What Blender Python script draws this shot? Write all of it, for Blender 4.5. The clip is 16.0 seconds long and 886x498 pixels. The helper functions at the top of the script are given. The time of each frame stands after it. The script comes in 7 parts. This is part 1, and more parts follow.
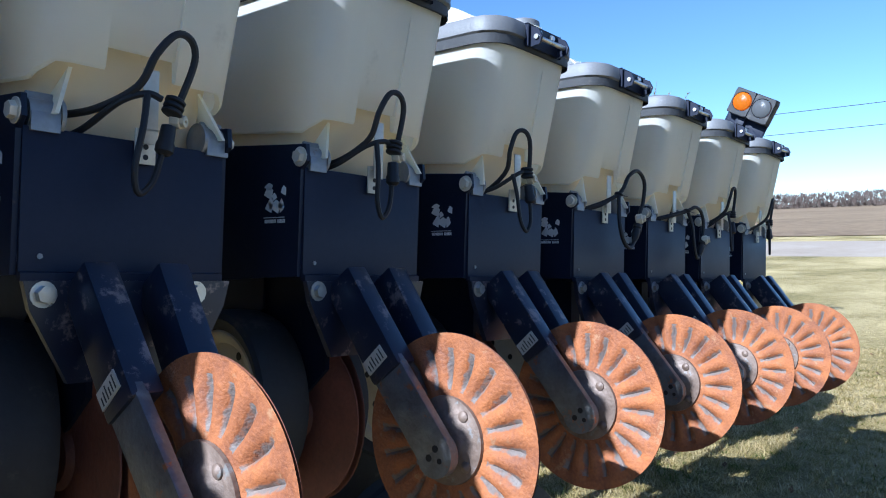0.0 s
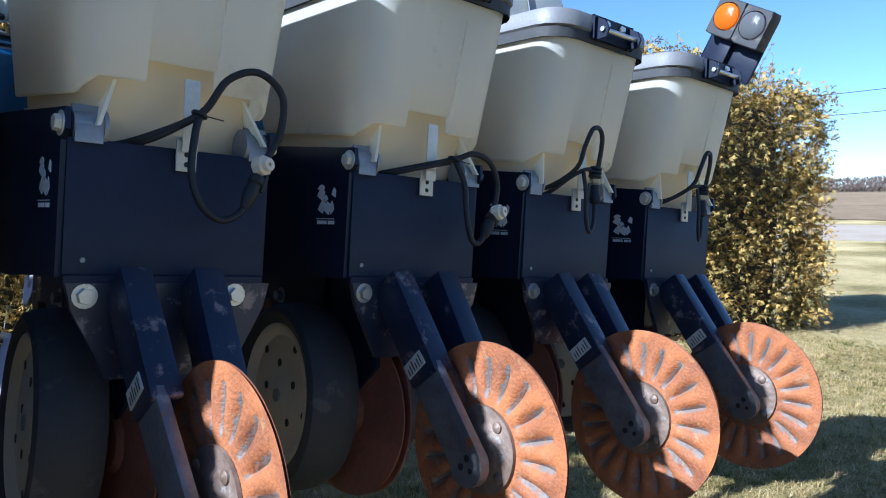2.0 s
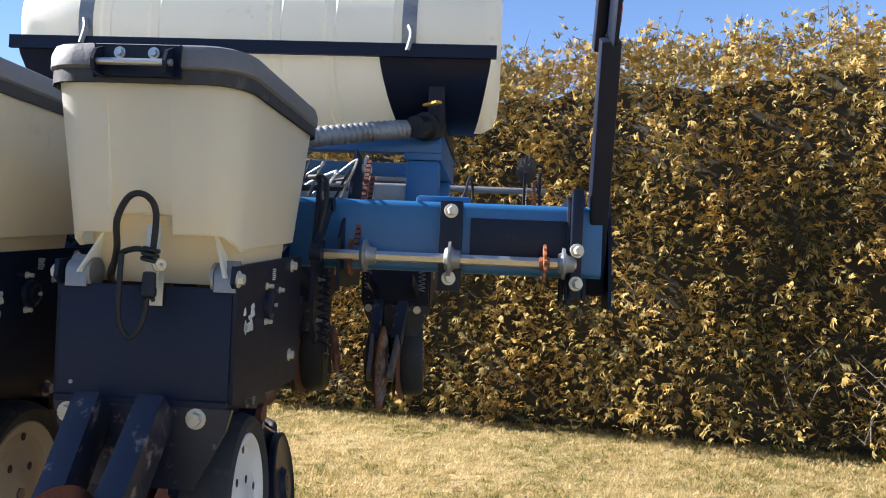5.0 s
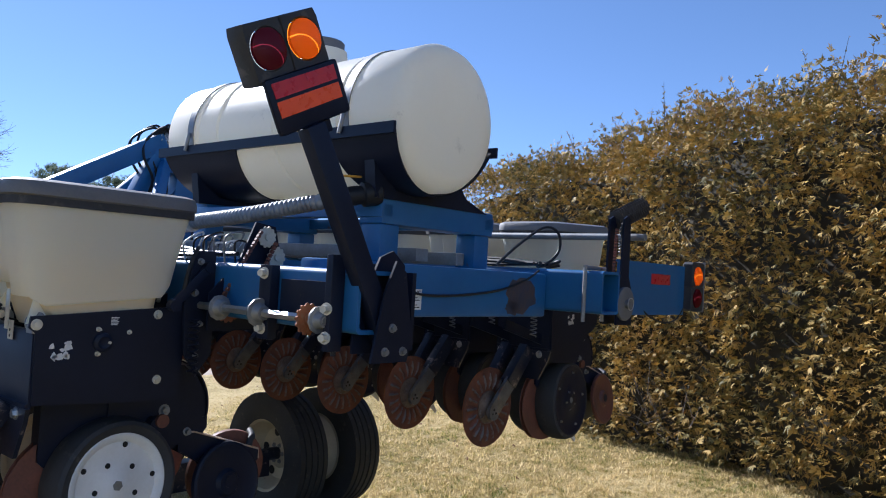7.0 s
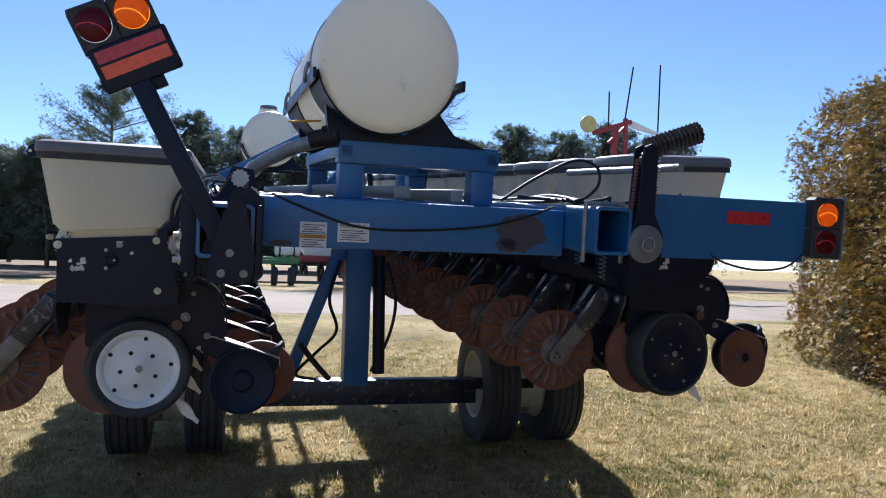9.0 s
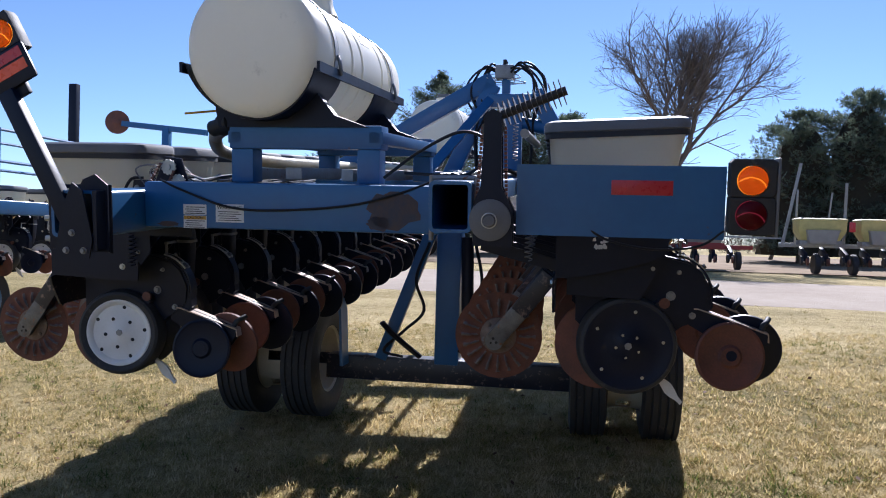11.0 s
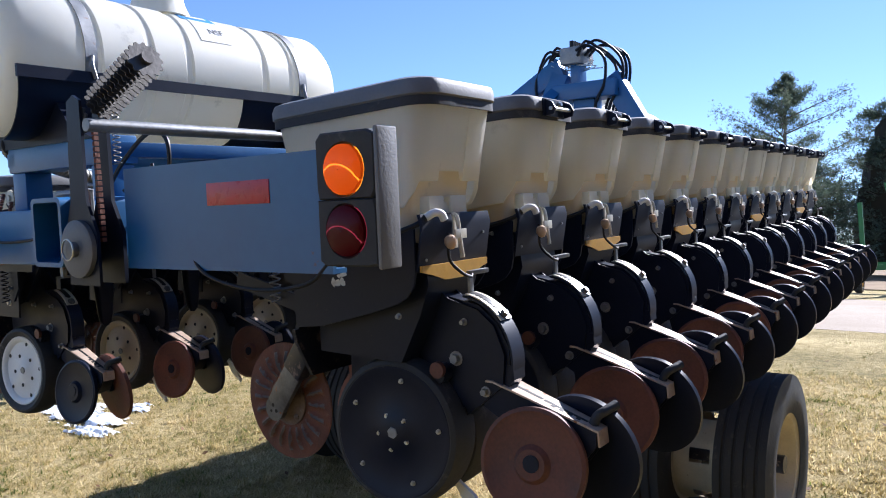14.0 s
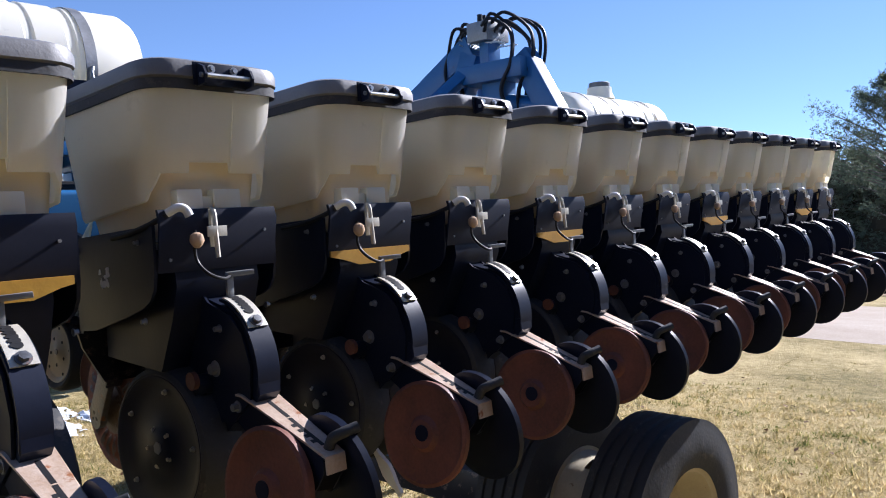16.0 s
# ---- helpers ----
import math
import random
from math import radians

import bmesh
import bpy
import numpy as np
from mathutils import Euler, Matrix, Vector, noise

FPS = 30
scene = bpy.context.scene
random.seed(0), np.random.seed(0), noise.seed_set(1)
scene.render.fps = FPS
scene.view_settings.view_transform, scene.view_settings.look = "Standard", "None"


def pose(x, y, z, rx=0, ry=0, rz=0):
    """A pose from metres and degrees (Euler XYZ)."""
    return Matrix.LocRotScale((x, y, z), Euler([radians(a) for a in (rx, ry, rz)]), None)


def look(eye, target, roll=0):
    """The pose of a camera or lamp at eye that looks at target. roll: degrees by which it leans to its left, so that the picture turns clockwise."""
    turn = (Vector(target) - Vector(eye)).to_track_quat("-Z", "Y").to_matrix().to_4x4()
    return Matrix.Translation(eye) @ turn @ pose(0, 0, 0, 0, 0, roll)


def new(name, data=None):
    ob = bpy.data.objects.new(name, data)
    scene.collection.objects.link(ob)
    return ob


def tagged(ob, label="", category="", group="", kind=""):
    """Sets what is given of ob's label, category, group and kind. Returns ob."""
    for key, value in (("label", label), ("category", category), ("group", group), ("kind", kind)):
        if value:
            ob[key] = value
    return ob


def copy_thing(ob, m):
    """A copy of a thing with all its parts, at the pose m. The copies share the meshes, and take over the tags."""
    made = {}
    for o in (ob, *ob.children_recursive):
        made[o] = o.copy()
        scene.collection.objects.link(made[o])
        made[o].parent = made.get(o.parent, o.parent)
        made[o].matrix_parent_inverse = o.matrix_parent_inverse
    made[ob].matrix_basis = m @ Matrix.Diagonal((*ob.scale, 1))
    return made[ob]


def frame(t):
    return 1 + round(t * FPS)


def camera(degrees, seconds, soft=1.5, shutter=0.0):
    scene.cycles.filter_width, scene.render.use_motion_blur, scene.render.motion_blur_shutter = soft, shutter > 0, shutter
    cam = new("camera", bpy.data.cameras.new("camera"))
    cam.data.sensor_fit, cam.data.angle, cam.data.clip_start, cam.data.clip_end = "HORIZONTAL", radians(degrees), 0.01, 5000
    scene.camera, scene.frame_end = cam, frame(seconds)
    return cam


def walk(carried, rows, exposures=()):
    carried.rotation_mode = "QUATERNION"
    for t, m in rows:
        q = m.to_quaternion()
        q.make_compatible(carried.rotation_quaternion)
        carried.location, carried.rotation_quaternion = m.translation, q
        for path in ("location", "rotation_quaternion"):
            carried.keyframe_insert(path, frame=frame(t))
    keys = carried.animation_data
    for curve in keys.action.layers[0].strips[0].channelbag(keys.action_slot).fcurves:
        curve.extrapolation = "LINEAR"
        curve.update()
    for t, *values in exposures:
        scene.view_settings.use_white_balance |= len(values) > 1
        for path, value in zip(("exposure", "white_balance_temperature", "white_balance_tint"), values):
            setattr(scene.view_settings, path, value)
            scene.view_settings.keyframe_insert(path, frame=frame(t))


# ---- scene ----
cam = camera(59.59, 16.0, soft=1.05)


def aim(x, y, z, heading, pitch, roll):
    h, p = radians(heading), radians(pitch)
    way = (-math.sin(h) * math.cos(p), math.cos(h) * math.cos(p), math.sin(p))
    return look((x, y, z), (x + way[0], y + way[1], z + way[2]), roll)


# seconds, x, y, z, heading, pitch, roll
PATH = [
    (0, -3.407, -1.184, 1.674, -49.55, -1.97, -2.00),
    (0.5, -3.008, -1.184, 1.665, -48.79, -2.81, -1.38),
    (1, -2.599, -1.181, 1.657, -47.20, -3.27, -0.96),
    (1.5, -2.191, -1.228, 1.631, -44.57, -3.48, -0.73),
    (2, -1.770, -1.235, 1.606, -40.55, -3.71, -0.71),
    (2.5, -1.338, -1.260, 1.620, -34.71, -3.57, -1.12),
    (3, -0.909, -1.348, 1.602, -25.37, -3.68, -1.77),
    (3.5, -0.479, -1.357, 1.579, -18.34, -4.43, -1.62),
    (4, -0.071, -1.366, 1.568, -11.33, -2.96, -1.61),
    (4.2, 0.109, -1.378, 1.563, -8.64, -2.07, -1.71),
    (6.3, 2.075, -1.069, 1.582, 29.61, 6.87, -0.85),
    (6.5, 2.242, -1.011, 1.585, 32.94, 6.53, -0.62),
    (7, 2.652, -0.830, 1.589, 41.58, 5.05, -0.21),
    (7.5, 2.974, -0.497, 1.568, 50.24, 3.62, 0.23),
    (8, 3.320, -0.166, 1.555, 59.20, 2.35, 0.76),
    (8.5, 3.583, 0.215, 1.558, 67.74, 1.55, 1.31),
    (8.7, 3.625, 0.409, 1.554, 70.83, 1.24, 1.54),
    (10.8, 3.745, 2.333, 1.585, 97.09, -0.55, 1.71),
    (11, 3.684, 2.523, 1.585, 100.11, -0.96, 1.58),
    (11.5, 3.487, 2.910, 1.593, 106.23, -1.67, 1.56),
    (12, 3.298, 3.273, 1.589, 111.92, -2.39, 1.66),
    (12.5, 2.996, 3.567, 1.585, 116.40, -2.95, 1.93),
    (13, 2.688, 3.797, 1.617, 120.43, -3.12, 1.88),
    (13.5, 2.364, 4.017, 1.625, 124.22, -2.82, 1.33),
    (14, 2.019, 4.101, 1.641, 126.70, 0.32, 0.43),
    (14.5, 1.746, 4.224, 1.655, 127.96, 3.11, -0.15),
    (15, 1.471, 4.393, 1.671, 130.45, 2.48, 0.44),
    (15.5, 1.166, 4.488, 1.663, 132.41, 1.45, 0.66),
    (16, 0.808, 4.568, 1.683, 133.82, 0.48, 0.68),
]
# the camera's own exposure: open along the shaded front, closed against the sun at the end
EXPOSURES = [(0, 1.88, 4950, 8), (2.0, 1.98, 5000, 8), (3.0, 2.33, 5450, 10), (3.5, 2.43, 5900, 13), (4.2, 2.43, 6350, 13), (6.3, 1.88, 5650, 15), (8.5, 1.63, 5600, 15), (11, 1.53, 5600, 18), (13, 1.68, 5550, 15), (14.0, 1.95, 5600, 16), (14.5, 1.53, 5550, 14), (15.0, 1.53, 5600, 16), (15.5, 1.66, 5650, 18), (16, 1.80, 5650, 18)]
walk(cam, [(t, aim(*p)) for t, *p in PATH], exposures=EXPOSURES)

# ---------------------------------------------------------------- light
SUN_ELEV, SUN_AZ = 36.0, 84.4
sun_way = Vector((-math.sin(radians(SUN_AZ)) * math.cos(radians(SUN_ELEV)), math.cos(radians(SUN_AZ)) * math.cos(radians(SUN_ELEV)), math.sin(radians(SUN_ELEV))))
world = bpy.data.worlds.new("sky")
scene.world = world
world.use_nodes = True
wn = world.node_tree.nodes
sky = wn.new("ShaderNodeTexSky")
sky.sky_type, sky.sun_disc = "NISHITA", False
sky.altitude = 1500
sky.sun_elevation, sky.sun_rotation = radians(SUN_ELEV), radians(-SUN_AZ)
sky.air_density, sky.dust_density, sky.ozone_density = 0.9, 0.1, 3.0
world.node_tree.links.new(sky.outputs[0], wn["Background"].inputs[0])
wn["Background"].inputs[1].default_value = 0.047
sun_data = bpy.data.lights.new("sun", "SUN")
sun_data.energy, sun_data.angle, sun_data.color = 3.2, radians(0.5), (1.0, 0.95, 0.87)
sun = new("sun", sun_data)
sun.matrix_world = look(sun_way * 50, (0, 0, 0))

# ---------------------------------------------------------------- materials


def material(name):
    m = bpy.data.materials.new(name)
    m.use_nodes = True
    return m, m.node_tree, m.node_tree.nodes["Principled BSDF"]


def surface(name, base, dark=None, rough=0.5, metal=0.0, scale=6.0, fine=60.0, amount=0.6, bump=0.15, wear=None, wear_amount=0.0, wear_scale=9.0, per_object=0.0, distort=0.0, stretch=(1, 1, 1), spec=0.5, rough_vary=0.15):
    """A surface with broad stains and fine grain, and worn patches of a second colour."""
    m, tree, bsdf = material(name)
    nd, ln = tree.nodes, tree.links
    dark = dark or tuple(c * 0.6 for c in base)
    tc = nd.new("ShaderNodeTexCoord")
    mp = nd.new("ShaderNodeMapping")
    mp.inputs["Scale"].default_value = stretch
    ln.new(tc.outputs["Object"], mp.inputs[0])
    info = nd.new("ShaderNodeObjectInfo")
    shift = nd.new("ShaderNodeVectorMath")
    shift.operation = "MULTIPLY_ADD"
    ln.new(info.outputs["Random"], shift.inputs[0])
    shift.inputs[1].default_value = (7.0, 5.0, 3.0)
    ln.new(mp.outputs[0], shift.inputs[2])
    n1, n2 = nd.new("ShaderNodeTexNoise"), nd.new("ShaderNodeTexNoise")
    for n, sc, det in ((n1, scale, 6.0), (n2, fine, 4.0)):
        n.inputs["Scale"].default_value, n.inputs["Detail"].default_value = sc, det
        n.inputs["Distortion"].default_value = distort
        ln.new(shift.outputs[0], n.inputs["Vector"])
    mix = nd.new("ShaderNodeMix")
    mix.data_type = "RGBA"
    mix.inputs["A"].default_value, mix.inputs["B"].default_value = (*dark, 1), (*base, 1)
    both = nd.new("ShaderNodeMath")
    both.operation = "MULTIPLY_ADD"
    ln.new(n2.outputs[0], both.inputs[0])
    both.inputs[1].default_value = 0.45
    ln.new(n1.outputs[0], both.inputs[2])
    ramp = nd.new("ShaderNodeMapRange")
    ramp.inputs["From Min"].default_value, ramp.inputs["From Max"].default_value = 0.5, 0.95
    ramp.inputs["To Min"].default_value = 1.0 - amount
    ln.new(both.outputs[0], ramp.inputs[0])
    ln.new(ramp.outputs[0], mix.inputs["Factor"])
    colour = mix.outputs["Result"]
    if wear:
        n3 = nd.new("ShaderNodeTexNoise")
        n3.inputs["Scale"].default_value, n3.inputs["Detail"].default_value, n3.inputs["Roughness"].default_value = wear_scale, 8.0, 0.7
        ln.new(shift.outputs[0], n3.inputs["Vector"])
        r3 = nd.new("ShaderNodeMapRange")
        r3.inputs["From Min"].default_value, r3.inputs["From Max"].default_value = 0.62 - 0.25 * wear_amount, 0.68 - 0.2 * wear_amount
        ln.new(n3.outputs[0], r3.inputs[0])
        m3 = nd.new("ShaderNodeMix")
        m3.data_type = "RGBA"
        ln.new(r3.outputs[0], m3.inputs["Factor"])
        ln.new(colour, m3.inputs["A"])
        m3.inputs["B"].default_value = (*wear, 1)
        colour = m3.outputs["Result"]
    if per_object:
        hsv = nd.new("ShaderNodeHueSaturation")
        v = nd.new("ShaderNodeMapRange")
        v.inputs["To Min"].default_value, v.inputs["To Max"].default_value = 1 - per_object, 1 + per_object
        ln.new(info.outputs["Random"], v.inputs[0])
        ln.new(v.outputs[0], hsv.inputs["Value"])
        ln.new(colour, hsv.inputs["Color"])
        colour = hsv.outputs[0]
    ln.new(colour, bsdf.inputs["Base Color"])
    rr = nd.new("ShaderNodeMapRange")
    rr.inputs["To Min"].default_value, rr.inputs["To Max"].default_value = max(0.02, rough - rough_vary), min(1, rough + rough_vary)
    ln.new(n1.outputs[0], rr.inputs[0])
    ln.new(rr.outputs[0], bsdf.inputs["Roughness"])
    bsdf.inputs["Metallic"].default_value = metal
    bsdf.inputs["Specular IOR Level"].default_value = spec
    if bump:
        bp = nd.new("ShaderNodeBump")
        bp.inputs["Strength"].default_value, bp.inputs["Distance"].default_value = bump, 0.01
        ln.new(both.outputs[0], bp.inputs["Height"])
        ln.new(bp.outputs[0], bsdf.inputs["Normal"])
    return m


def plastic(name, base, through_colour, share):
    """Thin moulded plastic that lets some daylight through."""
    m = surface(name, base, tuple(c * 0.93 for c in base), rough=0.34, scale=3.0, fine=45.0, amount=0.5, bump=0.04, wear=tuple(c * 0.72 for c in base), wear_amount=0.0, wear_scale=5.0, per_object=0.03)
    tree = m.node_tree
    nd, ln = tree.nodes, tree.links
    tr = nd.new("ShaderNodeBsdfTranslucent")
    tr.inputs[0].default_value = (*through_colour, 1)
    mx = nd.new("ShaderNodeMixShader")
    mx.inputs[0].default_value = share
    ln.new(nd["Principled BSDF"].outputs[0], mx.inputs[1])
    ln.new(tr.outputs[0], mx.inputs[2])
    ln.new(mx.outputs[0], nd["Material Output"].inputs[0])
    return m


BLACK = surface("black_paint", (0.011, 0.015, 0.032), (0.006, 0.009, 0.020), rough=0.40, spec=0.20, scale=5, fine=50, bump=0.05, wear=(0.055, 0.044, 0.040), wear_amount=-0.20, wear_scale=14)
NAVY = surface("dark_blue_black_paint", (0.013, 0.017, 0.035), (0.007, 0.009, 0.018), rough=0.35, scale=6, fine=40, bump=0.08, wear=(0.17, 0.13, 0.12), wear_amount=0.22, wear_scale=22)
PANEL = surface("sun_faded_black_panel", (0.019, 0.022, 0.038), (0.011, 0.013, 0.025), rough=0.48, spec=0.18, scale=7, fine=90, bump=0.03, wear=(0.07, 0.05, 0.045), wear_amount=-0.35, wear_scale=20)
BLUE = surface("blue_frame_paint", (0.022, 0.128, 0.315), (0.015, 0.092, 0.235), rough=0.36, scale=4, fine=35, bump=0.05, wear=(0.10, 0.055, 0.04), wear_amount=-0.12, wear_scale=7)
RUST = surface("orange_rust", (0.40, 0.135, 0.045), (0.17, 0.060, 0.028), rough=0.75, scale=14, fine=160, amount=0.85, bump=0.5, wear=(0.30, 0.15, 0.07), wear_amount=0.15, wear_scale=30, per_object=0.1)
FLUTED = surface("rusty_rippled_steel", (0.37, 0.128, 0.038), (0.135, 0.045, 0.022), rough=0.72, scale=14, fine=160, amount=0.85, bump=0.5, wear=(0.30, 0.15, 0.07), wear_amount=0.15, wear_scale=30, per_object=0.1)


def bare_ridges(m, cy, cz, count, r0, r1):
    """Soil has scoured the disc's ridges down to dull steel."""
    tree = m.node_tree
    nd, ln = tree.nodes, tree.links
    bsdf = nd["Principled BSDF"]
    tc, sep = nd.new("ShaderNodeTexCoord"), nd.new("ShaderNodeSeparateXYZ")
    ln.new(tc.outputs["Object"], sep.inputs[0])

    def calc(op, a, b_=0.0):
        n = nd.new("ShaderNodeMath")
        n.operation = op
        for i, v in enumerate((a, b_)):
            if isinstance(v, (int, float)):
                n.inputs[i].default_value = v
            else:
                ln.new(v, n.inputs[i])
        return n.outputs[0]
    y, z = calc("SUBTRACT", sep.outputs[1], cy), calc("SUBTRACT", sep.outputs[2], cz)
    r = calc("SQRT", calc("ADD", calc("MULTIPLY", y, y), calc("MULTIPLY", z, z)))
    wave = calc("COSINE", calc("MULTIPLY", calc("ARCTAN2", z, y), float(count)))
    ridge = calc("MULTIPLY", calc("GREATER_THAN", r, r0), calc("LESS_THAN", r, r1))
    grain = nd.new("ShaderNodeTexNoise")
    grain.inputs["Scale"].default_value, grain.inputs["Detail"].default_value = 55, 6
    ln.new(tc.outputs["Object"], grain.inputs["Vector"])
    edge = calc("ADD", wave, calc("MULTIPLY", calc("SUBTRACT", grain.outputs[0], 0.5), 2.2))
    soft = nd.new("ShaderNodeMapRange")
    soft.inputs["From Min"].default_value, soft.inputs["From Max"].default_value, soft.inputs["To Max"].default_value = 0.45, 0.95, 0.8
    ln.new(edge, soft.inputs[0])
    mask = calc("MULTIPLY", soft.outputs[0], ridge)
    mix = nd.new("ShaderNodeMix")
    mix.data_type = "RGBA"
    old = bsdf.inputs["Base Color"].links[0].from_socket
    ln.new(mask, mix.inputs["Factor"])
    ln.new(old, mix.inputs["A"])
    mix.inputs["B"].default_value = (0.21, 0.205, 0.195, 1)
    ln.new(mix.outputs["Result"], bsdf.inputs["Base Color"])
    ln.new(calc("MULTIPLY", mask, 0.7), bsdf.inputs["Metallic"])


bare_ridges(FLUTED, -0.232, 1.086, 20, 0.090, 0.165)
# darker copy of the disc rust, with the shade of the sunless side painted in
SHADEDRUST = surface("dull_maroon_rust", (0.20, 0.068, 0.034), (0.085, 0.032, 0.020), rough=0.72, scale=14, fine=160, amount=0.85, bump=0.5, wear=(0.22, 0.10, 0.055), wear_amount=0.1, wear_scale=30, per_object=0.15)
bare_ridges(SHADEDRUST, -0.232, 1.086, 20, 0.090, 0.165)
HUB = surface("rust_stained_hub", (0.215, 0.155, 0.120), (0.095, 0.062, 0.045), rough=0.55, metal=0.2, scale=18, fine=120, amount=0.9, bump=0.3, wear=(0.20, 0.19, 0.18), wear_amount=0.1, wear_scale=25)
BAREPATCH = surface("weathered_bare_patch", (0.075, 0.050, 0.045), (0.030, 0.035, 0.060), rough=0.6, scale=16, fine=60, amount=1.0, bump=0.2)
WORN = surface("worn_steel_rust", (0.17, 0.175, 0.185), (0.085, 0.082, 0.085), rough=0.36, metal=0.45, scale=20, fine=120, amount=0.9, bump=0.25, wear=(0.27, 0.11, 0.05), wear_amount=0.12, wear_scale=25)
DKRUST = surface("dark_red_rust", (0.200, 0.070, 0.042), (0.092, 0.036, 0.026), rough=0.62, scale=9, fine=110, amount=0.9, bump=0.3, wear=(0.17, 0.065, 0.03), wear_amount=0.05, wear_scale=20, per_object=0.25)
PLATE = surface("rust_tinged_plate", (0.58, 0.47, 0.38), (0.40, 0.27, 0.18), rough=0.45, metal=0.15, scale=14, fine=120, amount=0.9, bump=0.2, wear=(0.30, 0.12, 0.05), wear_amount=0.05, wear_scale=18)
ZINC = surface("pale_zinc_strap", (0.62, 0.59, 0.50), (0.42, 0.38, 0.30), rough=0.45, metal=0.25, scale=25, fine=140, bump=0.1, wear=(0.35, 0.22, 0.12), wear_amount=-0.25, wear_scale=30)
STEEL = surface("zinc_steel", (0.55, 0.55, 0.53), (0.36, 0.34, 0.31), rough=0.33, metal=0.85, scale=25, fine=140, bump=0.1, wear=(0.25, 0.14, 0.08), wear_amount=-0.3, wear_scale=30)
DULL = surface("dull_grey_metal", (0.30, 0.31, 0.32), (0.16, 0.15, 0.14), rough=0.5, metal=0.5, scale=14, fine=100, bump=0.15, wear=(0.2, 0.09, 0.05), wear_amount=-0.05, wear_scale=18)
RUBBER = surface("black_rubber", (0.046, 0.047, 0.050), (0.026, 0.026, 0.028), rough=0.65, spec=0.3, scale=9, fine=70, bump=0.25, wear=(0.080, 0.074, 0.068), wear_amount=0.14, wear_scale=14)
LID = surface("grey_plastic_lid", (0.17, 0.17, 0.175), (0.11, 0.11, 0.115), rough=0.55, scale=8, fine=130, bump=0.15, wear=(0.24, 0.24, 0.235), wear_amount=-0.1, wear_scale=12, per_object=0.12)
HOPPER = plastic("cream_hopper_plastic", (0.94, 0.92, 0.85), (0.99, 0.95, 0.77), 0.60)
TANK = plastic("white_tank_plastic", (0.91, 0.885, 0.80), (0.98, 0.94, 0.80), 0.32)
# hopper plastic tinted amber to paint in the shade under the lip
HOPPERSHADE = plastic("amber_hopper_base_plastic", (0.86, 0.73, 0.50), (0.95, 0.80, 0.50), 0.25)
CREAM = surface("cream_wheel_paint", (0.62, 0.55, 0.40), (0.45, 0.38, 0.26), rough=0.5, scale=10, fine=90, bump=0.1, wear=(0.25, 0.15, 0.08), wear_amount=-0.1, wear_scale=22)
WHITE = surface("white_wheel_paint", (0.80, 0.80, 0.79), (0.66, 0.65, 0.62), rough=0.45, scale=10, fine=90, bump=0.08, wear=(0.35, 0.28, 0.2), wear_amount=-0.35, wear_scale=22)
YELLOW = surface("yellow_paint", (0.62, 0.34, 0.035), (0.45, 0.23, 0.03), rough=0.5, scale=10, fine=80, bump=0.1, wear=(0.2, 0.1, 0.04), wear_amount=-0.1)
CABLE = surface("black_cable", (0.020, 0.020, 0.022), rough=0.5, spec=0.25, scale=30, fine=200, bump=0.02)
STICKER = surface("white_sticker", (0.72, 0.72, 0.70), (0.55, 0.54, 0.52), rough=0.5, scale=40, fine=200, bump=0.02)
INK = surface("sticker_ink", (0.03, 0.03, 0.03), rough=0.6, bump=0)
TAN = surface("tan_plastic", (0.55, 0.38, 0.24), (0.42, 0.27, 0.17), rough=0.4, scale=30, fine=100, bump=0.05)
REDTAPE = surface("red_reflector", (0.52, 0.025, 0.035), (0.40, 0.015, 0.03), rough=0.3, scale=60, fine=400, bump=0.1)
ORANGETAPE = surface("orange_reflector", (0.85, 0.10, 0.02), (0.75, 0.07, 0.02), rough=0.3, scale=60, fine=400, bump=0.1)


def lens_glass(name, colour):
    m, tree, bsdf = material(name)
    bsdf.inputs["Base Color"].default_value = (*colour, 1)
    bsdf.inputs["Roughness"].default_value = 0.25
    w = tree.nodes.new("ShaderNodeTexWave")
    w.inputs["Scale"].default_value = 60
    b = tree.nodes.new("ShaderNodeBump")
    b.inputs["Strength"].default_value = 0.10
    tree.links.new(w.outputs[0], b.inputs["Height"])
    tree.links.new(b.outputs[0], bsdf.inputs["Normal"])
    tr = tree.nodes.new("ShaderNodeBsdfTranslucent")
    tr.inputs[0].default_value = (*(min(1, c * 1.1) for c in colour), 1)
    mx = tree.nodes.new("ShaderNodeMixShader")
    mx.inputs[0].default_value = 0.7
    tree.links.new(bsdf.outputs[0], mx.inputs[1])
    tree.links.new(tr.outputs[0], mx.inputs[2])
    tree.links.new(mx.outputs[0], tree.nodes["Material Output"].inputs[0])
    return m


AMBER, REDLENS, CLEAR = lens_glass("amber_lens", (0.95, 0.28, 0.01)), lens_glass("red_lens", (0.13, 0.010, 0.020)), lens_glass("grey_lens", (0.25, 0.26, 0.27))


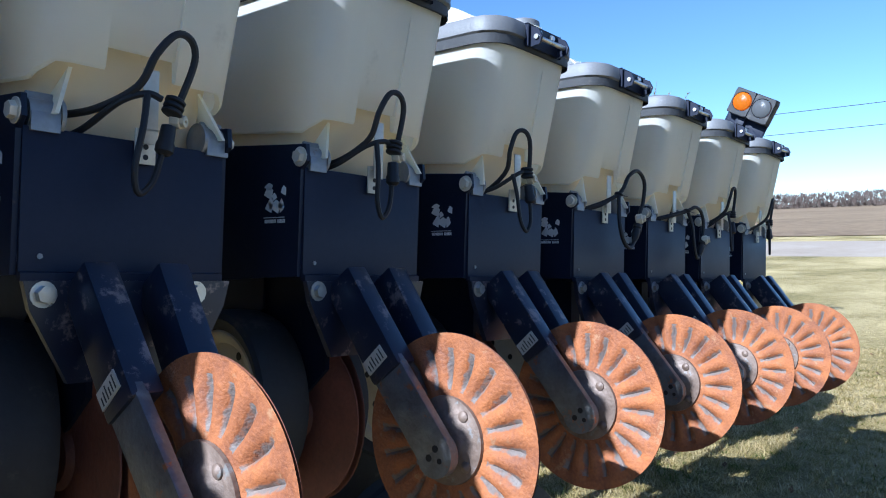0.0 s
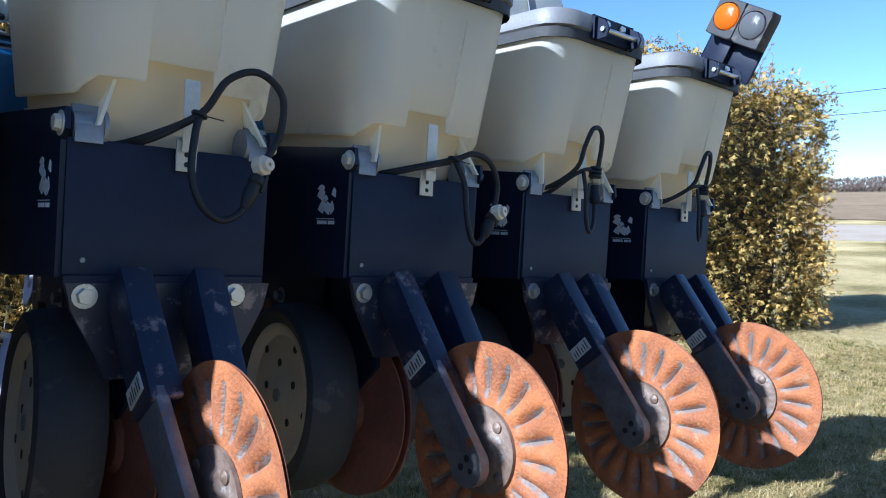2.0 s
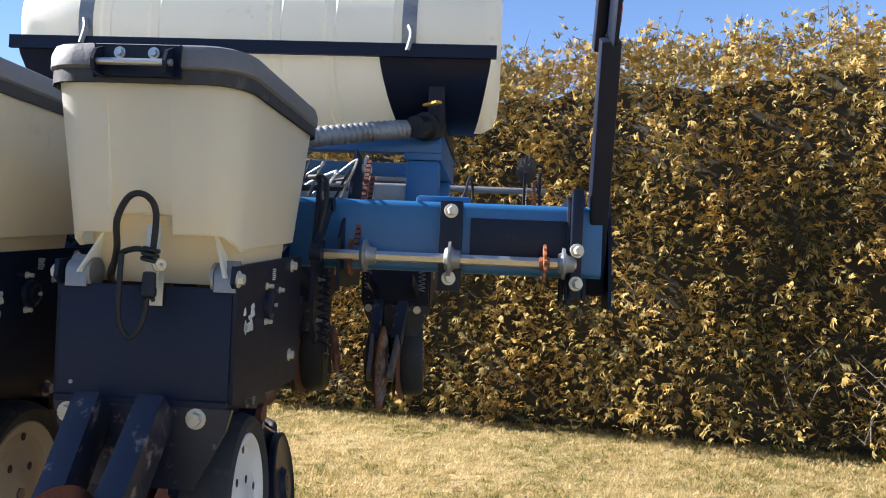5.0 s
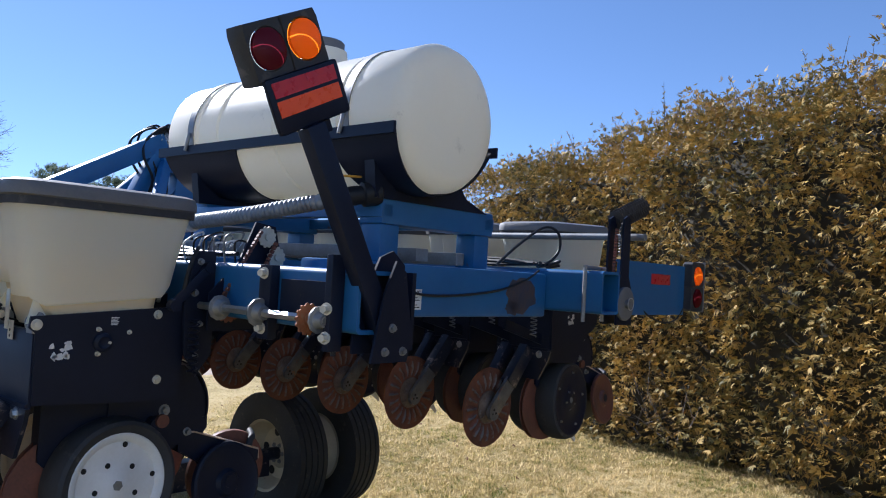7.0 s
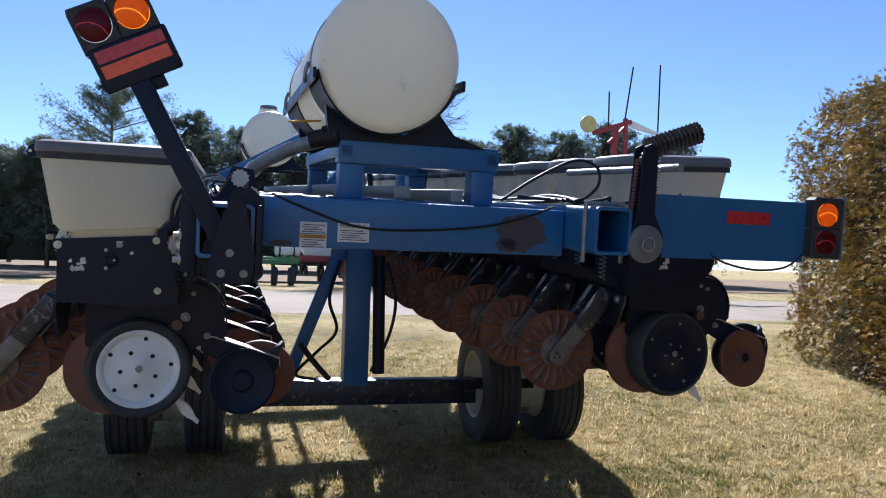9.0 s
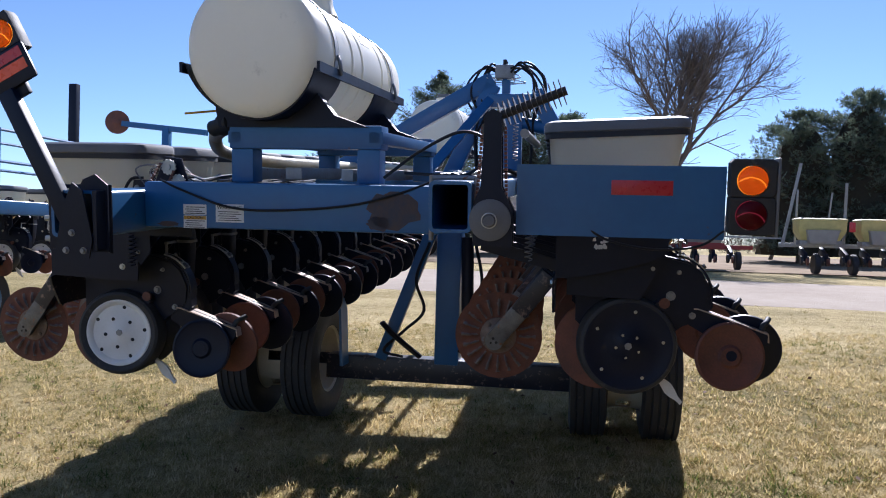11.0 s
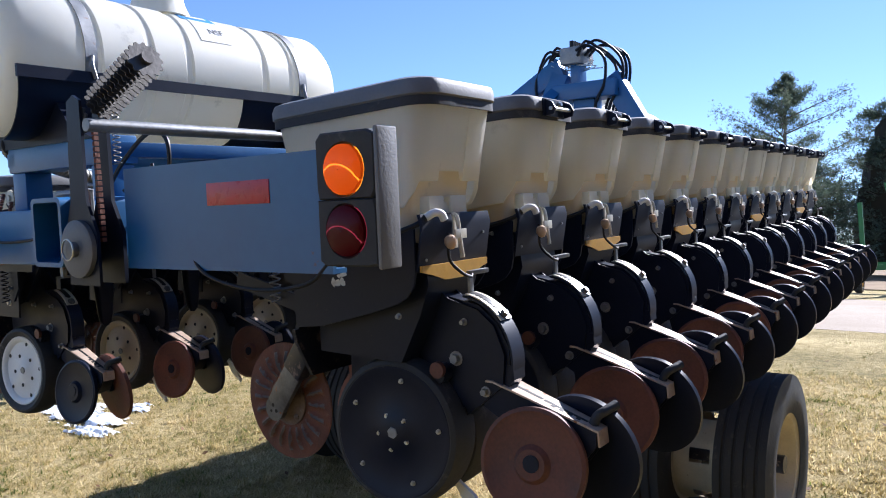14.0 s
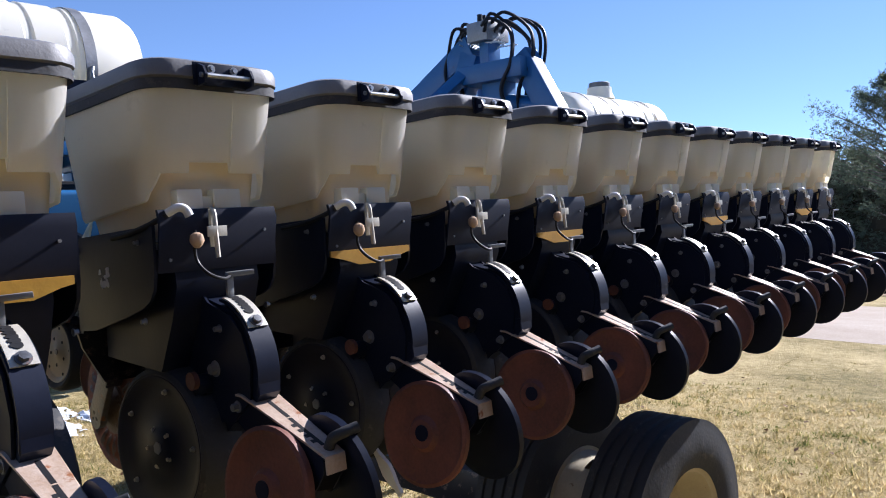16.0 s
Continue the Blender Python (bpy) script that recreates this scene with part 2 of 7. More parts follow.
def ground_material(name, layers, scale_big, scale_mid, scale_fine, bump, rough=0.95):
    m, tree, bsdf = material(name)
    nd, ln = tree.nodes, tree.links
    geo = nd.new("ShaderNodeNewGeometry")
    outs = []
    for sc, det in ((scale_big, 3), (scale_mid, 5), (scale_fine, 6)):
        n = nd.new("ShaderNodeTexNoise")
        n.inputs["Scale"].default_value, n.inputs["Detail"].default_value, n.inputs["Roughness"].default_value = sc, det, 0.65
        ln.new(geo.outputs["Position"], n.inputs["Vector"])
        outs.append(n.outputs[0])
    add = nd.new("ShaderNodeMath")
    add.operation = "MULTIPLY_ADD"
    ln.new(outs[1], add.inputs[0])
    add.inputs[1].default_value = 0.6
    ln.new(outs[0], add.inputs[2])
    add2 = nd.new("ShaderNodeMath")
    add2.operation = "MULTIPLY_ADD"
    ln.new(outs[2], add2.inputs[0])
    add2.inputs[1].default_value = 1.4
    ln.new(add.outputs[0], add2.inputs[2])
    ramp = nd.new("ShaderNodeValToRGB")
    while len(ramp.color_ramp.elements) < len(layers):
        ramp.color_ramp.elements.new(0.5)
    for e, (p, c) in zip(ramp.color_ramp.elements, layers):
        e.position, e.color = p, (*c, 1)
    sc = nd.new("ShaderNodeMath")
    sc.operation = "MULTIPLY"
    ln.new(add2.outputs[0], sc.inputs[0])
    sc.inputs[1].default_value = 1 / 3.0
    ln.new(sc.outputs[0], ramp.inputs[0])
    ln.new(ramp.outputs[0], bsdf.inputs["Base Color"])
    bsdf.inputs["Roughness"].default_value = rough
    bsdf.inputs["Specular IOR Level"].default_value = 0.15
    bp = nd.new("ShaderNodeBump")
    bp.inputs["Strength"].default_value, bp.inputs["Distance"].default_value = bump, 0.03
    ln.new(outs[2], bp.inputs["Height"])
    ln.new(bp.outputs[0], bsdf.inputs["Normal"])
    return m


TURF = ground_material("winter_turf", [(0.38, (0.095, 0.100, 0.026)), (0.44, (0.23, 0.180, 0.068)), (0.51, (0.46, 0.355, 0.160)), (0.58, (0.61, 0.49, 0.262))], 0.35, 9.0, 90.0, 1.0)
FIELD = ground_material("fallow_field", [(0.38, (0.15, 0.10, 0.06)), (0.5, (0.24, 0.17, 0.10)), (0.62, (0.30, 0.22, 0.13))], 0.01, 0.08, 0.8, 0.3)
GRAVEL = ground_material("pale_gravel_road", [(0.36, (0.26, 0.205, 0.155)), (0.5, (0.355, 0.29, 0.225)), (0.62, (0.43, 0.365, 0.295))], 0.15, 1.5, 30.0, 0.4)
SNOW = ground_material("old_snow", [(0.3, (0.70, 0.72, 0.75)), (0.6, (0.84, 0.85, 0.87))], 1.0, 5.0, 40.0, 0.4, 0.7)


def leafy(name, tones, rough=0.7, share=0.25, clump=9.0):
    """Leaves: each island takes its own tone, and lets some light through."""
    m, tree, bsdf = material(name)
    nd, ln = tree.nodes, tree.links
    geo = nd.new("ShaderNodeNewGeometry")
    ramp = nd.new("ShaderNodeValToRGB")
    while len(ramp.color_ramp.elements) < len(tones):
        ramp.color_ramp.elements.new(0.5)
    for e, (p, c) in zip(ramp.color_ramp.elements, tones):
        e.position, e.color = p, (*c, 1)
    ns = nd.new("ShaderNodeTexNoise")
    ns.inputs["Scale"].default_value = 1.3
    ln.new(geo.outputs["Position"], ns.inputs["Vector"])
    mx = nd.new("ShaderNodeMath")
    mx.operation = "MULTIPLY_ADD"
    ln.new(geo.outputs["Random Per Island"], mx.inputs[0])
    mx.inputs[1].default_value = 0.36
    n2 = nd.new("ShaderNodeTexNoise")
    n2.inputs["Scale"].default_value, n2.inputs["Detail"].default_value = clump, 2
    ln.new(geo.outputs["Position"], n2.inputs["Vector"])
    half = nd.new("ShaderNodeMath")
    half.operation = "MULTIPLY_ADD"
    half.inputs[1].default_value = 0.7
    ln.new(ns.outputs[0], half.inputs[0])
    quarter = nd.new("ShaderNodeMath")
    quarter.operation = "MULTIPLY_ADD"
    quarter.inputs[1].default_value, quarter.inputs[2].default_value = 0.9, -0.48
    ln.new(n2.outputs[0], quarter.inputs[0])
    ln.new(quarter.outputs[0], half.inputs[2])
    ln.new(half.outputs[0], mx.inputs[2])
    ln.new(mx.outputs[0], ramp.inputs[0])
    ln.new(ramp.outputs[0], bsdf.inputs["Base Color"])
    bsdf.inputs["Roughness"].default_value = rough
    bsdf.inputs["Specular IOR Level"].default_value = 0.25
    tr = nd.new("ShaderNodeBsdfTranslucent")
    ln.new(ramp.outputs[0], tr.inputs[0])
    mxs = nd.new("ShaderNodeMixShader")
    mxs.inputs[0].default_value = share
    ln.new(bsdf.outputs[0], mxs.inputs[1])
    ln.new(tr.outputs[0], mxs.inputs[2])
    ln.new(mxs.outputs[0], nd["Material Output"].inputs[0])
    return m


CEDAR = leafy("winter_cedar", [(0.20, (0.100, 0.092, 0.036)), (0.38, (0.215, 0.170, 0.052)), (0.56, (0.39, 0.258, 0.072)), (0.74, (0.50, 0.325, 0.085)), (0.92, (0.32, 0.18, 0.065))], 0.7, 0.10)
PINE = leafy("pine_needles", [(0.2, (0.07, 0.10, 0.072)), (0.55, (0.14, 0.18, 0.125)), (0.9, (0.23, 0.25, 0.17))], 0.8, 0.3, 1.5)
BLADE = leafy("dry_grass", [(0.22, (0.105, 0.145, 0.027)), (0.34, (0.27, 0.225, 0.072)), (0.52, (0.53, 0.415, 0.185)), (0.8, (0.73, 0.59, 0.34))], 0.8, 0.6, 7.0)
LEAF = leafy("fallen_leaf", [(0.2, (0.10, 0.05, 0.03)), (0.9, (0.22, 0.12, 0.06))], 0.8, 0.1)
BARK = surface("grey_bark", (0.17, 0.148, 0.130), (0.085, 0.072, 0.063), rough=0.9, scale=4, fine=20, bump=0.6)
FARWOOD = leafy("far_bare_wood", [(0.1, (0.085, 0.062, 0.052)), (0.9, (0.15, 0.115, 0.095))], 1.0, 0.05)
REDP = surface("red_machine_paint", (0.30, 0.03, 0.03), rough=0.5, scale=3, bump=0.05)
GREENP = surface("green_machine_paint", (0.03, 0.16, 0.04), rough=0.45, scale=3, bump=0.05)

# ---------------------------------------------------------------- mesh helpers


def finish(bm, name, mat, angle=38):
    me = bpy.data.meshes.new(name)
    bmesh.ops.recalc_face_normals(bm, faces=bm.faces)
    bm.to_mesh(me)
    bm.free()
    for p in me.polygons:
        p.use_smooth = True
    me.set_sharp_from_angle(angle=radians(angle))
    me.materials.append(mat)
    return me


def part(name, bm, mat, parent, label=""):
    ob = new(name, finish(bm, name, mat))
    ob.parent = parent
    return tagged(ob, label) if label else ob


def thing(name, m, label, category, group="", kind=""):
    ob = new(name)
    ob.empty_display_size = 0.1
    ob.matrix_basis = m
    return tagged(ob, label, category, group, kind)


def solid(name, bm, mat, label, category, group="", kind="", m=None):
    ob = new(name, finish(bm, name, mat))
    if m is not None:
        ob.matrix_basis = m
    return tagged(ob, label, category, group, kind)


def B():
    return bmesh.new()


def box(bm, x0, x1, y0, y1, z0, z1, bev=0.0, m=None):
    r = bmesh.ops.create_cube(bm, size=1.0)["verts"]
    for v in r:
        v.co = Vector(((x0 + x1) / 2 + v.co.x * (x1 - x0), (y0 + y1) / 2 + v.co.y * (y1 - y0), (z0 + z1) / 2 + v.co.z * (z1 - z0)))
    if bev:
        edges = {e for v in r for e in v.link_edges}
        got = bmesh.ops.bevel(bm, geom=list(edges), offset=bev, segments=2, profile=0.6, affect="EDGES")
        r = list({v for f in got["faces"] for v in f.verts} | {v for v in r if v.is_valid})
    if m is not None:
        for v in r:
            v.co = m @ v.co
    return bm


def rings(bm, loops, closed=True, caps=True):
    """A skin over loops of equal length."""
    rows = [[bm.verts.new(p) for p in loop] for loop in loops]
    n = len(rows[0])
    for a, b in zip(rows, rows[1:]):
        for i in range(n if closed else n - 1):
            j = (i + 1) % n
            bm.faces.new((a[i], a[j], b[j], b[i]))
    if caps:
        bm.faces.new(rows[0][::-1])
        bm.faces.new(rows[-1])
    return bm


def basis(way):
    way = Vector(way).normalized()
    side = way.orthogonal().normalized()
    return side, way.cross(side)


def cyl(bm, p0, p1, r0, r1=None, seg=16, caps=True):
    p0, p1 = Vector(p0), Vector(p1)
    u, v = basis(p1 - p0)
    r1 = r0 if r1 is None else r1
    ring = [(math.cos(2 * math.pi * i / seg), math.sin(2 * math.pi * i / seg)) for i in range(seg)]
    return rings(bm, [[p + (u * c + v * s) * r for c, s in ring] for p, r in ((p0, r0), (p1, r1))], caps=caps)


def lathe(bm, origin, way, profile, seg=32, caps=True):
    """profile: (distance along way, radius)."""
    o, w = Vector(origin), Vector(way).normalized()
    u, v = basis(w)
    ring = [(math.cos(2 * math.pi * i / seg), math.sin(2 * math.pi * i / seg)) for i in range(seg)]
    return rings(bm, [[o + w * d + (u * c + v * s) * r for c, s in ring] for d, r in profile], caps=caps)


def tube(bm, pts, r, seg=8, r_end=None):
    """A bent rod through the points, smoothed."""
    pts = [Vector(p) for p in pts]
    if len(pts) > 2:
        fine = []
        ext = [2 * pts[0] - pts[1]] + pts + [2 * pts[-1] - pts[-2]]
        for a, b, c, d in zip(ext, ext[1:], ext[2:], ext[3:]):
            for k in range(6):
                t = k / 6
                fine.append(0.5 * ((2 * b) + (c - a) * t + (2 * a - 5 * b + 4 * c - d) * t * t + (3 * b - a - 3 * c + d) * t ** 3))
        pts = fine + [pts[-1]]
    loops = []
    u = None
    for i, p in enumerate(pts):
        w = (pts[min(i + 1, len(pts) - 1)] - pts[max(i - 1, 0)]).normalized()
        u = basis(w)[0] if u is None else (u - w * u.dot(w)).normalized()
        v = w.cross(u)
        rr = r if r_end is None else r + (r_end - r) * i / (len(pts) - 1)
        loops.append([p + (u * math.cos(2 * math.pi * k / seg) + v * math.sin(2 * math.pi * k / seg)) * rr for k in range(seg)])
    return rings(bm, loops)


def prism(bm, poly, x0, x1):
    """A profile in y and z, carried along x."""
    return rings(bm, [[(x, y, z) for y, z in poly] for x in (x0, x1)])


def bar(bm, p0, p1, w, h, up=(0, 0, 1), bev=0.0):
    """A rectangular bar from p0 to p1, w across and h along up."""
    p0, p1 = Vector(p0), Vector(p1)
    d = (p1 - p0).normalized()
    s = d.cross(Vector(up)).normalized()
    t = s.cross(d)
    m = Matrix((s, d, t)).transposed().to_4x4()
    m.translation = p0
    return box(bm, -w / 2, w / 2, 0, (p1 - p0).length, -h / 2, h / 2, bev, m)


def square_tube(bm, x0, x1, y0, y1, z0, z1, wall=0.012, r=0.018):
    """A hollow square tube along x with rounded corners."""
    def loop(x, inset, rr):
        out = []
        for cy, cz, a0 in ((y1, z1, 0), (y0, z1, 90), (y0, z0, 180), (y1, z0, 270)):
            sy, sz = (1 if cy == y1 else -1), (1 if cz == z1 else -1)
            oy, oz = cy - sy * (inset + rr), cz - sz * (inset + rr)
            for k in range(5):
                a = radians(a0 + 90 * k / 4)
                out.append((x, oy + rr * math.cos(a), oz + rr * math.sin(a)))
        return out
    ls = [loop(x0, wall, r - wall / 2), loop(x0, 0, r), loop(x1, 0, r), loop(x1, wall, r - wall / 2)]
    rings(bm, ls + [loop(x1 - 0.25 * (1 if x1 > x0 else -1), wall, r - wall / 2)], caps=False)
    return bm


def round_rect(x0, x1, y0, y1, z, r, k=5):
    out = []
    for cx, cy, a0 in ((x1 - r, y1 - r, 0), (x0 + r, y1 - r, 90), (x0 + r, y0 + r, 180), (x1 - r, y0 + r, 270)):
        for i in range(k):
            a = radians(a0 + 90 * i / (k - 1))
            out.append((cx + r * math.cos(a), cy + r * math.sin(a), z))
    return out


def hexbolt(bm, p, way, r=0.012, h=0.010):
    p, way = Vector(p), Vector(way).normalized()
    cyl(bm, p, p + way * 0.003, r * 1.45, seg=14)
    cyl(bm, p + way * 0.003, p + way * (0.003 + h), r, r * 0.93, seg=6)
    return bm


# the machine stands a little lower at its near end
TILT = Matrix.Rotation(0.015, 4, "Z") @ Matrix.Rotation(0.08172, 4, "Y")


def at(x, y, z):
    return TILT @ Matrix.Translation((x, y, z))


# ---------------------------------------------------------------- ground, roads, fields
def lie(x, y):
    """The height of the lawn, which climbs gently to the west and the hedge and levels out beyond."""
    x, y = np.asarray(x, dtype=float), np.asarray(y, dtype=float)
    across = np.clip((12.0 - np.abs(x)) / 5.0, 0, 1)
    return 0.079 - 0.036 * np.clip(x, -9, 6) + 0.0217 * np.clip(y, -6, 9) * across


def on_ground(x, y):
    return Matrix.Translation((x, y, float(lie(x, y))))



def sheet(name, corners, mat, label, category):
    bm = B()
    vs = [bm.verts.new(p) for p in corners]
    bm.faces.new(vs)
    return solid(name, bm, mat, label, category, kind="structure")


def make_ground():
    bm = B()
    steps = [-1500, -600, -250, -120, -60, -40, -30, -20, -16] + [-14 + i for i in range(29)] + [16, 20, 30, 40, 60, 120, 250, 600, 1500]
    grid = {}
    for i, x in enumerate(steps):
        for j, y in enumerate(steps):
            near = abs(x) < 12 and abs(y) < 14
            grid[i, j] = bm.verts.new((x, y, float(lie(x, y)) + 0.012 * (noise.noise((x * 0.3, y * 0.3, 0)) if near else 0)))
    for i in range(len(steps) - 1):
        for j in range(len(steps) - 1):
            bm.faces.new((grid[i, j], grid[i + 1, j], grid[i + 1, j + 1], grid[i, j + 1]))
    return solid("ground", bm, TURF, "short dormant lawn, straw yellow with greener patches", "ground", kind="structure")


def make_road(name, near, far, y0, y1, label):
    """A crowned strip along y between two wavy edges."""
    bm = B()
    loops = []
    for k in range(61):
        y = y0 + (y1 - y0) * k / 60
        wob = 0.25 * noise.noise((y * 0.15, near, 0.3))
        xs = [near + (far - near) * q / 8 for q in range(9)]
        loops.append([(x + y * 0.06 + wob * (1 if q in (0, 8) else 0), y, float(lie(x + y * 0.06, y)) + 0.004 + 0.07 * (1 - (abs(q - 4) / 4) ** 2)) for q, x in enumerate(xs)])
    rings(bm, loops, closed=False, caps=False)
    return solid(name, bm, GRAVEL, label, "road", kind="structure")


make_ground()
make_road("road_west", -12.4, -22.8, -260, 260, "pale gravel farm road with wheel tracks")
make_road("road_east", 28.0, 43.0, -400, 400, "pale grey country road beside the lawn")
sheet("field_east", [(52, -500, -0.09), (700, -500, 4.0), (700, 700, 4.0), (52, 500, -0.09)], FIELD, "bare brown fallow field beyond the road", "field")
sheet("yard_west", [(-30, -120, 0.44), (-30, 120, 0.44), (-75, 120, 0.44), (-75, -120, 0.44)], FIELD, "trodden brown machinery yard beyond the road", "yard")


# ---------------------------------------------------------------- planter row unit
def coulter_mesh(bm, cx, cy, cz, r=0.192, flutes=20):
    """A rippled disc in the y z plane."""
    for face, off in ((1, 0.0022), (-1, -0.0022)):
        loops = []
        for q in (0.0, 0.30, 0.42, 0.48, 0.54, 0.60, 0.68, 0.76, 0.82, 0.88, 0.94, 1.0):
            loop = []
            for i in range(flutes * 6):
                a = 2 * math.pi * i / (flutes * 6)
                hump = max(0.0, math.cos(flutes * a)) ** 1.6 * max(0.0, 1 - ((q - 0.68) / 0.22) ** 2)
                dip = max(0.0, -math.cos(flutes * a)) ** 2 * math.exp(-((q - 0.69) / 0.17) ** 2)
                rr = max(q, 0.001) * r
                loop.append((cx + off + 0.015 * hump - 0.002 * dip, cy + rr * math.cos(a), cz + rr * math.sin(a)))
            loops.append(loop)
        rings(bm, loops if face > 0 else [l[::-1] for l in loops], caps=False)
    return bm


def wheel_face(bm, o, way, r, dish):
    """A dished wheel disc, way outward."""
    lathe(bm, o, way, [(-0.03, r * 0.98), (0.0, r), (0.004, r * 0.97), (0.002, r * 0.90), (-dish, r * 0.82), (-dish, r * 0.30), (-dish + 0.006, r * 0.24), (-dish + 0.006, 0.001)], seg=40)
    return bm


def hopper_body(bm, nx):
    """A tapered hopper whose lower lip is notched before and behind."""
    nw, k = 0.056, 6

    def low(x, y, y0, y1):
        t = min(1, max(0, (y - y0) / (y1 - y0)))
        if t < 0.03:
            return 1.708 if abs(x - nx) < nw - 0.0005 else 1.674
        if t > 0.97:
            return 1.768 if abs(x - nx) < nw - 0.0005 else 1.742
        return 1.640 + (0.034 * max(0, 1 - t / 0.15) if t < 0.15 else 0.10 * max(0, (t - 0.82) / 0.18))

    def ring(f, inset=0.0):
        """f: 0 at the rim, 1 at the lower lip."""
        w, y0, y1, r = 0.178 - 0.022 * f - inset, -0.066 + 0.054 * f + inset, 0.484 - 0.048 * f - inset, 0.065 - 0.015 * f - inset * 0.5
        pts = []
        for cx, cy, a0 in ((w - r, y1 - r, 0), (-w + r, y1 - r, 90), (-w + r, y0 + r, 180), (w - r, y0 + r, 270)):
            for i in range(k):
                a = radians(a0 + 90 * i / (k - 1))
                pts.append((cx + r * math.cos(a), cy + r * math.sin(a)))
            if a0 == 0:
                pts += [(x, y1) for x in (nx + nw, nx + nw - 0.001, nx - nw + 0.001, nx - nw)]
            if a0 == 180:
                pts += [(x, y0) for x in (nx - nw, nx - nw + 0.001, nx + nw - 0.001, nx + nw)]
        return [Vector((x, y, 1.958 + (low(x, y, y0, y1) - 1.958) * f)) for x, y in pts]
    rings(bm, [ring(0), ring(0.2), ring(0.8), ring(0.985), ring(1.0, 0.003), ring(0.99, 0.010)], caps=False)
    return bm


def hopper_skirt(bm):
    rings(bm, [round_rect(-0.150, 0.150, 0.018, 0.410, 1.802, 0.045), round_rect(-0.149, 0.149, 0.020, 0.408, 1.756, 0.045), round_rect(-0.147, 0.147, 0.028, 0.392, 1.694, 0.045), round_rect(-0.143, 0.143, 0.046, 0.386, 1.640, 0.045), round_rect(-0.138, 0.138, 0.066, 0.38, 1.585, 0.04)])
    return bm


def closing_wheel(bm, o, way, r=0.148):
    lathe(bm, o, way, [(-0.012, 0.02), (-0.012, r * 0.85), (-0.010, r * 0.93), (-0.008, r), (0.008, r), (0.011, r * 0.93), (0.006, r * 0.86), (0.005, r * 0.35), (0.018, r * 0.27), (0.018, 0.001)], seg=40)
    return bm


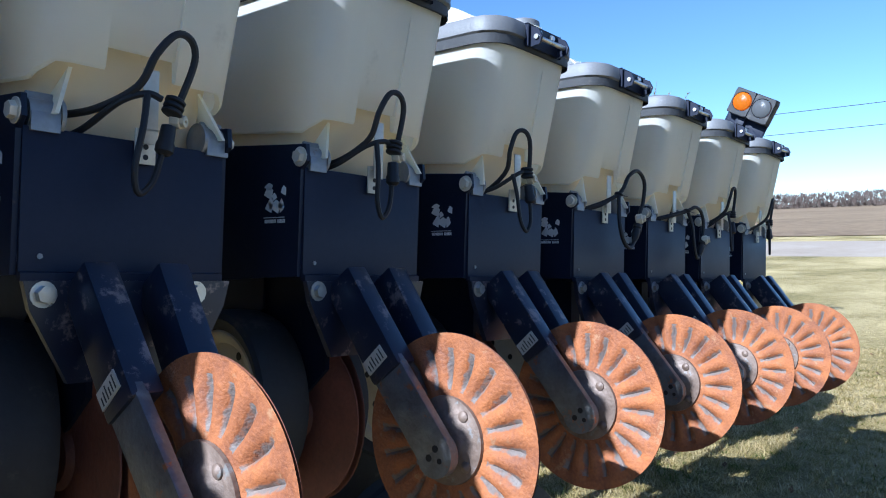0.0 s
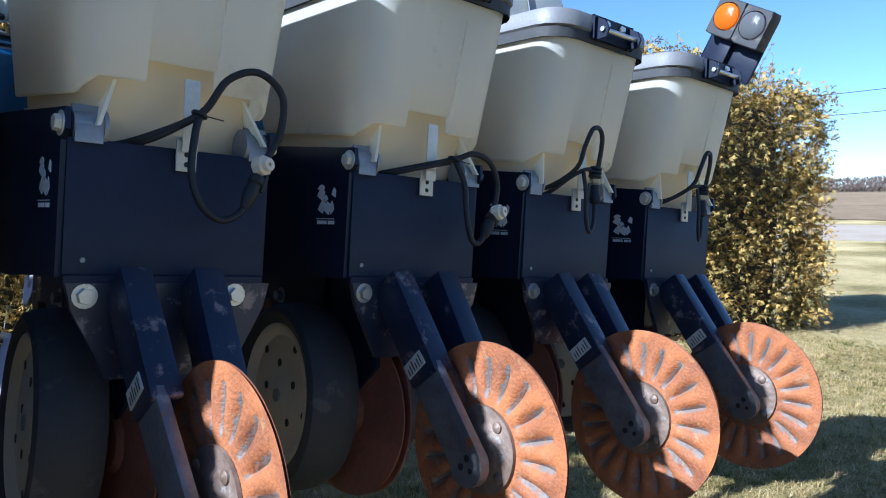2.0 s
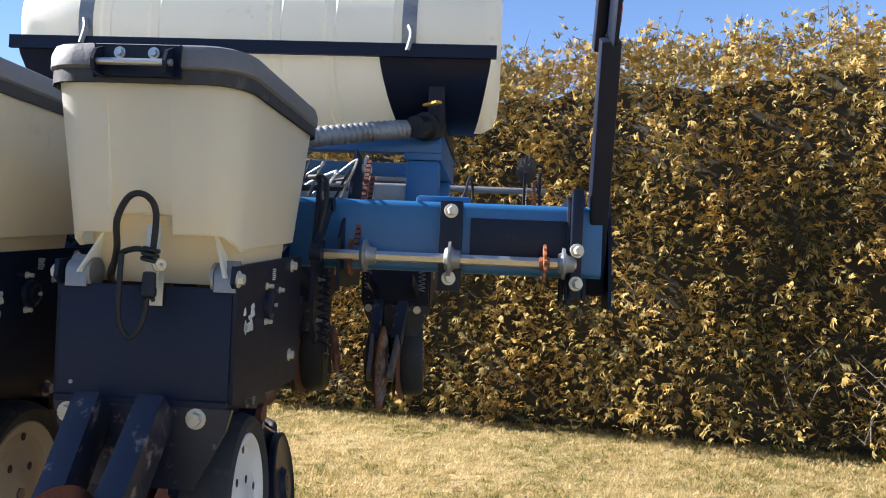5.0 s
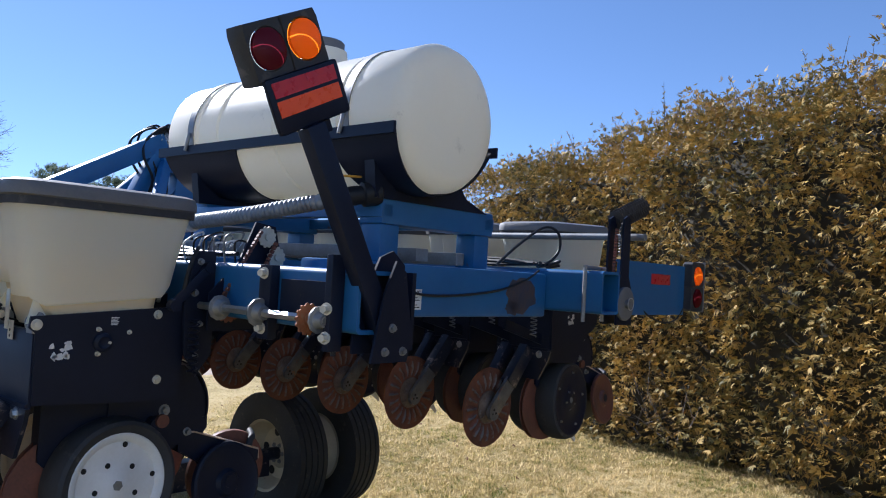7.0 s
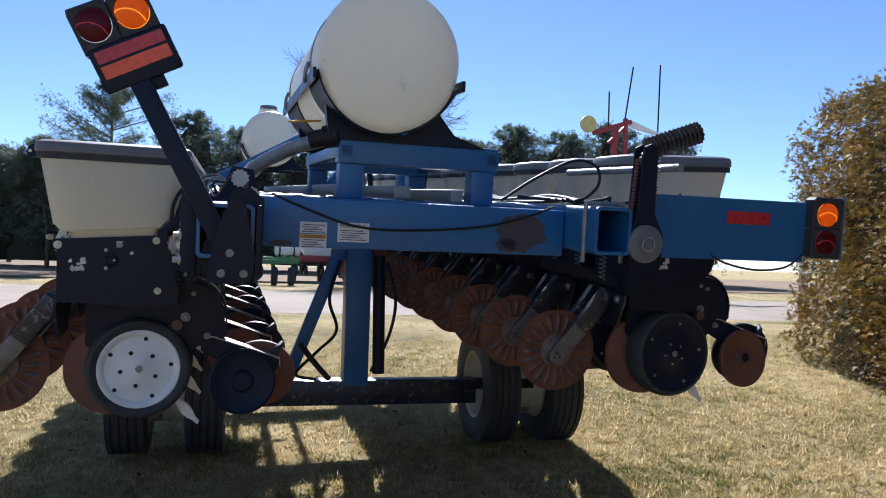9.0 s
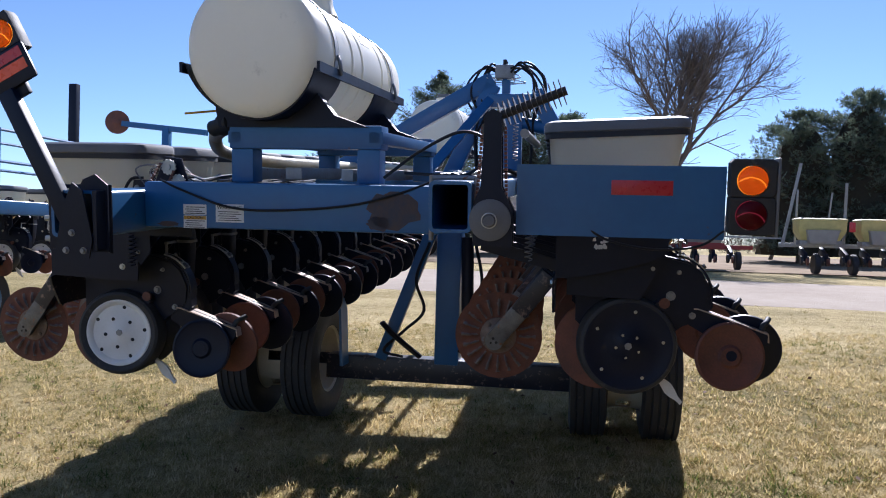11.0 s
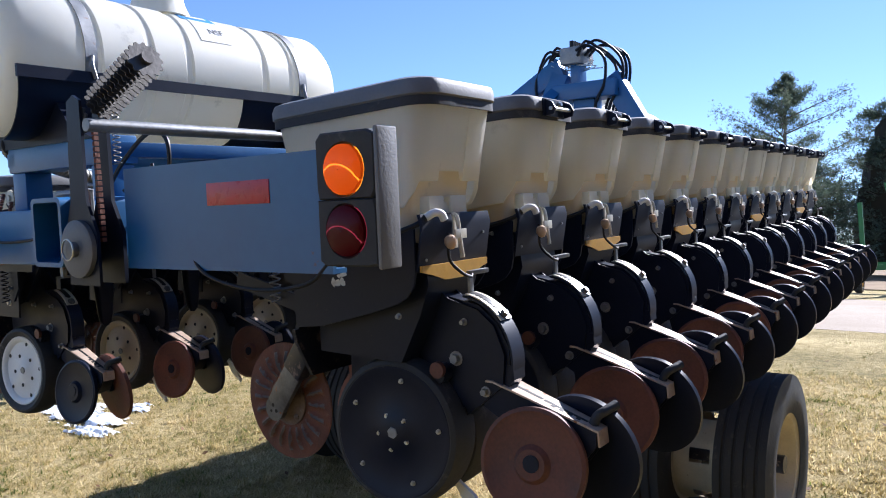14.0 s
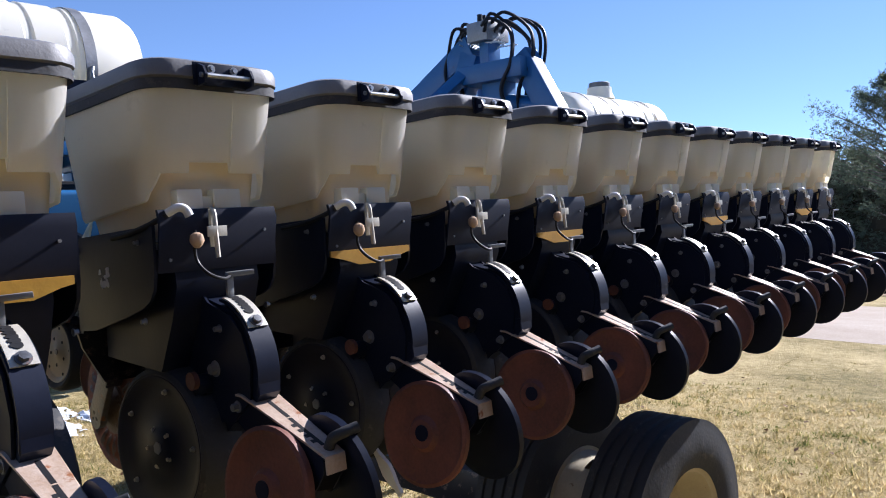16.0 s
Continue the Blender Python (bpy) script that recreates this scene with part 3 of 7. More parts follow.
def build_unit(kind, group):
    """kind front: coulters and cables towards the camera at first; kind rear: latch and sensor behind."""
    front = kind == "front"
    label = ("black planter row unit with cream hopper and rusty rippled coulter" if front else "black planter row unit with cream hopper and press wheels behind")
    u = thing("planter_row_unit", Matrix(), label, "row unit", group)
    # sheet metal support box
    b = prism(B(), [(0.004, 1.366), (0.018, 1.366), (0.018, 1.574), (0.036, 1.574), (0.036, 1.580), (0.014, 1.5805), (0.0115, 1.577), (0.0115, 1.379), (0.004, 1.377)], -0.1675, 0.152)
    fp = part("front_panel", b, PANEL, u, "sun-faded black sheet steel")
    for x, z in ((-0.14, 1.40),):
        part("rivet", cyl(B(), (x, 0.013, z), (x, 0.0095, z), 0.004, seg=8), DULL, fp)
    for s in (-1, 1):
        b = B()
        low = [(0.12, 1.370), (0.30, 1.36), (0.46, 1.36), (0.47, 1.50)] if front else [(0.12, 1.383), (0.30, 1.428), (0.395, 1.456), (0.430, 1.474), (0.452, 1.502), (0.460, 1.540)]
        prism(b, [(0.018, 1.374)] + low + [(0.46, 1.652), (0.34, 1.645), (0.05, 1.625), (0.000, 1.622), (-0.004, 1.590), (0.014, 1.575)], *((-0.168, -0.176) if s < 0 else (0.1525, 0.1605)))
        side = part("side_panel", b, BLACK, u)
        face = -0.176 if s < 0 else 0.1605
        for y, z, r in ((0.016, 1.599, 0.011), (0.375, 1.627, 0.010), (0.385, 1.425, 0.010), (0.285, 1.574, 0.005)) if front and s > 0 else ((0.016, 1.599, 0.013),) if front else ((0.03, 1.590, 0.009), (0.387, 1.613, 0.005), (0.401, 1.426, 0.006)):
            part("bolt", hexbolt(B(), (face - s * 0.001, y, z), (s, 0, 0), r, 0.009), ZINC if front else DULL, side, "zinc bolt head")
        if front and s > 0:
            b = lathe(B(), (face - s * 0.001, 0.205, 1.545), (s, 0, 0), [(0, 0.030), (0.010, 0.028), (0.014, 0.018), (0.010, 0.012), (0.010, 0.001)], seg=24)
            boss = part("boss", b, BLACK, side)
            for y, z in ((0.19, 1.584), (0.191, 1.512), (0.222, 1.545)):
                part("bolt", hexbolt(B(), (face, y, z), (s, 0, 0), 0.005, 0.012), ZINC, boss)
            b = B()
            for k in range(6):
                box(b, face + s * 0.0002, face + s * 0.0006, 0.227, 0.252 - 0.003 * (k % 3), 1.617 - 0.0042 * k, 1.6195 - 0.0042 * k)
            part("label_print", b, STICKER, side, "small white printed label")
        b = B()
        cyl(b, (s * 0.118, 0.030, 1.600), (s * 0.160, 0.030, 1.600), 0.023, seg=20)
        cyl(b, (s * 0.112, 0.030, 1.600), (s * 0.118, 0.030, 1.600), 0.028, seg=20)
        if front:
            rings(b, [[(s * 0.139 + 0.020 * q, y, z) for y, z in ((0.006, 1.574), (0.055, 1.574), (0.055, 1.60), (0.030, 1.632), (0.006, 1.60))] for q in (-1, 1)])
        part("roller", b, DULL, u, "dull zinc bushing")
    if not front:
        b = prism(B(), [(0.458, 1.545), (0.462, 1.540), (0.484, 1.66), (0.476, 1.688), (0.466, 1.688), (0.475, 1.655)], -0.167, 0.152)
        back = part("rear_panel", b, PANEL, u, "black sheet steel panel below the hopper")
        for x, z in ((-0.13, 1.63), (0.125, 1.57)):
            part("rivet", cyl(B(), (x, 0.470 + (z - 1.57) * 0.18, z), (x, 0.4735 + (z - 1.57) * 0.18, z), 0.004, seg=8), DULL, back)
        b = prism(B(), [(0.06, 1.30), (0.06, 1.47), (0.40, 1.55), (0.456, 1.545), (0.462, 1.505), (0.430, 1.42), (0.36, 1.29)], -0.118, 0.108)
        part("meter_housing", b, BLACK, u)
    # decals on the side panel
    b = B()
    dr = random.Random(4)
    for k in range(9):
        y, z = (0.085 if front else 0.19) + dr.uniform(-0.026, 0.026), 1.530 + dr.uniform(-0.028, 0.028)
        w, h = dr.uniform(0.006, 0.016), dr.uniform(0.005, 0.014)
        for s in (-1, 1):
            a = dr.uniform(0, 3)
            rings(b, [[(s * q, y + w * math.cos(a + 6.283 * i / 7) * (0.7 + 0.4 * (i % 2)), z + h * math.sin(a + 6.283 * i / 7) * (0.7 + 0.4 * (i % 3 == 0))) for i in range(7)] for q in ((0.1761, 0.1767) if s < 0 else (0.1606, 0.1612))])
    tagged(part("decal", b, STICKER, u, "flaking white decal"), kind="stuff")
    if front:
        b = B()
        box(b, -0.1768, -0.1761, 0.058, 0.122, 1.486, 1.4875)
        for k in range(16):
            if k != 9:
                box(b, -0.1768, -0.1761, 0.118 - 0.0039 * k - 0.0026, 0.118 - 0.0039 * k, 1.476, 1.483)
        tagged(part("decal_line", b, STICKER, u), kind="stuff")
    # hopper, skirt, lid
    part("hopper", hopper_body(B(), -0.010 if front else 0.012), HOPPER, u, "cream translucent plastic hopper")
    # base below the lip, with its shade put into the plastic's colour
    part("hopper_base", hopper_skirt(B()), HOPPERSHADE, u)
    for sx in (-0.100, 0.112):
        b = B()
        rings(b, [[(sx + dx, y, z) for dx, y, z in ((-0.003 + k * 0.006, 0.024, 1.676), (-0.003 + k * 0.006 + (0.03 if sx > 0 else -0.03), -0.006, 1.600), (-0.003 + k * 0.006 + (0.03 if sx > 0 else -0.03), 0.06, 1.600))] for k in (0, 1)])
        part("hopper_gusset", b, HOPPER, u)
    b = B()
    rings(b, [round_rect(-0.183, 0.183, -0.074, 0.492, 1.952, 0.07), round_rect(-0.190, 0.190, -0.082, 0.500, 1.958, 0.075), round_rect(-0.190, 0.190, -0.082, 0.500, 1.980, 0.075), round_rect(-0.184, 0.184, -0.076, 0.494, 1.995, 0.07), round_rect(-0.165, 0.165, -0.055, 0.473, 2.003, 0.06), round_rect(-0.12, 0.12, -0.01, 0.43, 2.006, 0.05)])
    lid = part("lid", b, LID, u, "dusty grey plastic lid")
    b = B()
    rings(b, [round_rect(-0.186, 0.186, -0.077, 0.495, z, 0.072) for z in (1.930, 1.953)], caps=False)
    rings(b, [round_rect(-0.180, 0.180, -0.071, 0.489, z, 0.068) for z in (1.953, 1.930)], caps=False)
    part("seal", b, RUBBER, lid, "dark rubber band under the lid")
    ends = [(-0.082, -1)] if front else [(0.500, 1)]
    for y, s in ends:
        b = box(B(), -0.075, 0.075, y, y + s * 0.006, 1.938, 1.992, 0.002)
        for x in (-0.062, 0.062):
            prism(b, [(y, 1.936), (y + s * 0.034, 1.940), (y + s * 0.040, 1.958), (y + s * 0.030, 1.978), (y, 1.992)], x - 0.003, x + 0.003)
        part("hinge", b, BLACK, lid)
        b = cyl(B(), (-0.07, y + s * 0.026, 1.958), (0.07, y + s * 0.026, 1.958), 0.006)
        for x in (-0.03, 0.03):
            hexbolt(b, (x, y + s * 0.006, 1.978), (0, s, 0), 0.007, 0.006)
        part("hinge_pin", b, STEEL, lid)
    # coulter bracket and arms
    b = B()
    rings(b, [[(x, y, z) for x, z in ((-0.165, 1.366), (0.165, 1.366), (0.155, 1.325), (0.10, 1.22), (-0.10, 1.22), (-0.155, 1.325))] for y in (0.002, 0.014)])
    br = part("coulter_bracket", b, NAVY, u)
    for x in (-0.1375, 0.101):
        part("bolt", hexbolt(B(), (x, 0.003, 1.347), (0, -1, 0), 0.013, 0.010), STEEL, br, "large zinc bolt head")
    for x0, w, x1 in ((-0.080, 0.048, -0.072), (0.035, 0.050, 0.016)):
        b = B()
        bar(b, (x0, -0.010, 1.372), (x1 + (x0 - x1) * 0.42, -0.142, 1.200), w, 0.078, (0, -1, 1), 0.006)
        part("coulter_arm", b, NAVY, u, "scuffed dark blue steel arm")
        b = B()
        sx = -1 if x0 < 0 else 1
        bar(b, (x1 + (x0 - x1) * 0.46 + sx * 0.009, -0.124, 1.223), (x1 + sx * 0.004, -0.246, 1.073), 0.020, 0.078, (0, -1, 1), 0.005)
        cyl(b, (x1 + sx * 0.014, -0.246, 1.070), (x1 - sx * 0.006, -0.246, 1.070), 0.040, seg=24)
        foot = part("coulter_yoke", b, WORN, u, "rust-spotted steel yoke")
        for dy, dz, rr in ((0.016, 0.012, 0.0085), (0.020, 0.022, 0.0075), (0.026, 0.010, 0.0075), (0.012, 0.020, 0.0075), (-0.010, 0.000, 0.0065), (0.004, -0.018, 0.0065), (-0.020, -0.020, 0.005)):
            b = cyl(B(), (x1 + sx * 0.0138, -0.240 + dy, 1.082 + dz), (x1 + sx * 0.0148, -0.240 + dy, 1.082 + dz), rr, seg=10)
            part("bolt_hole", b, CABLE, foot)
    b = B()
    mm = Matrix.Translation((-0.1010, -0.116, 1.224)) @ Matrix.Rotation(radians(-43), 4, "X")
    box(b, -0.0015, 0.0015, -0.028, 0.028, -0.014, 0.014, 0, mm)
    plate = part("label_plate", b, ZINC, u, "small white data plate")
    b = B()
    for k in range(6):
        box(b, -0.0020, -0.0015, -0.022 + 0.008 * k, -0.0195 + 0.008 * k, -0.011, 0.010 - 0.004 * (k % 3), 0, mm)
    part("print", b, INK, plate)
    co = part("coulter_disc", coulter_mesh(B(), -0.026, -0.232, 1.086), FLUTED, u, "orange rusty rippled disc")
    # the face turned from the sun takes the rust with shade in its colour
    co.data.materials.append(SHADEDRUST)
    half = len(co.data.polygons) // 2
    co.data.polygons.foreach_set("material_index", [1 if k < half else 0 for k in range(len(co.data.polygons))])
    for s in (-1, 1):
        b = lathe(B(), (s * 0.003 - 0.026, -0.232, 1.086), (s, 0, 0), [(0, 0.080), (0.006, 0.079), (0.008, 0.055), (0.016, 0.045), (0.020, 0.030), (0.020, 0.001)], seg=36)
        for k in range(4):
            a = radians(40 + 90 * k)
            y, z = -0.232 + 0.062 * math.cos(a), 1.086 + 0.062 * math.sin(a)
            lathe(b, (s * 0.009 - 0.026, y, z), (s, 0, 0), [(0, 0.011), (0.004, 0.010), (0.007, 0.005), (0.008, 0.001)], seg=12)
        part("hub", b, HUB, co)
    # shank and casting
    b = B()
    prism(b, [(0.10, 1.36), (0.10, 1.18), (0.24, 1.05), (0.40, 1.05), (0.54, 1.17), (0.63, 1.21), (0.652, 1.27), (0.648, 1.34), (0.615, 1.40), (0.56, 1.445), (0.44, 1.47)], -0.026, 0.026)
    shank = part("shank", b, BLACK, u)
    for s in (-1, 1):
        b = B()
        prism(b, [(0.30, 1.60), (0.30, 1.30), (0.44, 1.16), (0.56, 1.18), (0.632, 1.24), (0.640, 1.32), (0.610, 1.395), (0.56, 1.435), (0.47, 1.46)], s * 0.030, s * 0.036)
        part("cheek_plate", b, BLACK, shank)
        for y, z, r in ((0.49, 1.30, 0.014), (0.36, 1.40, 0.008), (0.52, 1.40, 0.007), (0.58, 1.22, 0.010)):
            part("bolt", hexbolt(B(), (s * 0.035, y, z), (s, 0, 0), r, 0.014), DULL, shank)
        # linkage arms to the frame
        b = B()
        for z0, z1 in ((1.60, 1.66), (1.44, 1.62)):
            bar(b, (s * 0.10, 0.40, z0), (s * 0.10, 0.56, z1), 0.012, 0.05) if front else bar(b, (s * 0.10, 0.02, z0 - 0.02), (s * 0.10, -0.30, z0 + 0.06), 0.012, 0.05)
        part("link_arm", b, BLACK, u)
    for s in (-1, 1):
        y0 = 0.47 if front else -0.10
        coil = [(s * (0.216 if front else 0.128) + 0.016 * math.cos(k * 0.9), y0 + 0.016 * math.sin(k * 0.9), 1.44 + 0.0028 * k) for k in range(64)]
        b = B()
        loops = []
        for k, p in enumerate(coil):
            q = Vector(p)
            w = Vector((math.cos(k * 0.9), math.sin(k * 0.9), 0))
            loops.append([q + (w * math.cos(t) + Vector((0, 0, 1)) * math.sin(t)) * 0.0028 for t in (0, 1.57, 3.14, 4.71)])
        rings(b, loops)
        part("spring", b, BLACK if front else DULL, u, "coil spring")
    # depth quadrant behind
    b = B()
    cy, cz, r0 = 0.490, 1.300, 0.166
    loops = []
    for k in range(15):
        a = radians(82 - 98 * k / 14)
        loops.append([(x, cy + rr * math.cos(a), cz + rr * math.sin(a)) for x, rr in ((-0.030, r0), (0.030, r0), (0.030, r0 + 0.006), (-0.030, r0 + 0.006))])
    rings(b, loops)
    quad = part("depth_quadrant", b, BLACK, u)
    b = B()
    loops = []
    for k in range(9):
        a = radians(80 - 42 * k / 8)
        loops.append([(x, cy + rr * math.cos(a), cz + rr * math.sin(a)) for x, rr in ((-0.026, r0 + 0.007), (0.026, r0 + 0.007), (0.026, r0 + 0.011), (-0.026, r0 + 0.011))])
    rings(b, loops)
    strip = part("slotted_strip", b, ZINC, quad, "bright steel strip with a notched slot")
    b = B()
    for k in range(6):
        a = radians(76 - 4.4 * k)
        o = Vector((0.0, cy + (r0 + 0.0112) * math.cos(a), cz + (r0 + 0.0112) * math.sin(a)))
        n = Vector((0, math.cos(a), math.sin(a)))
        cyl(b, o, o + n * 0.0012, 0.0105, seg=10)
        cyl(b, o + Vector((0.008, 0, 0)), o + Vector((0.008, 0, 0)) + n * 0.0013, 0.006, seg=8)
    part("slot", b, CABLE, strip)
    b = B()
    a = radians(43)
    hexbolt(b, (0, cy + (r0 + 0.011) * math.cos(a), cz + (r0 + 0.011) * math.sin(a)), (0, math.cos(a), math.sin(a)), 0.011, 0.009)
    part("bolt", b, WORN, strip)
    b = B()
    box(b, -0.004, 0.014, 0.520, 0.528, 1.45, 1.527, 0.001)
    bar(b, (0.014, 0.524, 1.527), (-0.052, 0.540, 1.530), 0.016, 0.012, bev=0.002)
    part("depth_lever", b, DULL, u, "grey steel T lever")
    # gauge wheels
    for s in (-1, 1):
        way = Vector((s, 0.09, 0.05)).normalized()
        o = Vector((0.100 if s > 0 else -0.140, 0.318, 1.093))
        b = lathe(B(), o, way, [(-0.100, 0.150), (-0.106, 0.178), (-0.100, 0.198), (-0.080, 0.206), (-0.050, 0.2085), (-0.015, 0.206), (0.006, 0.198), (0.012, 0.186), (0.007, 0.170), (0.0, 0.160)], seg=44, caps=False)
        tyre = part("gauge_tyre", b, RUBBER, u, "worn black rubber tyre")
        b = wheel_face(B(), o, way, 0.163, 0.012) if front else wheel_face(B(), o + way * 0.008, way, 0.186, 0.004)
        face = part("gauge_wheel_disc", b, CREAM if front else BLACK, u, "cream pressed steel disc" if front else "black pressed steel disc")
        e1, e2 = basis(way)
        for k in range(10):
            a, rr = 2 * math.pi * k / 5 + (0.6 if k > 4 else 0), (0.125 if k > 4 else 0.072) if front else (0.145 if k > 4 else 0.048)
            q = o + way * (-0.0115 if front else 0.004) + (e1 * math.cos(a) + e2 * math.sin(a)) * rr
            if front:
                part("wheel_hole", cyl(B(), q, q + way * 0.0012, 0.009, seg=10), CABLE, face)
            else:
                part("bolt", hexbolt(B(), q, way, 0.005, 0.006), STEEL, face)
        q = o + way * (-0.006 if front else 0.009)
        part("axle_nut", cyl(B(), q, q + way * 0.004, 0.016, seg=6), DULL, face)
        # opener disc
        way2 = Vector((s, -0.06, 0.0)).normalized()
        b = lathe(B(), (s * 0.020, 0.205, 1.075), way2, [(-0.002, 0.0), (-0.002, 0.188), (0.0, 0.19), (0.002, 0.188), (0.002, 0.06), (0.012, 0.05), (0.012, 0.001)], seg=44)
        part("opener_disc", b, DKRUST, u, "dark rusty opener blade")
        b = B()
        bar(b, (s * 0.05, 0.45, 1.26), (s * 0.07, 0.33, 1.10), 0.020, 0.05, bev=0.004)
        cyl(b, (s * 0.035, 0.45, 1.26), (s * 0.075, 0.45, 1.26), 0.026, seg=18)
        part("gauge_arm", b, BLACK, u)
        b = cyl(B(), (s * 0.075, 0.46, 1.275), (s * 0.088, 0.46, 1.275), 0.022, seg=18)
        part("pivot_cap", b, DKRUST, u)
        # closing wheel
        way3 = Vector((s, 0.10, 0.14)).normalized()
        wy, wz = (0.730, 1.030) if s > 0 else (0.812, 1.036)
        b = closing_wheel(B(), (s * 0.066, wy, wz), way3, 0.141 if s > 0 else 0.152)
        part("closing_wheel", b, DKRUST if s > 0 else BLACK, u, "rusty cast press wheel" if s > 0 else "black press wheel")
        b = cyl(B(), (s * 0.034, wy, wz), (s * 0.085, wy + 0.004, wz + 0.006), 0.022, seg=14)
        part("wheel_hub", b, BLACK, u)
    # closing arm
    b = B()
    prism(b, [(0.555, 1.205), (0.60, 1.215), (0.885, 1.118), (0.884, 1.085), (0.84, 1.03), (0.742, 1.00), (0.70, 1.03), (0.66, 1.095), (0.555, 1.155)], -0.030, -0.025)
    prism(b, [(0.555, 1.205), (0.60, 1.215), (0.885, 1.118), (0.884, 1.085), (0.84, 1.03), (0.742, 1.00), (0.70, 1.03), (0.66, 1.095), (0.555, 1.155)], 0.025, 0.030)
    part("closing_arm", b, BLACK, u)
    b = B()
    rings(b, [[(x * f, y, z) for y, z, f in ((0.585, 1.2205, 1.25), (0.605, 1.2195, 1.2), (0.760, 1.167, 0.9), (0.889, 1.1232, 0.72), (0.893, 1.085, 0.72), (0.888, 1.085, 0.72), (0.885, 1.1185, 0.72), (0.760, 1.162, 0.9), (0.605, 1.2145, 1.2), (0.585, 1.2155, 1.25))] for x in (-0.036, 0.036)])
    plate = part("arm_plate", b, PLATE, u, "rust-tinged steel plate with slots")
    b = B()
    wv = Vector((0, 0.288, -0.098)).normalized()
    nv = Vector((0, 0.098, 0.288)).normalized()
    def slot(d0, d1, x0, x1):
        p = Vector((0, 0.600, 1.2212))
        rings(b, [[p + wv * d + Vector((x, 0, 0)) + nv * h for x, d in ((x0, d0), (x1, d0), (x1, d1), (x0, d1))] for h in (0.0, 0.0008)])
    slot(0.055, 0.135, -0.005, 0.005)
    slot(0.140, 0.265, -0.004, 0.006)
    for k in range(4):
        slot(0.165 + 0.024 * k, 0.177 + 0.024 * k, 0.004, 0.016)
    for k in (-1, 0, 1):
        slot(0.018, 0.030, k * 0.020 - 0.006, k * 0.020 + 0.004)
    part("slot", b, CABLE, plate)
    b = tube(B(), [(-0.002, 0.862, 1.125), (-0.006, 0.872, 1.150), (-0.014, 0.884, 1.160), (-0.055, 0.902, 1.172)], 0.0125, 10)
    part("spring_lever", b, RUBBER, u, "black rubber lever grip")
    b = B()
    prism(b, [(0.600, 1.225), (0.640, 1.262), (0.660, 1.262), (0.662, 1.225), (0.64, 1.20), (0.60, 1.20)], -0.028, 0.028)
    part("arm_clevis", b, BLACK, u)
    # seed firmer
    b = B()
    loops = []
    for k in range(7):
        t = k / 6
        y, z, w = 0.44 + 0.115 * t, 0.96 - 0.125 * t, 0.007 + 0.014 * math.sin(math.pi * min(1, t * 1.1)) ** 2 * t * 2
        loops.append([(-0.006, y - w * 0.6, z - w), (0.006, y - w * 0.6, z - w), (0.006, y + w * 0.6, z + w), (-0.006, y + w * 0.6, z + w)])
    rings(b, loops)
    part("seed_firmer", b, WHITE, u, "white plastic tongue")
    if front:
        b = rings(B(), [round_rect(-0.262 + i, -0.180 - i, 0.480 + i, 0.548 - i, z, 0.012) for i, z in ((0.004, 1.58), (0.0, 1.54), (0.004, 1.42), (0.010, 1.33), (0.016, 1.29), (0.026, 1.272))])
        case = part("drive_case", b, BLACK, u, "tapered black seed chute")
        part("case_band", rings(B(), [round_rect(-0.266, -0.176, 0.476, 0.552, z, 0.012) for z in (1.512, 1.526)]), DULL, case)
        part("bolt", hexbolt(B(), (-0.221, 0.481, 1.46), (0, -1, 0), 0.009, 0.008), ZINC, case)
        # clamp plates, levers and their bolts against the toolbar
        for s in (-1, 1):
            b = prism(B(), [(0.440, 1.66), (0.475, 1.835), (0.545, 1.835), (0.548, 1.50), (0.500, 1.44), (0.455, 1.50)], s * 0.186, s * 0.196)
            clamp = part("clamp_plate", b, BLACK, u)
            for y, z, r in ((0.49, 1.80, 0.008), (0.475, 1.70, 0.009), (0.50, 1.60, 0.007), (0.49, 1.50, 0.006)):
                part("bolt", hexbolt(B(), (s * 0.195, y, z), (s, 0, 0), r, 0.012), DULL, clamp)
            b = B()
            bar(b, (s * 0.205, 0.395, 1.655), (s * 0.212, 0.515, 1.785), 0.012, 0.030, bev=0.003)
            cyl(b, (s * 0.196, 0.400, 1.660), (s * 0.222, 0.400, 1.660), 0.020, seg=14)
            cyl(b, (s * 0.196, 0.512, 1.782), (s * 0.222, 0.512, 1.782), 0.018, seg=14)
            part("down_pressure_lever", b, BLACK, u)
            b = tube(B(), [(s * 0.205, 0.43, 1.70), (s * 0.216, 0.44, 1.78), (s * 0.205, 0.47, 1.838), (s * 0.160, 0.50, 1.845)], 0.007, 8)
            part("air_line", b, CABLE, u)
        b = cyl(B(), (-0.186, 0.505, 1.662), (-0.322, 0.505, 1.662), 0.013, seg=6)
        part("cross_shaft", b, STEEL, u, "bright hexagonal cross shaft")
        b = B()
        box(b, -0.30, -0.205, 0.520, 0.545, 1.585, 1.628, 0.004)
        box(b, -0.275, -0.262, 0.490, 0.52, 1.57, 1.64, 0.003)
        part("shaft_bearing", b, BLACK, u)
        b = B()
        bar(b, (-0.258, 0.52, 1.70), (-0.258, 0.44, 1.735), 0.016, 0.02, bev=0.003)
        cyl(b, (-0.272, 0.445, 1.735), (-0.244, 0.445, 1.735), 0.016, seg=14)
        part("drive_link", b, DULL, u)
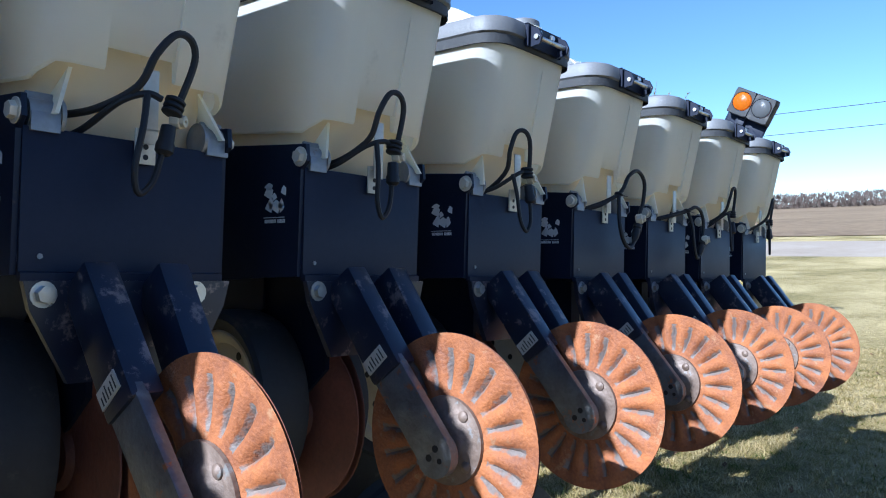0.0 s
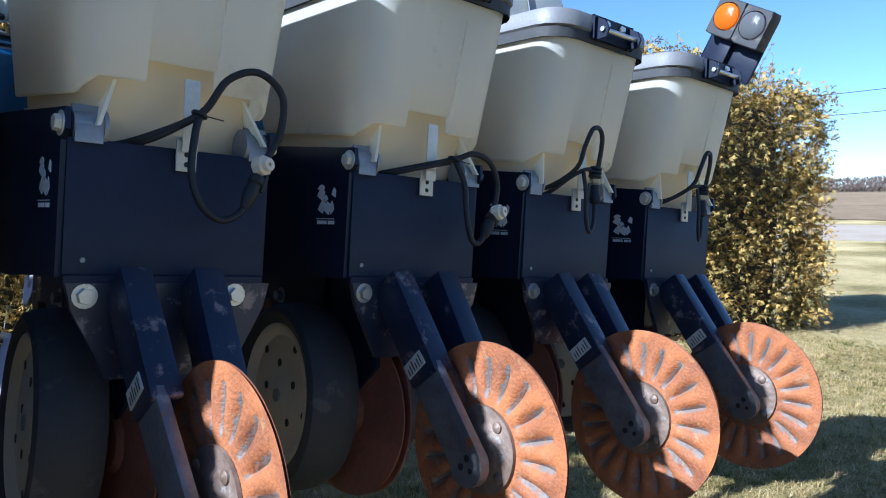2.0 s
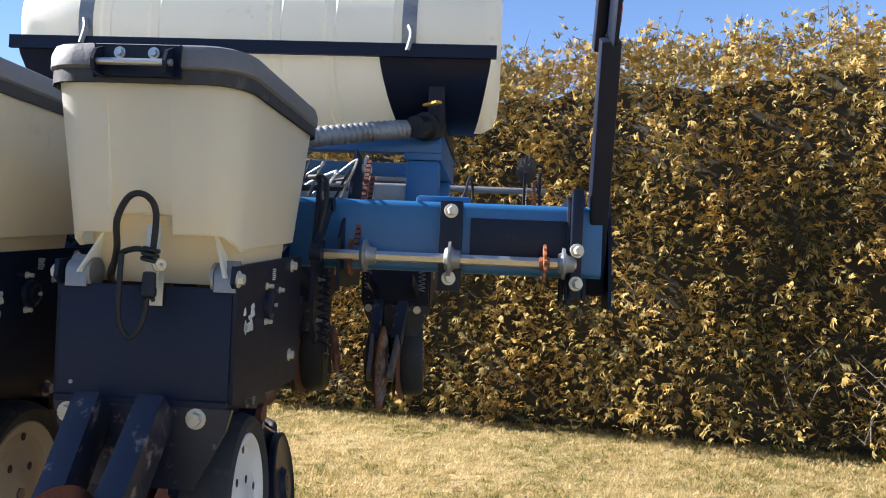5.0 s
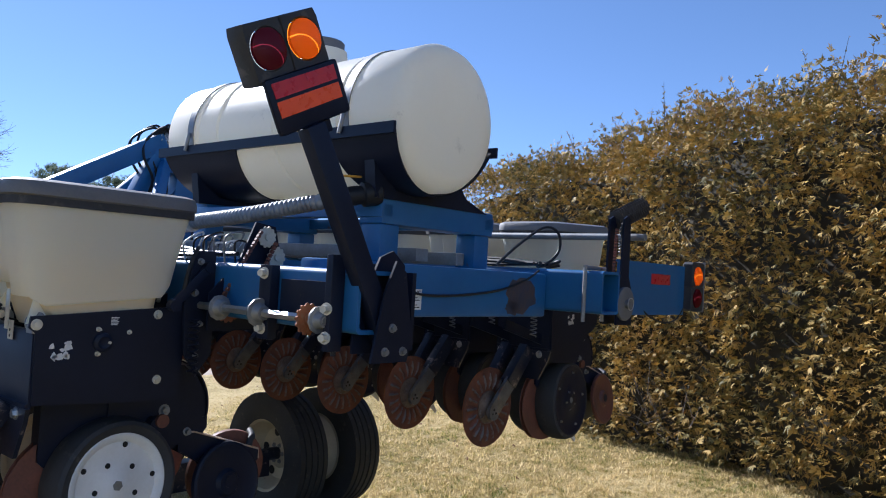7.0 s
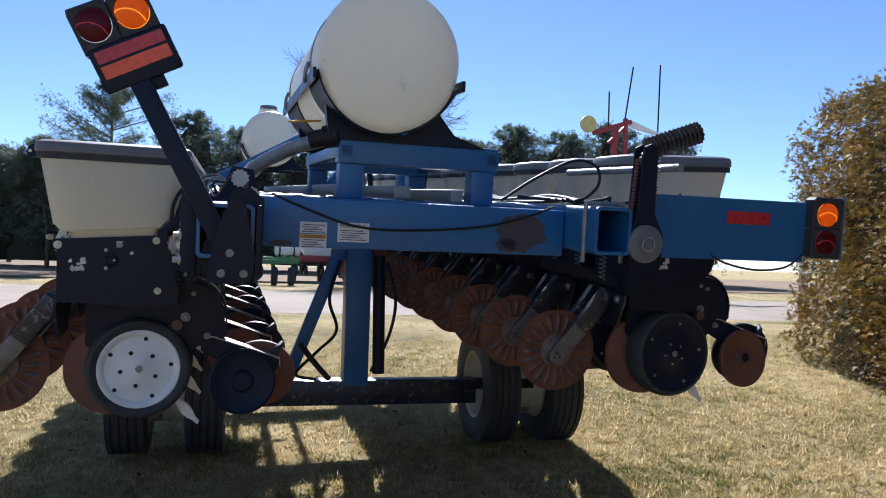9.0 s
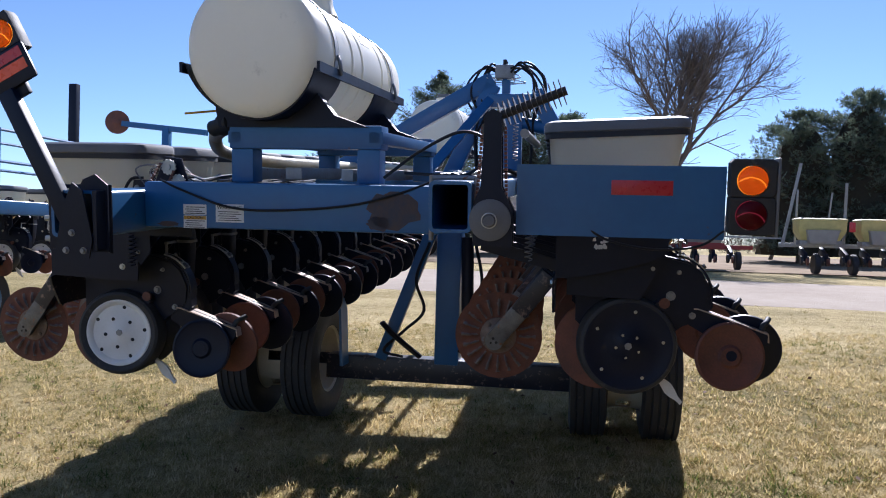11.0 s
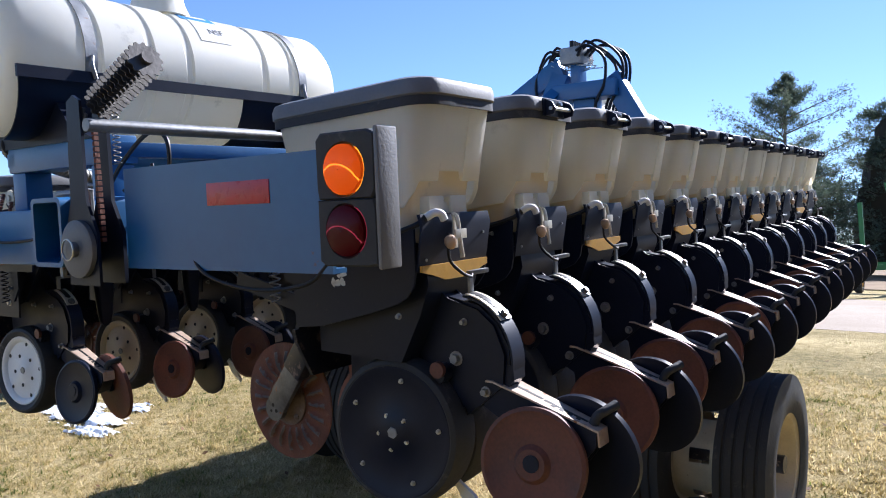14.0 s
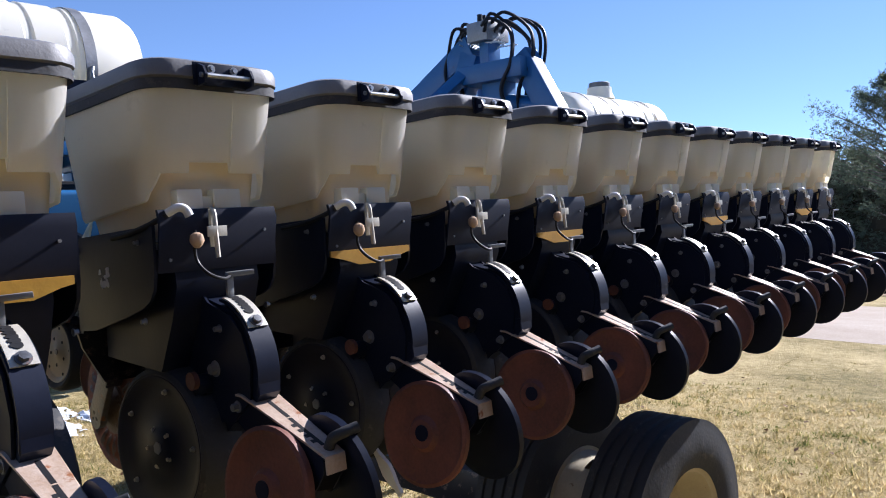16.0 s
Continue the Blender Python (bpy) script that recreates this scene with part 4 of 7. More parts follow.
    # latch strap and cables
    if front:
        b = B()
        box(b, -0.004, 0.022, -0.008, -0.005, 1.575, 1.690, 0.001)
        box(b, -0.008, 0.026, 0.004, 0.008, 1.545, 1.60, 0.001)
        box(b, -0.004, 0.022, -0.008, 0.008, 1.594, 1.600, 0.001)
        strap = part("latch_strap", b, ZINC, u, "zinc latch strap")
        for z in (1.556, 1.572):
            part("strap_hole", cyl(B(), (0.009, 0.0045, z), (0.009, 0.0032, z), 0.0045, seg=10), CABLE, strap)
        b = tube(B(), [(-0.085, 0.08, 1.580), (-0.068, 0.02, 1.598), (-0.052, -0.035, 1.640), (-0.054, -0.055, 1.690), (-0.038, -0.062, 1.732), (-0.012, -0.064, 1.738), (0.008, -0.060, 1.715), (0.012, -0.052, 1.660), (0.010, -0.046, 1.625)], 0.0058, 8)
        tube(b, [(-0.040, -0.045, 1.632), (-0.034, -0.052, 1.58), (-0.026, -0.052, 1.52), (-0.006, -0.050, 1.490), (0.012, -0.048, 1.515), (0.014, -0.046, 1.560), (0.010, -0.045, 1.60)], 0.0050, 8)
        wire = part("sensor_cable", b, CABLE, u, "looped black cable")
        b = tube(B(), [(-0.10, 0.09, 1.575), (-0.08, 0.02, 1.590), (-0.045, -0.03, 1.630), (-0.01, -0.042, 1.645), (0.012, -0.042, 1.640)], 0.0052, 8)
        part("sensor_cable", b, CABLE, u)
        b = B()
        for k in range(3):
            lathe(b, (0.008, -0.046, 1.628 + 0.009 * k), (0.1, 0, 1), [(-0.004, 0.013), (-0.002, 0.016), (0.002, 0.016), (0.004, 0.013)], seg=12)
        part("cable_tie", b, CABLE, wire)
        b = lathe(B(), (0.013, -0.046, 1.588), (0.1, -0.05, -1), [(-0.02, 0.006), (-0.018, 0.011), (0.006, 0.012), (0.010, 0.014), (0.022, 0.014), (0.028, 0.008), (0.028, 0.001)], seg=14)
        part("connector", b, CABLE, wire)
        b = lathe(B(), (0.026, -0.046, 1.622), (0.4, -0.9, 0.1), [(-0.014, 0.007), (-0.012, 0.012), (0.002, 0.012), (0.003, 0.009), (0.010, 0.009), (0.010, 0.003), (0.004, 0.003)], seg=9)
        part("sensor_cap", b, CREAM, wire, "off-white plastic sensor cap")
    else:
        b = B()
        box(b, -0.075, 0.000, 0.388, 0.424, 1.650, 1.705, 0.004)
        box(b, 0.030, 0.096, 0.388, 0.424, 1.650, 1.705, 0.004)
        box(b, -0.01, 0.04, 0.388, 0.416, 1.650, 1.688, 0.004)
        part("hopper_tab", b, HOPPER, u)
        b = B()
        box(b, 0.0, 0.020, 0.452, 0.456, 1.560, 1.650, 0.001)
        tube(b, [(0.01, 0.447, 1.652), (0.01, 0.462, 1.640), (0.012, 0.470, 1.590), (0.014, 0.478, 1.535)], 0.006, 8)
        box(b, -0.016, 0.036, 0.470, 0.474, 1.585, 1.610, 0.001)
        part("latch_strap", b, ZINC, u, "zinc latch")
        b = lathe(B(), (0.068, 0.478, 1.590), (0.1, 0.25, -1), [(-0.006, 0.008), (0.0, 0.015), (0.014, 0.017), (0.024, 0.012), (0.030, 0.006), (0.030, 0.001)], seg=9)
        part("sensor_cap", b, TAN, u, "tan plastic sensor cap")
        b = tube(B(), [(0.165, 0.25, 1.590), (0.158, 0.34, 1.602), (0.140, 0.42, 1.625), (0.112, 0.446, 1.648)], 0.007, 8)
        tube(b, [(0.068, 0.472, 1.602), (0.072, 0.474, 1.570), (0.070, 0.478, 1.53), (0.055, 0.500, 1.50), (0.02, 0.505, 1.485), (-0.01, 0.49, 1.49)], 0.0042, 8)
        part("sensor_cable", b, CABLE, u)
        b = tube(B(), [(0.118, 0.440, 1.644), (0.100, 0.456, 1.656), (0.086, 0.466, 1.652), (0.078, 0.470, 1.636)], 0.0105, 10)
        part("elbow", b, WHITE, u, "white plastic elbow")
    return u

DARKSTEEL = surface("dark_oily_steel", (0.10, 0.095, 0.09), (0.05, 0.04, 0.035), rough=0.5, metal=0.5, scale=20, fine=100, bump=0.2)
PITCH, ROWS = 0.508, 12
proto_front = build_unit("front", "front row units")
proto_rear = build_unit("rear", "rear row units")
def front_place(j):
    return at(0.1075 - PITCH * j + (0, 0.003, 0.006, 0.004, 0.004)[j % 5] - (0.014 if j < 2 else 0), 0.010 - 0.006 * j, 0.0)


def rear_place(j):
    return at(0.236 - PITCH * j, 2.402 - 0.0126 * j, 0.088)


proto_front.matrix_basis = front_place(0)
proto_rear.matrix_basis = rear_place(0)
front_units = [proto_front] + [copy_thing(proto_front, front_place(j)) for j in range(1, ROWS)]
rear_units = [proto_rear] + [copy_thing(proto_rear, rear_place(j)) for j in range(1, ROWS)]
for ob in proto_front.children:
    if ob.name.startswith("gauge_wheel_disc") and ob.data.vertices[0].co.x > 0:
        ob.material_slots[0].link = "OBJECT"
        ob.material_slots[0].material = WHITE
for ob in proto_front.children:
    if ob.name.startswith("closing_wheel"):
        ob.material_slots[0].link = "OBJECT"
        ob.material_slots[0].material = DKRUST if ob.data.materials[0] == BLACK else BLACK
loose = random.Random(11)
for unit in front_units + rear_units:
    for ob in unit.children:
        if ob.name.startswith("sensor_cable") and unit in front_units:
            pivot = Vector((0.0, 0.0, 1.60))
            turn = Euler((loose.uniform(-0.05, 0.05), loose.uniform(-0.15, 0.30), loose.uniform(-0.25, 0.25))).to_matrix().to_4x4()
            ob.matrix_basis = Matrix.Translation(pivot) @ turn @ Matrix.Translation(-pivot) @ Matrix.Diagonal((1, 1, 1, 1))



def hanging_loop(unit, pts, cap_at, plug):
    """A sensor lead that hangs in a wide loop over the panel, with its plug and cream cap."""
    for ob in [q for q in unit.children_recursive if q.name.split(".")[0] in ("sensor_cable", "cable_tie", "connector", "sensor_cap")]:
        bpy.data.objects.remove(ob)
    tie = pts[0]
    b = tube(B(), [(-0.10, 0.09, 1.575), (-0.06, 0.02, 1.590), tie] + pts[1:], 0.0060, 10)
    wire = part("sensor_cable", b, CABLE, unit, "wide hanging loop of black cable")
    b = tube(B(), [(-0.085, 0.07, 1.572), (-0.045, 0.0, 1.592), (tie[0] - 0.004, tie[1] + 0.006, tie[2] - 0.006)], 0.0050, 8)
    part("sensor_cable", b, CABLE, unit)
    b = lathe(B(), tie, (0.4, 0, 1), [(-0.004, 0.010), (-0.002, 0.013), (0.002, 0.013), (0.004, 0.010)], seg=12)
    bar(b, tie, (tie[0] + 0.035, tie[1] - 0.012, tie[2] - 0.006), 0.004, 0.0015)
    part("cable_tie", b, CABLE, wire)
    a, c = Vector(plug[0]), Vector(plug[1])
    d = c - a
    b = lathe(B(), a, d, [(0, 0.012), (0.012, 0.014), (0.016, 0.011), (0.030, 0.013), (d.length * 0.8, 0.011), (d.length, 0.007), (d.length, 0.001)], seg=12)
    bar(b, a + Vector((0.012, -0.006, 0)), a + d * 0.5 + Vector((0.014, -0.006, 0)), 0.008, 0.006, bev=0.001)
    part("connector", b, CABLE, wire)
    b = lathe(B(), cap_at, (0.3, -0.9, 0.15), [(-0.016, 0.010), (-0.012, 0.0165), (0.004, 0.0165), (0.007, 0.012), (0.014, 0.011), (0.014, 0.004), (0.006, 0.004)], seg=9)
    part("sensor_cap", b, CREAM, wire, "off-white plastic sensor cap")


hanging_loop(front_units[3], [(0.008, -0.040, 1.632), (0.045, -0.055, 1.690), (0.095, -0.060, 1.710), (0.138, -0.062, 1.680), (0.140, -0.058, 1.620), (0.118, -0.055, 1.572), (0.098, -0.055, 1.525), (0.080, -0.056, 1.488), (0.045, -0.058, 1.470), (0.010, -0.056, 1.492), (-0.006, -0.052, 1.540), (0.000, -0.045, 1.600), (0.008, -0.040, 1.630)], (0.108, -0.066, 1.562), ((0.104, -0.057, 1.545), (0.082, -0.057, 1.492)))
hanging_loop(front_units[2], [(0.040, -0.040, 1.620), (0.080, -0.054, 1.635), (0.125, -0.058, 1.622), (0.150, -0.058, 1.580), (0.146, -0.056, 1.530), (0.132, -0.056, 1.490), (0.108, -0.056, 1.455), (0.085, -0.056, 1.460), (0.070, -0.054, 1.510), (0.064, -0.050, 1.570), (0.045, -0.042, 1.615)], (0.150, -0.068, 1.520), ((0.142, -0.057, 1.515), (0.118, -0.057, 1.465)))
for j in (0, 2, 4, 7, 10):
    part("yellow_strip", rings(B(), [[(x, y, z) for x, z in ((-0.158, 1.556), (0.150, 1.556), (0.150, 1.540), (0.105, 1.530), (0.045, 1.512), (-0.075, 1.512), (-0.130, 1.532), (-0.158, 1.538))] for y in (0.468, 0.474)]), YELLOW, rear_units[j], "yellow reflective strip")
for unit in rear_units:
    for ob in unit.children:
        kind_of = ob.name.split(".")[0]
        if kind_of in ("hopper", "lid", "hopper_base", "hopper_tab"):
            ob.matrix_basis = Matrix.Translation((0, -0.005, 1.66)) @ Matrix.Rotation(radians(2.4), 4, "X") @ Matrix.Translation((0, 0.05, -1.65))
        if kind_of in ("sensor_cap", "sensor_cable", "latch_strap", "elbow"):
            ob.matrix_basis = Matrix.Translation((0.012, 0.038, 0.035))
        if kind_of in ("closing_arm", "closing_wheel", "arm_plate", "spring_lever", "arm_clevis", "wheel_hub"):
            ob.matrix_basis = Matrix.Translation((0, 0, 0.032))
for ob in [q for q in proto_rear.children_recursive if q.name.split(".")[0] in ("hinge", "hinge_pin")]:
    bpy.data.objects.remove(ob)

# ---------------------------------------------------------------- toolbars, end frame and carriage
chassis = thing("planter_chassis", at(0.030, 0.008, 0.002), "blue steel planter chassis of square tubes with chipped paint", "chassis")
b = square_tube(B(), -6.45, 0.94, 0.55, 0.73, 1.625, 1.80)
part("front_toolbar", b, BLUE, chassis)
b = square_tube(B(), -6.45, 0.88, 1.97, 2.12, 1.675, 1.855)
part("rear_toolbar", b, BLUE, chassis)
for x0 in (0.46, -1.70, -3.55, -5.90):
    part("cross_beam", box(B(), x0, x0 + 0.15, 0.732, 1.968, 1.645, 1.832, 0.012), BLUE, chassis)
part("light_beam", rings(B(), [[(x + 0.012, y, z) for x, z in ((0.74, 1.668), (0.78, 1.668), (0.78, 1.918), (0.74, 1.918), (0.74, 1.908), (0.770, 1.908), (0.770, 1.678), (0.74, 1.678))] for y in (2.27, 2.98)]), BLUE, chassis)
b = prism(B(), [(2.125, 1.63), (2.262, 1.63), (2.262, 1.76), (2.222, 1.84), (2.218, 2.09), (2.190, 2.105), (2.160, 2.09), (2.150, 1.84), (2.125, 1.78)], 0.79, 0.80)
prism(b, [(2.125, 1.63), (2.262, 1.63), (2.262, 1.76), (2.222, 1.84), (2.218, 2.09), (2.190, 2.105), (2.160, 2.09), (2.150, 1.84), (2.125, 1.78)], 0.86, 0.868)
part("drive_bracket", b, BLACK, chassis)


def sprocket(bm, o, way, r, teeth, t=0.006):
    o, way = Vector(o), Vector(way).normalized()
    e1, e2 = basis(way)
    loop = []
    for k in range(teeth * 4):
        rr = r * (1.0 if k % 4 in (0, 1) else 0.88)
        a = 2 * math.pi * k / (teeth * 4)
        loop.append((e1 * math.cos(a) + e2 * math.sin(a)) * rr)
    rings(bm, [[o + p + way * d for p in loop] for d in (-t / 2, t / 2)])
    cyl(bm, o - way * t * 2, o + way * t * 2, r * 0.35, seg=14)
    return bm


def chain(bm, o1, r1, o2, r2, axis="x"):
    """A roller chain round two wheels, as links."""
    (x, y1, z1), (_, y2, z2) = o1, o2
    d = math.hypot(y2 - y1, z2 - z1)
    base = math.atan2(z2 - z1, y2 - y1)
    pts = []
    n = max(4, int(d / 0.014))
    for side in (1, -1):
        a = base + side * math.pi / 2
        p = (y1 + r1 * math.cos(a), z1 + r1 * math.sin(a))
        q = (y2 + r2 * math.cos(a), z2 + r2 * math.sin(a))
        pts += [(p[0] + (q[0] - p[0]) * k / n, p[1] + (q[1] - p[1]) * k / n, math.atan2(q[1] - p[1], q[0] - p[0])) for k in range(n)]
    for y, z, a in pts:
        m = Matrix.Translation((x, y, z)) @ Matrix.Rotation(a, 4, "X")
        box(bm, -0.006, 0.006, -0.0052, 0.0052, -0.005, 0.005, 0, m)
    return bm


def plate_wheel(name, o, r, teeth, mat, label=""):
    return part(name, sprocket(B(), o, (1, 0, 0), r, teeth), mat, chassis, label)


part("clutch_plate", lathe(B(), (0.868, 2.185, 1.722), (1, 0, 0), [(0, 0.073), (0.012, 0.073), (0.016, 0.066), (0.016, 0.02), (0.03, 0.018), (0.03, 0.001)], seg=36), LID, chassis, "grey round clutch plate")
part("lynch_ring", tube(B(), [(0.903, 2.185 + 0.026 * math.cos(k * 0.7), 1.722 + 0.026 * math.sin(k * 0.7)) for k in range(10)], 0.0022, 6), STEEL, chassis)
plate_wheel("sprocket", (0.855, 2.19, 2.04), 0.042, 12, DARKSTEEL)
tagged(part("drive_chain", chain(B(), (0.838, 2.19, 2.04), 0.040, (0.838, 2.185, 1.73), 0.055), DKRUST, chassis), kind="stuff")
b = B()
p0, p1 = Vector((0.800, 2.205, 2.086)), Vector((0.812, 2.435, 2.172))
cyl(b, p0, p1, 0.016, seg=12)
part("sprocket_rod", b, DARKSTEEL, chassis)
for k in range(13):
    part("spare_sprocket", sprocket(B(), p0.lerp(p1, (k + 0.4) / 13.2), (p1 - p0), 0.046, 13, 0.003), DARKSTEEL, chassis)
part("drive_shaft", cyl(B(), (0.90, 2.30, 2.020), (-0.10, 2.30, 2.020), 0.016, seg=10), DULL, chassis, "grey tubular shaft")
coil = [(0.80 + 0.009 * math.cos(k * 1.1), 2.262 + 0.009 * math.sin(k * 1.1), 1.93 + 0.0022 * k) for k in range(60)]
part("drive_spring", tube(B(), coil[::1], 0.0016, 4), DULL, chassis)
# front drive at the end of the front toolbar
part("drive_plate", prism(B(), [(0.50, 1.58), (0.78, 1.58), (0.80, 1.72), (0.74, 1.93), (0.66, 1.94), (0.60, 1.80), (0.50, 1.70)], 0.300, 0.308), BLACK, chassis)
plate_wheel("sprocket", (0.330, 0.690, 1.892), 0.036, 12, ZINC)
plate_wheel("sprocket", (0.330, 0.733, 1.827), 0.036, 12, ZINC)
plate_wheel("sprocket", (0.800, 0.500, 1.657), 0.045, 14, RUST)
plate_wheel("sprocket", (0.326, 0.560, 1.655), 0.048, 15, DKRUST)
tagged(part("drive_chain", chain(B(), (0.342, 0.687, 1.888), 0.036, (0.342, 0.560, 1.655), 0.046), DKRUST, chassis), kind="stuff")
b = cyl(B(), (0.25, 0.500, 1.658), (0.875, 0.500, 1.658), 0.0125, seg=6)
part("hex_shaft", b, STEEL, chassis, "bright hexagonal drive shaft")
for x, r in ((0.37, 0.040), (0.574, 0.043), (0.845, 0.038)):
    b = lathe(B(), (x, 0.500, 1.658), (1, 0, 0), [(-0.014, 0.014), (-0.012, r * 0.6), (-0.004, r * 0.7), (-0.003, r), (0.003, r), (0.004, r * 0.72), (0.012, r * 0.55), (0.026, r * 0.5), (0.026, 0.014)], seg=10)
    part("bearing_flange", b, DULL, chassis, "zinc bearing flange")
# lamp arm bracket
b = prism(B(), [(0.57, 1.57), (0.76, 1.57), (0.76, 1.82), (0.71, 1.86), (0.66, 1.84), (0.57, 1.66)], 0.90, 0.908)
part("arm_bracket", b, BLACK, chassis)
b = prism(B(), [(0.58, 1.55), (0.72, 1.55), (0.735, 1.62), (0.70, 1.80), (0.66, 1.83), (0.62, 1.74)], 0.965, 0.973)
part("arm_bracket", b, BLACK, chassis)
part("bracket_spacer", box(B(), 0.908, 0.965, 0.735, 0.75, 1.58, 1.80), BLACK, chassis)
part("guard_plate", box(B(), 0.62, 0.855, 0.538, 0.547, 1.665, 1.762, 0.002), BLACK, chassis)
part("clamp_bar", box(B(), 0.862, 0.888, 0.500, 0.548, 1.575, 1.838, 0.003), BLACK, chassis)
part("clamp_bar", box(B(), 0.545, 0.60, 0.515, 0.548, 1.58, 1.80, 0.003), BLACK, chassis)
for x, z in ((0.572, 1.775), (0.572, 1.612), (0.875, 1.612), (0.875, 1.69)):
    part("bolt", hexbolt(B(), (x, 0.512 if x < 0.8 else 0.500, z), (0.3, -1, 0), 0.012, 0.018), ZINC, chassis)
for k in range(9):
    x0, y0 = 0.05 + 0.03 * k, 0.56 + 0.02 * (k % 4)
    part("sensor_wire", tube(B(), [(x0, y0, 1.80), (x0 + 0.04, y0 - 0.03, 1.86 + 0.01 * (k % 3)), (x0 + 0.02, y0 + 0.05, 1.90 - 0.012 * (k % 4)), (x0 - 0.05, y0 + 0.08, 1.85), (x0 - 0.10, y0 + 0.12, 1.82)], 0.0035, 6), (STICKER, CABLE, DULL)[k % 3], chassis)
part("u_bolt", tube(B(), [(0.86, 0.545, 1.56), (0.86, 0.545, 1.80), (0.86, 0.56, 1.812), (0.86, 0.72, 1.812), (0.86, 0.738, 1.80), (0.86, 0.738, 1.56)], 0.008, 8), BLACK, chassis)
part("u_bolt", tube(B(), [(0.80, 1.965, 1.64), (0.80, 1.965, 1.855), (0.80, 1.978, 1.866), (0.80, 2.11, 1.866), (0.80, 2.125, 1.855), (0.80, 2.125, 1.64)], 0.009, 8), DULL, chassis)
part("lamp_arm", bar(B(), (0.936, 0.670, 1.60), (0.918, 0.372, 2.160), 0.045, 0.065, (0, 1, 0), 0.006), BLACK, chassis, "dark square steel arm")
for y, z in ((0.655, 1.645), (0.63, 1.58), (0.70, 1.58)):
    part("bolt", hexbolt(B(), (0.973, y, z), (1, 0, 0), 0.009, 0.009), DULL, chassis)
# stickers
st = part("warning_sticker", box(B(), 0.6105, 0.6115, 1.045, 1.165, 1.672, 1.745), STICKER, chassis, "white warning sticker")
st2 = part("warning_sticker", box(B(), 0.6105, 0.6115, 0.905, 1.005, 1.700, 1.742), STICKER, chassis, "white warning sticker")
st3 = part("caution_sticker", box(B(), 0.6105, 0.6115, 0.905, 1.005, 1.645, 1.697), STICKER, chassis, "white and yellow caution sticker")


def words(text, size, m, mat, parent):
    cu = bpy.data.curves.new("words", "FONT")
    cu.body, cu.size, cu.align_x, cu.align_y, cu.extrude = text, size, "CENTER", "CENTER", 0.0004
    ob = bpy.data.objects.new("words", cu)
    me = bpy.data.meshes.new_from_object(ob)
    bpy.data.objects.remove(ob)
    me.materials.clear()
    me.materials.append(mat)
    out = new("lettering", me)
    out.parent = parent
    out.matrix_basis = m
    return out


SIDE = Matrix(((0, 0, 1, 0), (1, 0, 0, 0), (0, 1, 0, 0), (0, 0, 0, 1)))
words("WARNING", 0.022, Matrix.Translation((0.6135, 1.105, 1.7315)) @ SIDE, INK, st)
words("CAUTION", 0.015, Matrix.Translation((0.6131, 0.955, 1.688)) @ SIDE, INK, st3)
part("sticker_band", box(B(), 0.6116, 0.6122, 0.907, 1.003, 1.681, 1.695), YELLOW, st3)
for o, y0, y1, z0, n in ((st, 1.055, 1.155, 1.679, 5), (st2, 0.912, 0.998, 1.704, 4), (st3, 0.912, 0.998, 1.648, 4)):
    for k in range(n):
        part("print_line", box(B(), 0.6116, 0.6121, y0 + 0.006 * (k % 2), y1 - 0.012 * (k % 3), z0 + 0.0085 * k, z0 + 0.003 + 0.0085 * k), INK, o)
part("reflector", box(B(), 0.7922, 0.794, 2.598, 2.806, 1.816, 1.867, 0.0005), REDTAPE, chassis, "red reflective tape")
part("beam_cable", tube(B(), [(0.783, 2.38, 1.925), (0.786, 2.40, 1.86), (0.786, 2.44, 1.78), (0.786, 2.52, 1.70), (0.80, 2.60, 1.655), (0.80, 2.75, 1.63), (0.79, 2.90, 1.645), (0.79, 2.98, 1.70)], 0.0045, 8), CABLE, chassis)
part("beam_cable", tube(B(), [(0.60, 0.80, 1.84), (0.616, 0.90, 1.80), (0.617, 1.10, 1.735), (0.617, 1.30, 1.725), (0.617, 1.60, 1.75), (0.616, 1.80, 1.80), (0.60, 1.92, 1.845)], 0.0048, 8), CABLE, chassis)
# bare rust where the paint has gone by the rear joint
rr = random.Random(3)
for cy, cz, w, h in ((1.785, 1.738, 0.115, 0.078), (1.72, 1.68, 0.05, 0.03), (0.84, 1.66, 0.05, 0.012)):
    ring = [(cy + w * math.cos(6.2832 * k / 22) * rr.uniform(0.72, 1.08), cz + h * math.sin(6.2832 * k / 22) * rr.uniform(0.75, 1.1)) for k in range(22)]
    part("rust_patch", rings(B(), [[(x, y, z) for y, z in ring] for x in (0.6102, 0.6112)]), BAREPATCH, chassis, "bare rusty patch")
# tank stand
for x0 in (0.38, -0.75):
    part("stand_bar", box(B(), x0, x0 + 0.12, 1.055, 1.705, 1.972, 2.068, 0.008), BLUE, chassis)
    for y0 in (1.06, 1.60):
        part("stand_leg", box(B(), x0 + 0.01, x0 + 0.11, y0, y0 + 0.095, 1.834, 1.972, 0.006), BLUE, chassis)
for y in (1.08, 1.68):
    part("stand_rail", bar(B(), (0.50, y, 2.02), (-0.76, y, 2.02), 0.06, 0.05, bev=0.004), BLUE, chassis)
for x in (-0.70, -1.30, -2.10):
    part("stand_post", box(B(), x, x + 0.09, 1.80, 1.86, 1.84, 1.90, 0.006), BLUE, chassis)
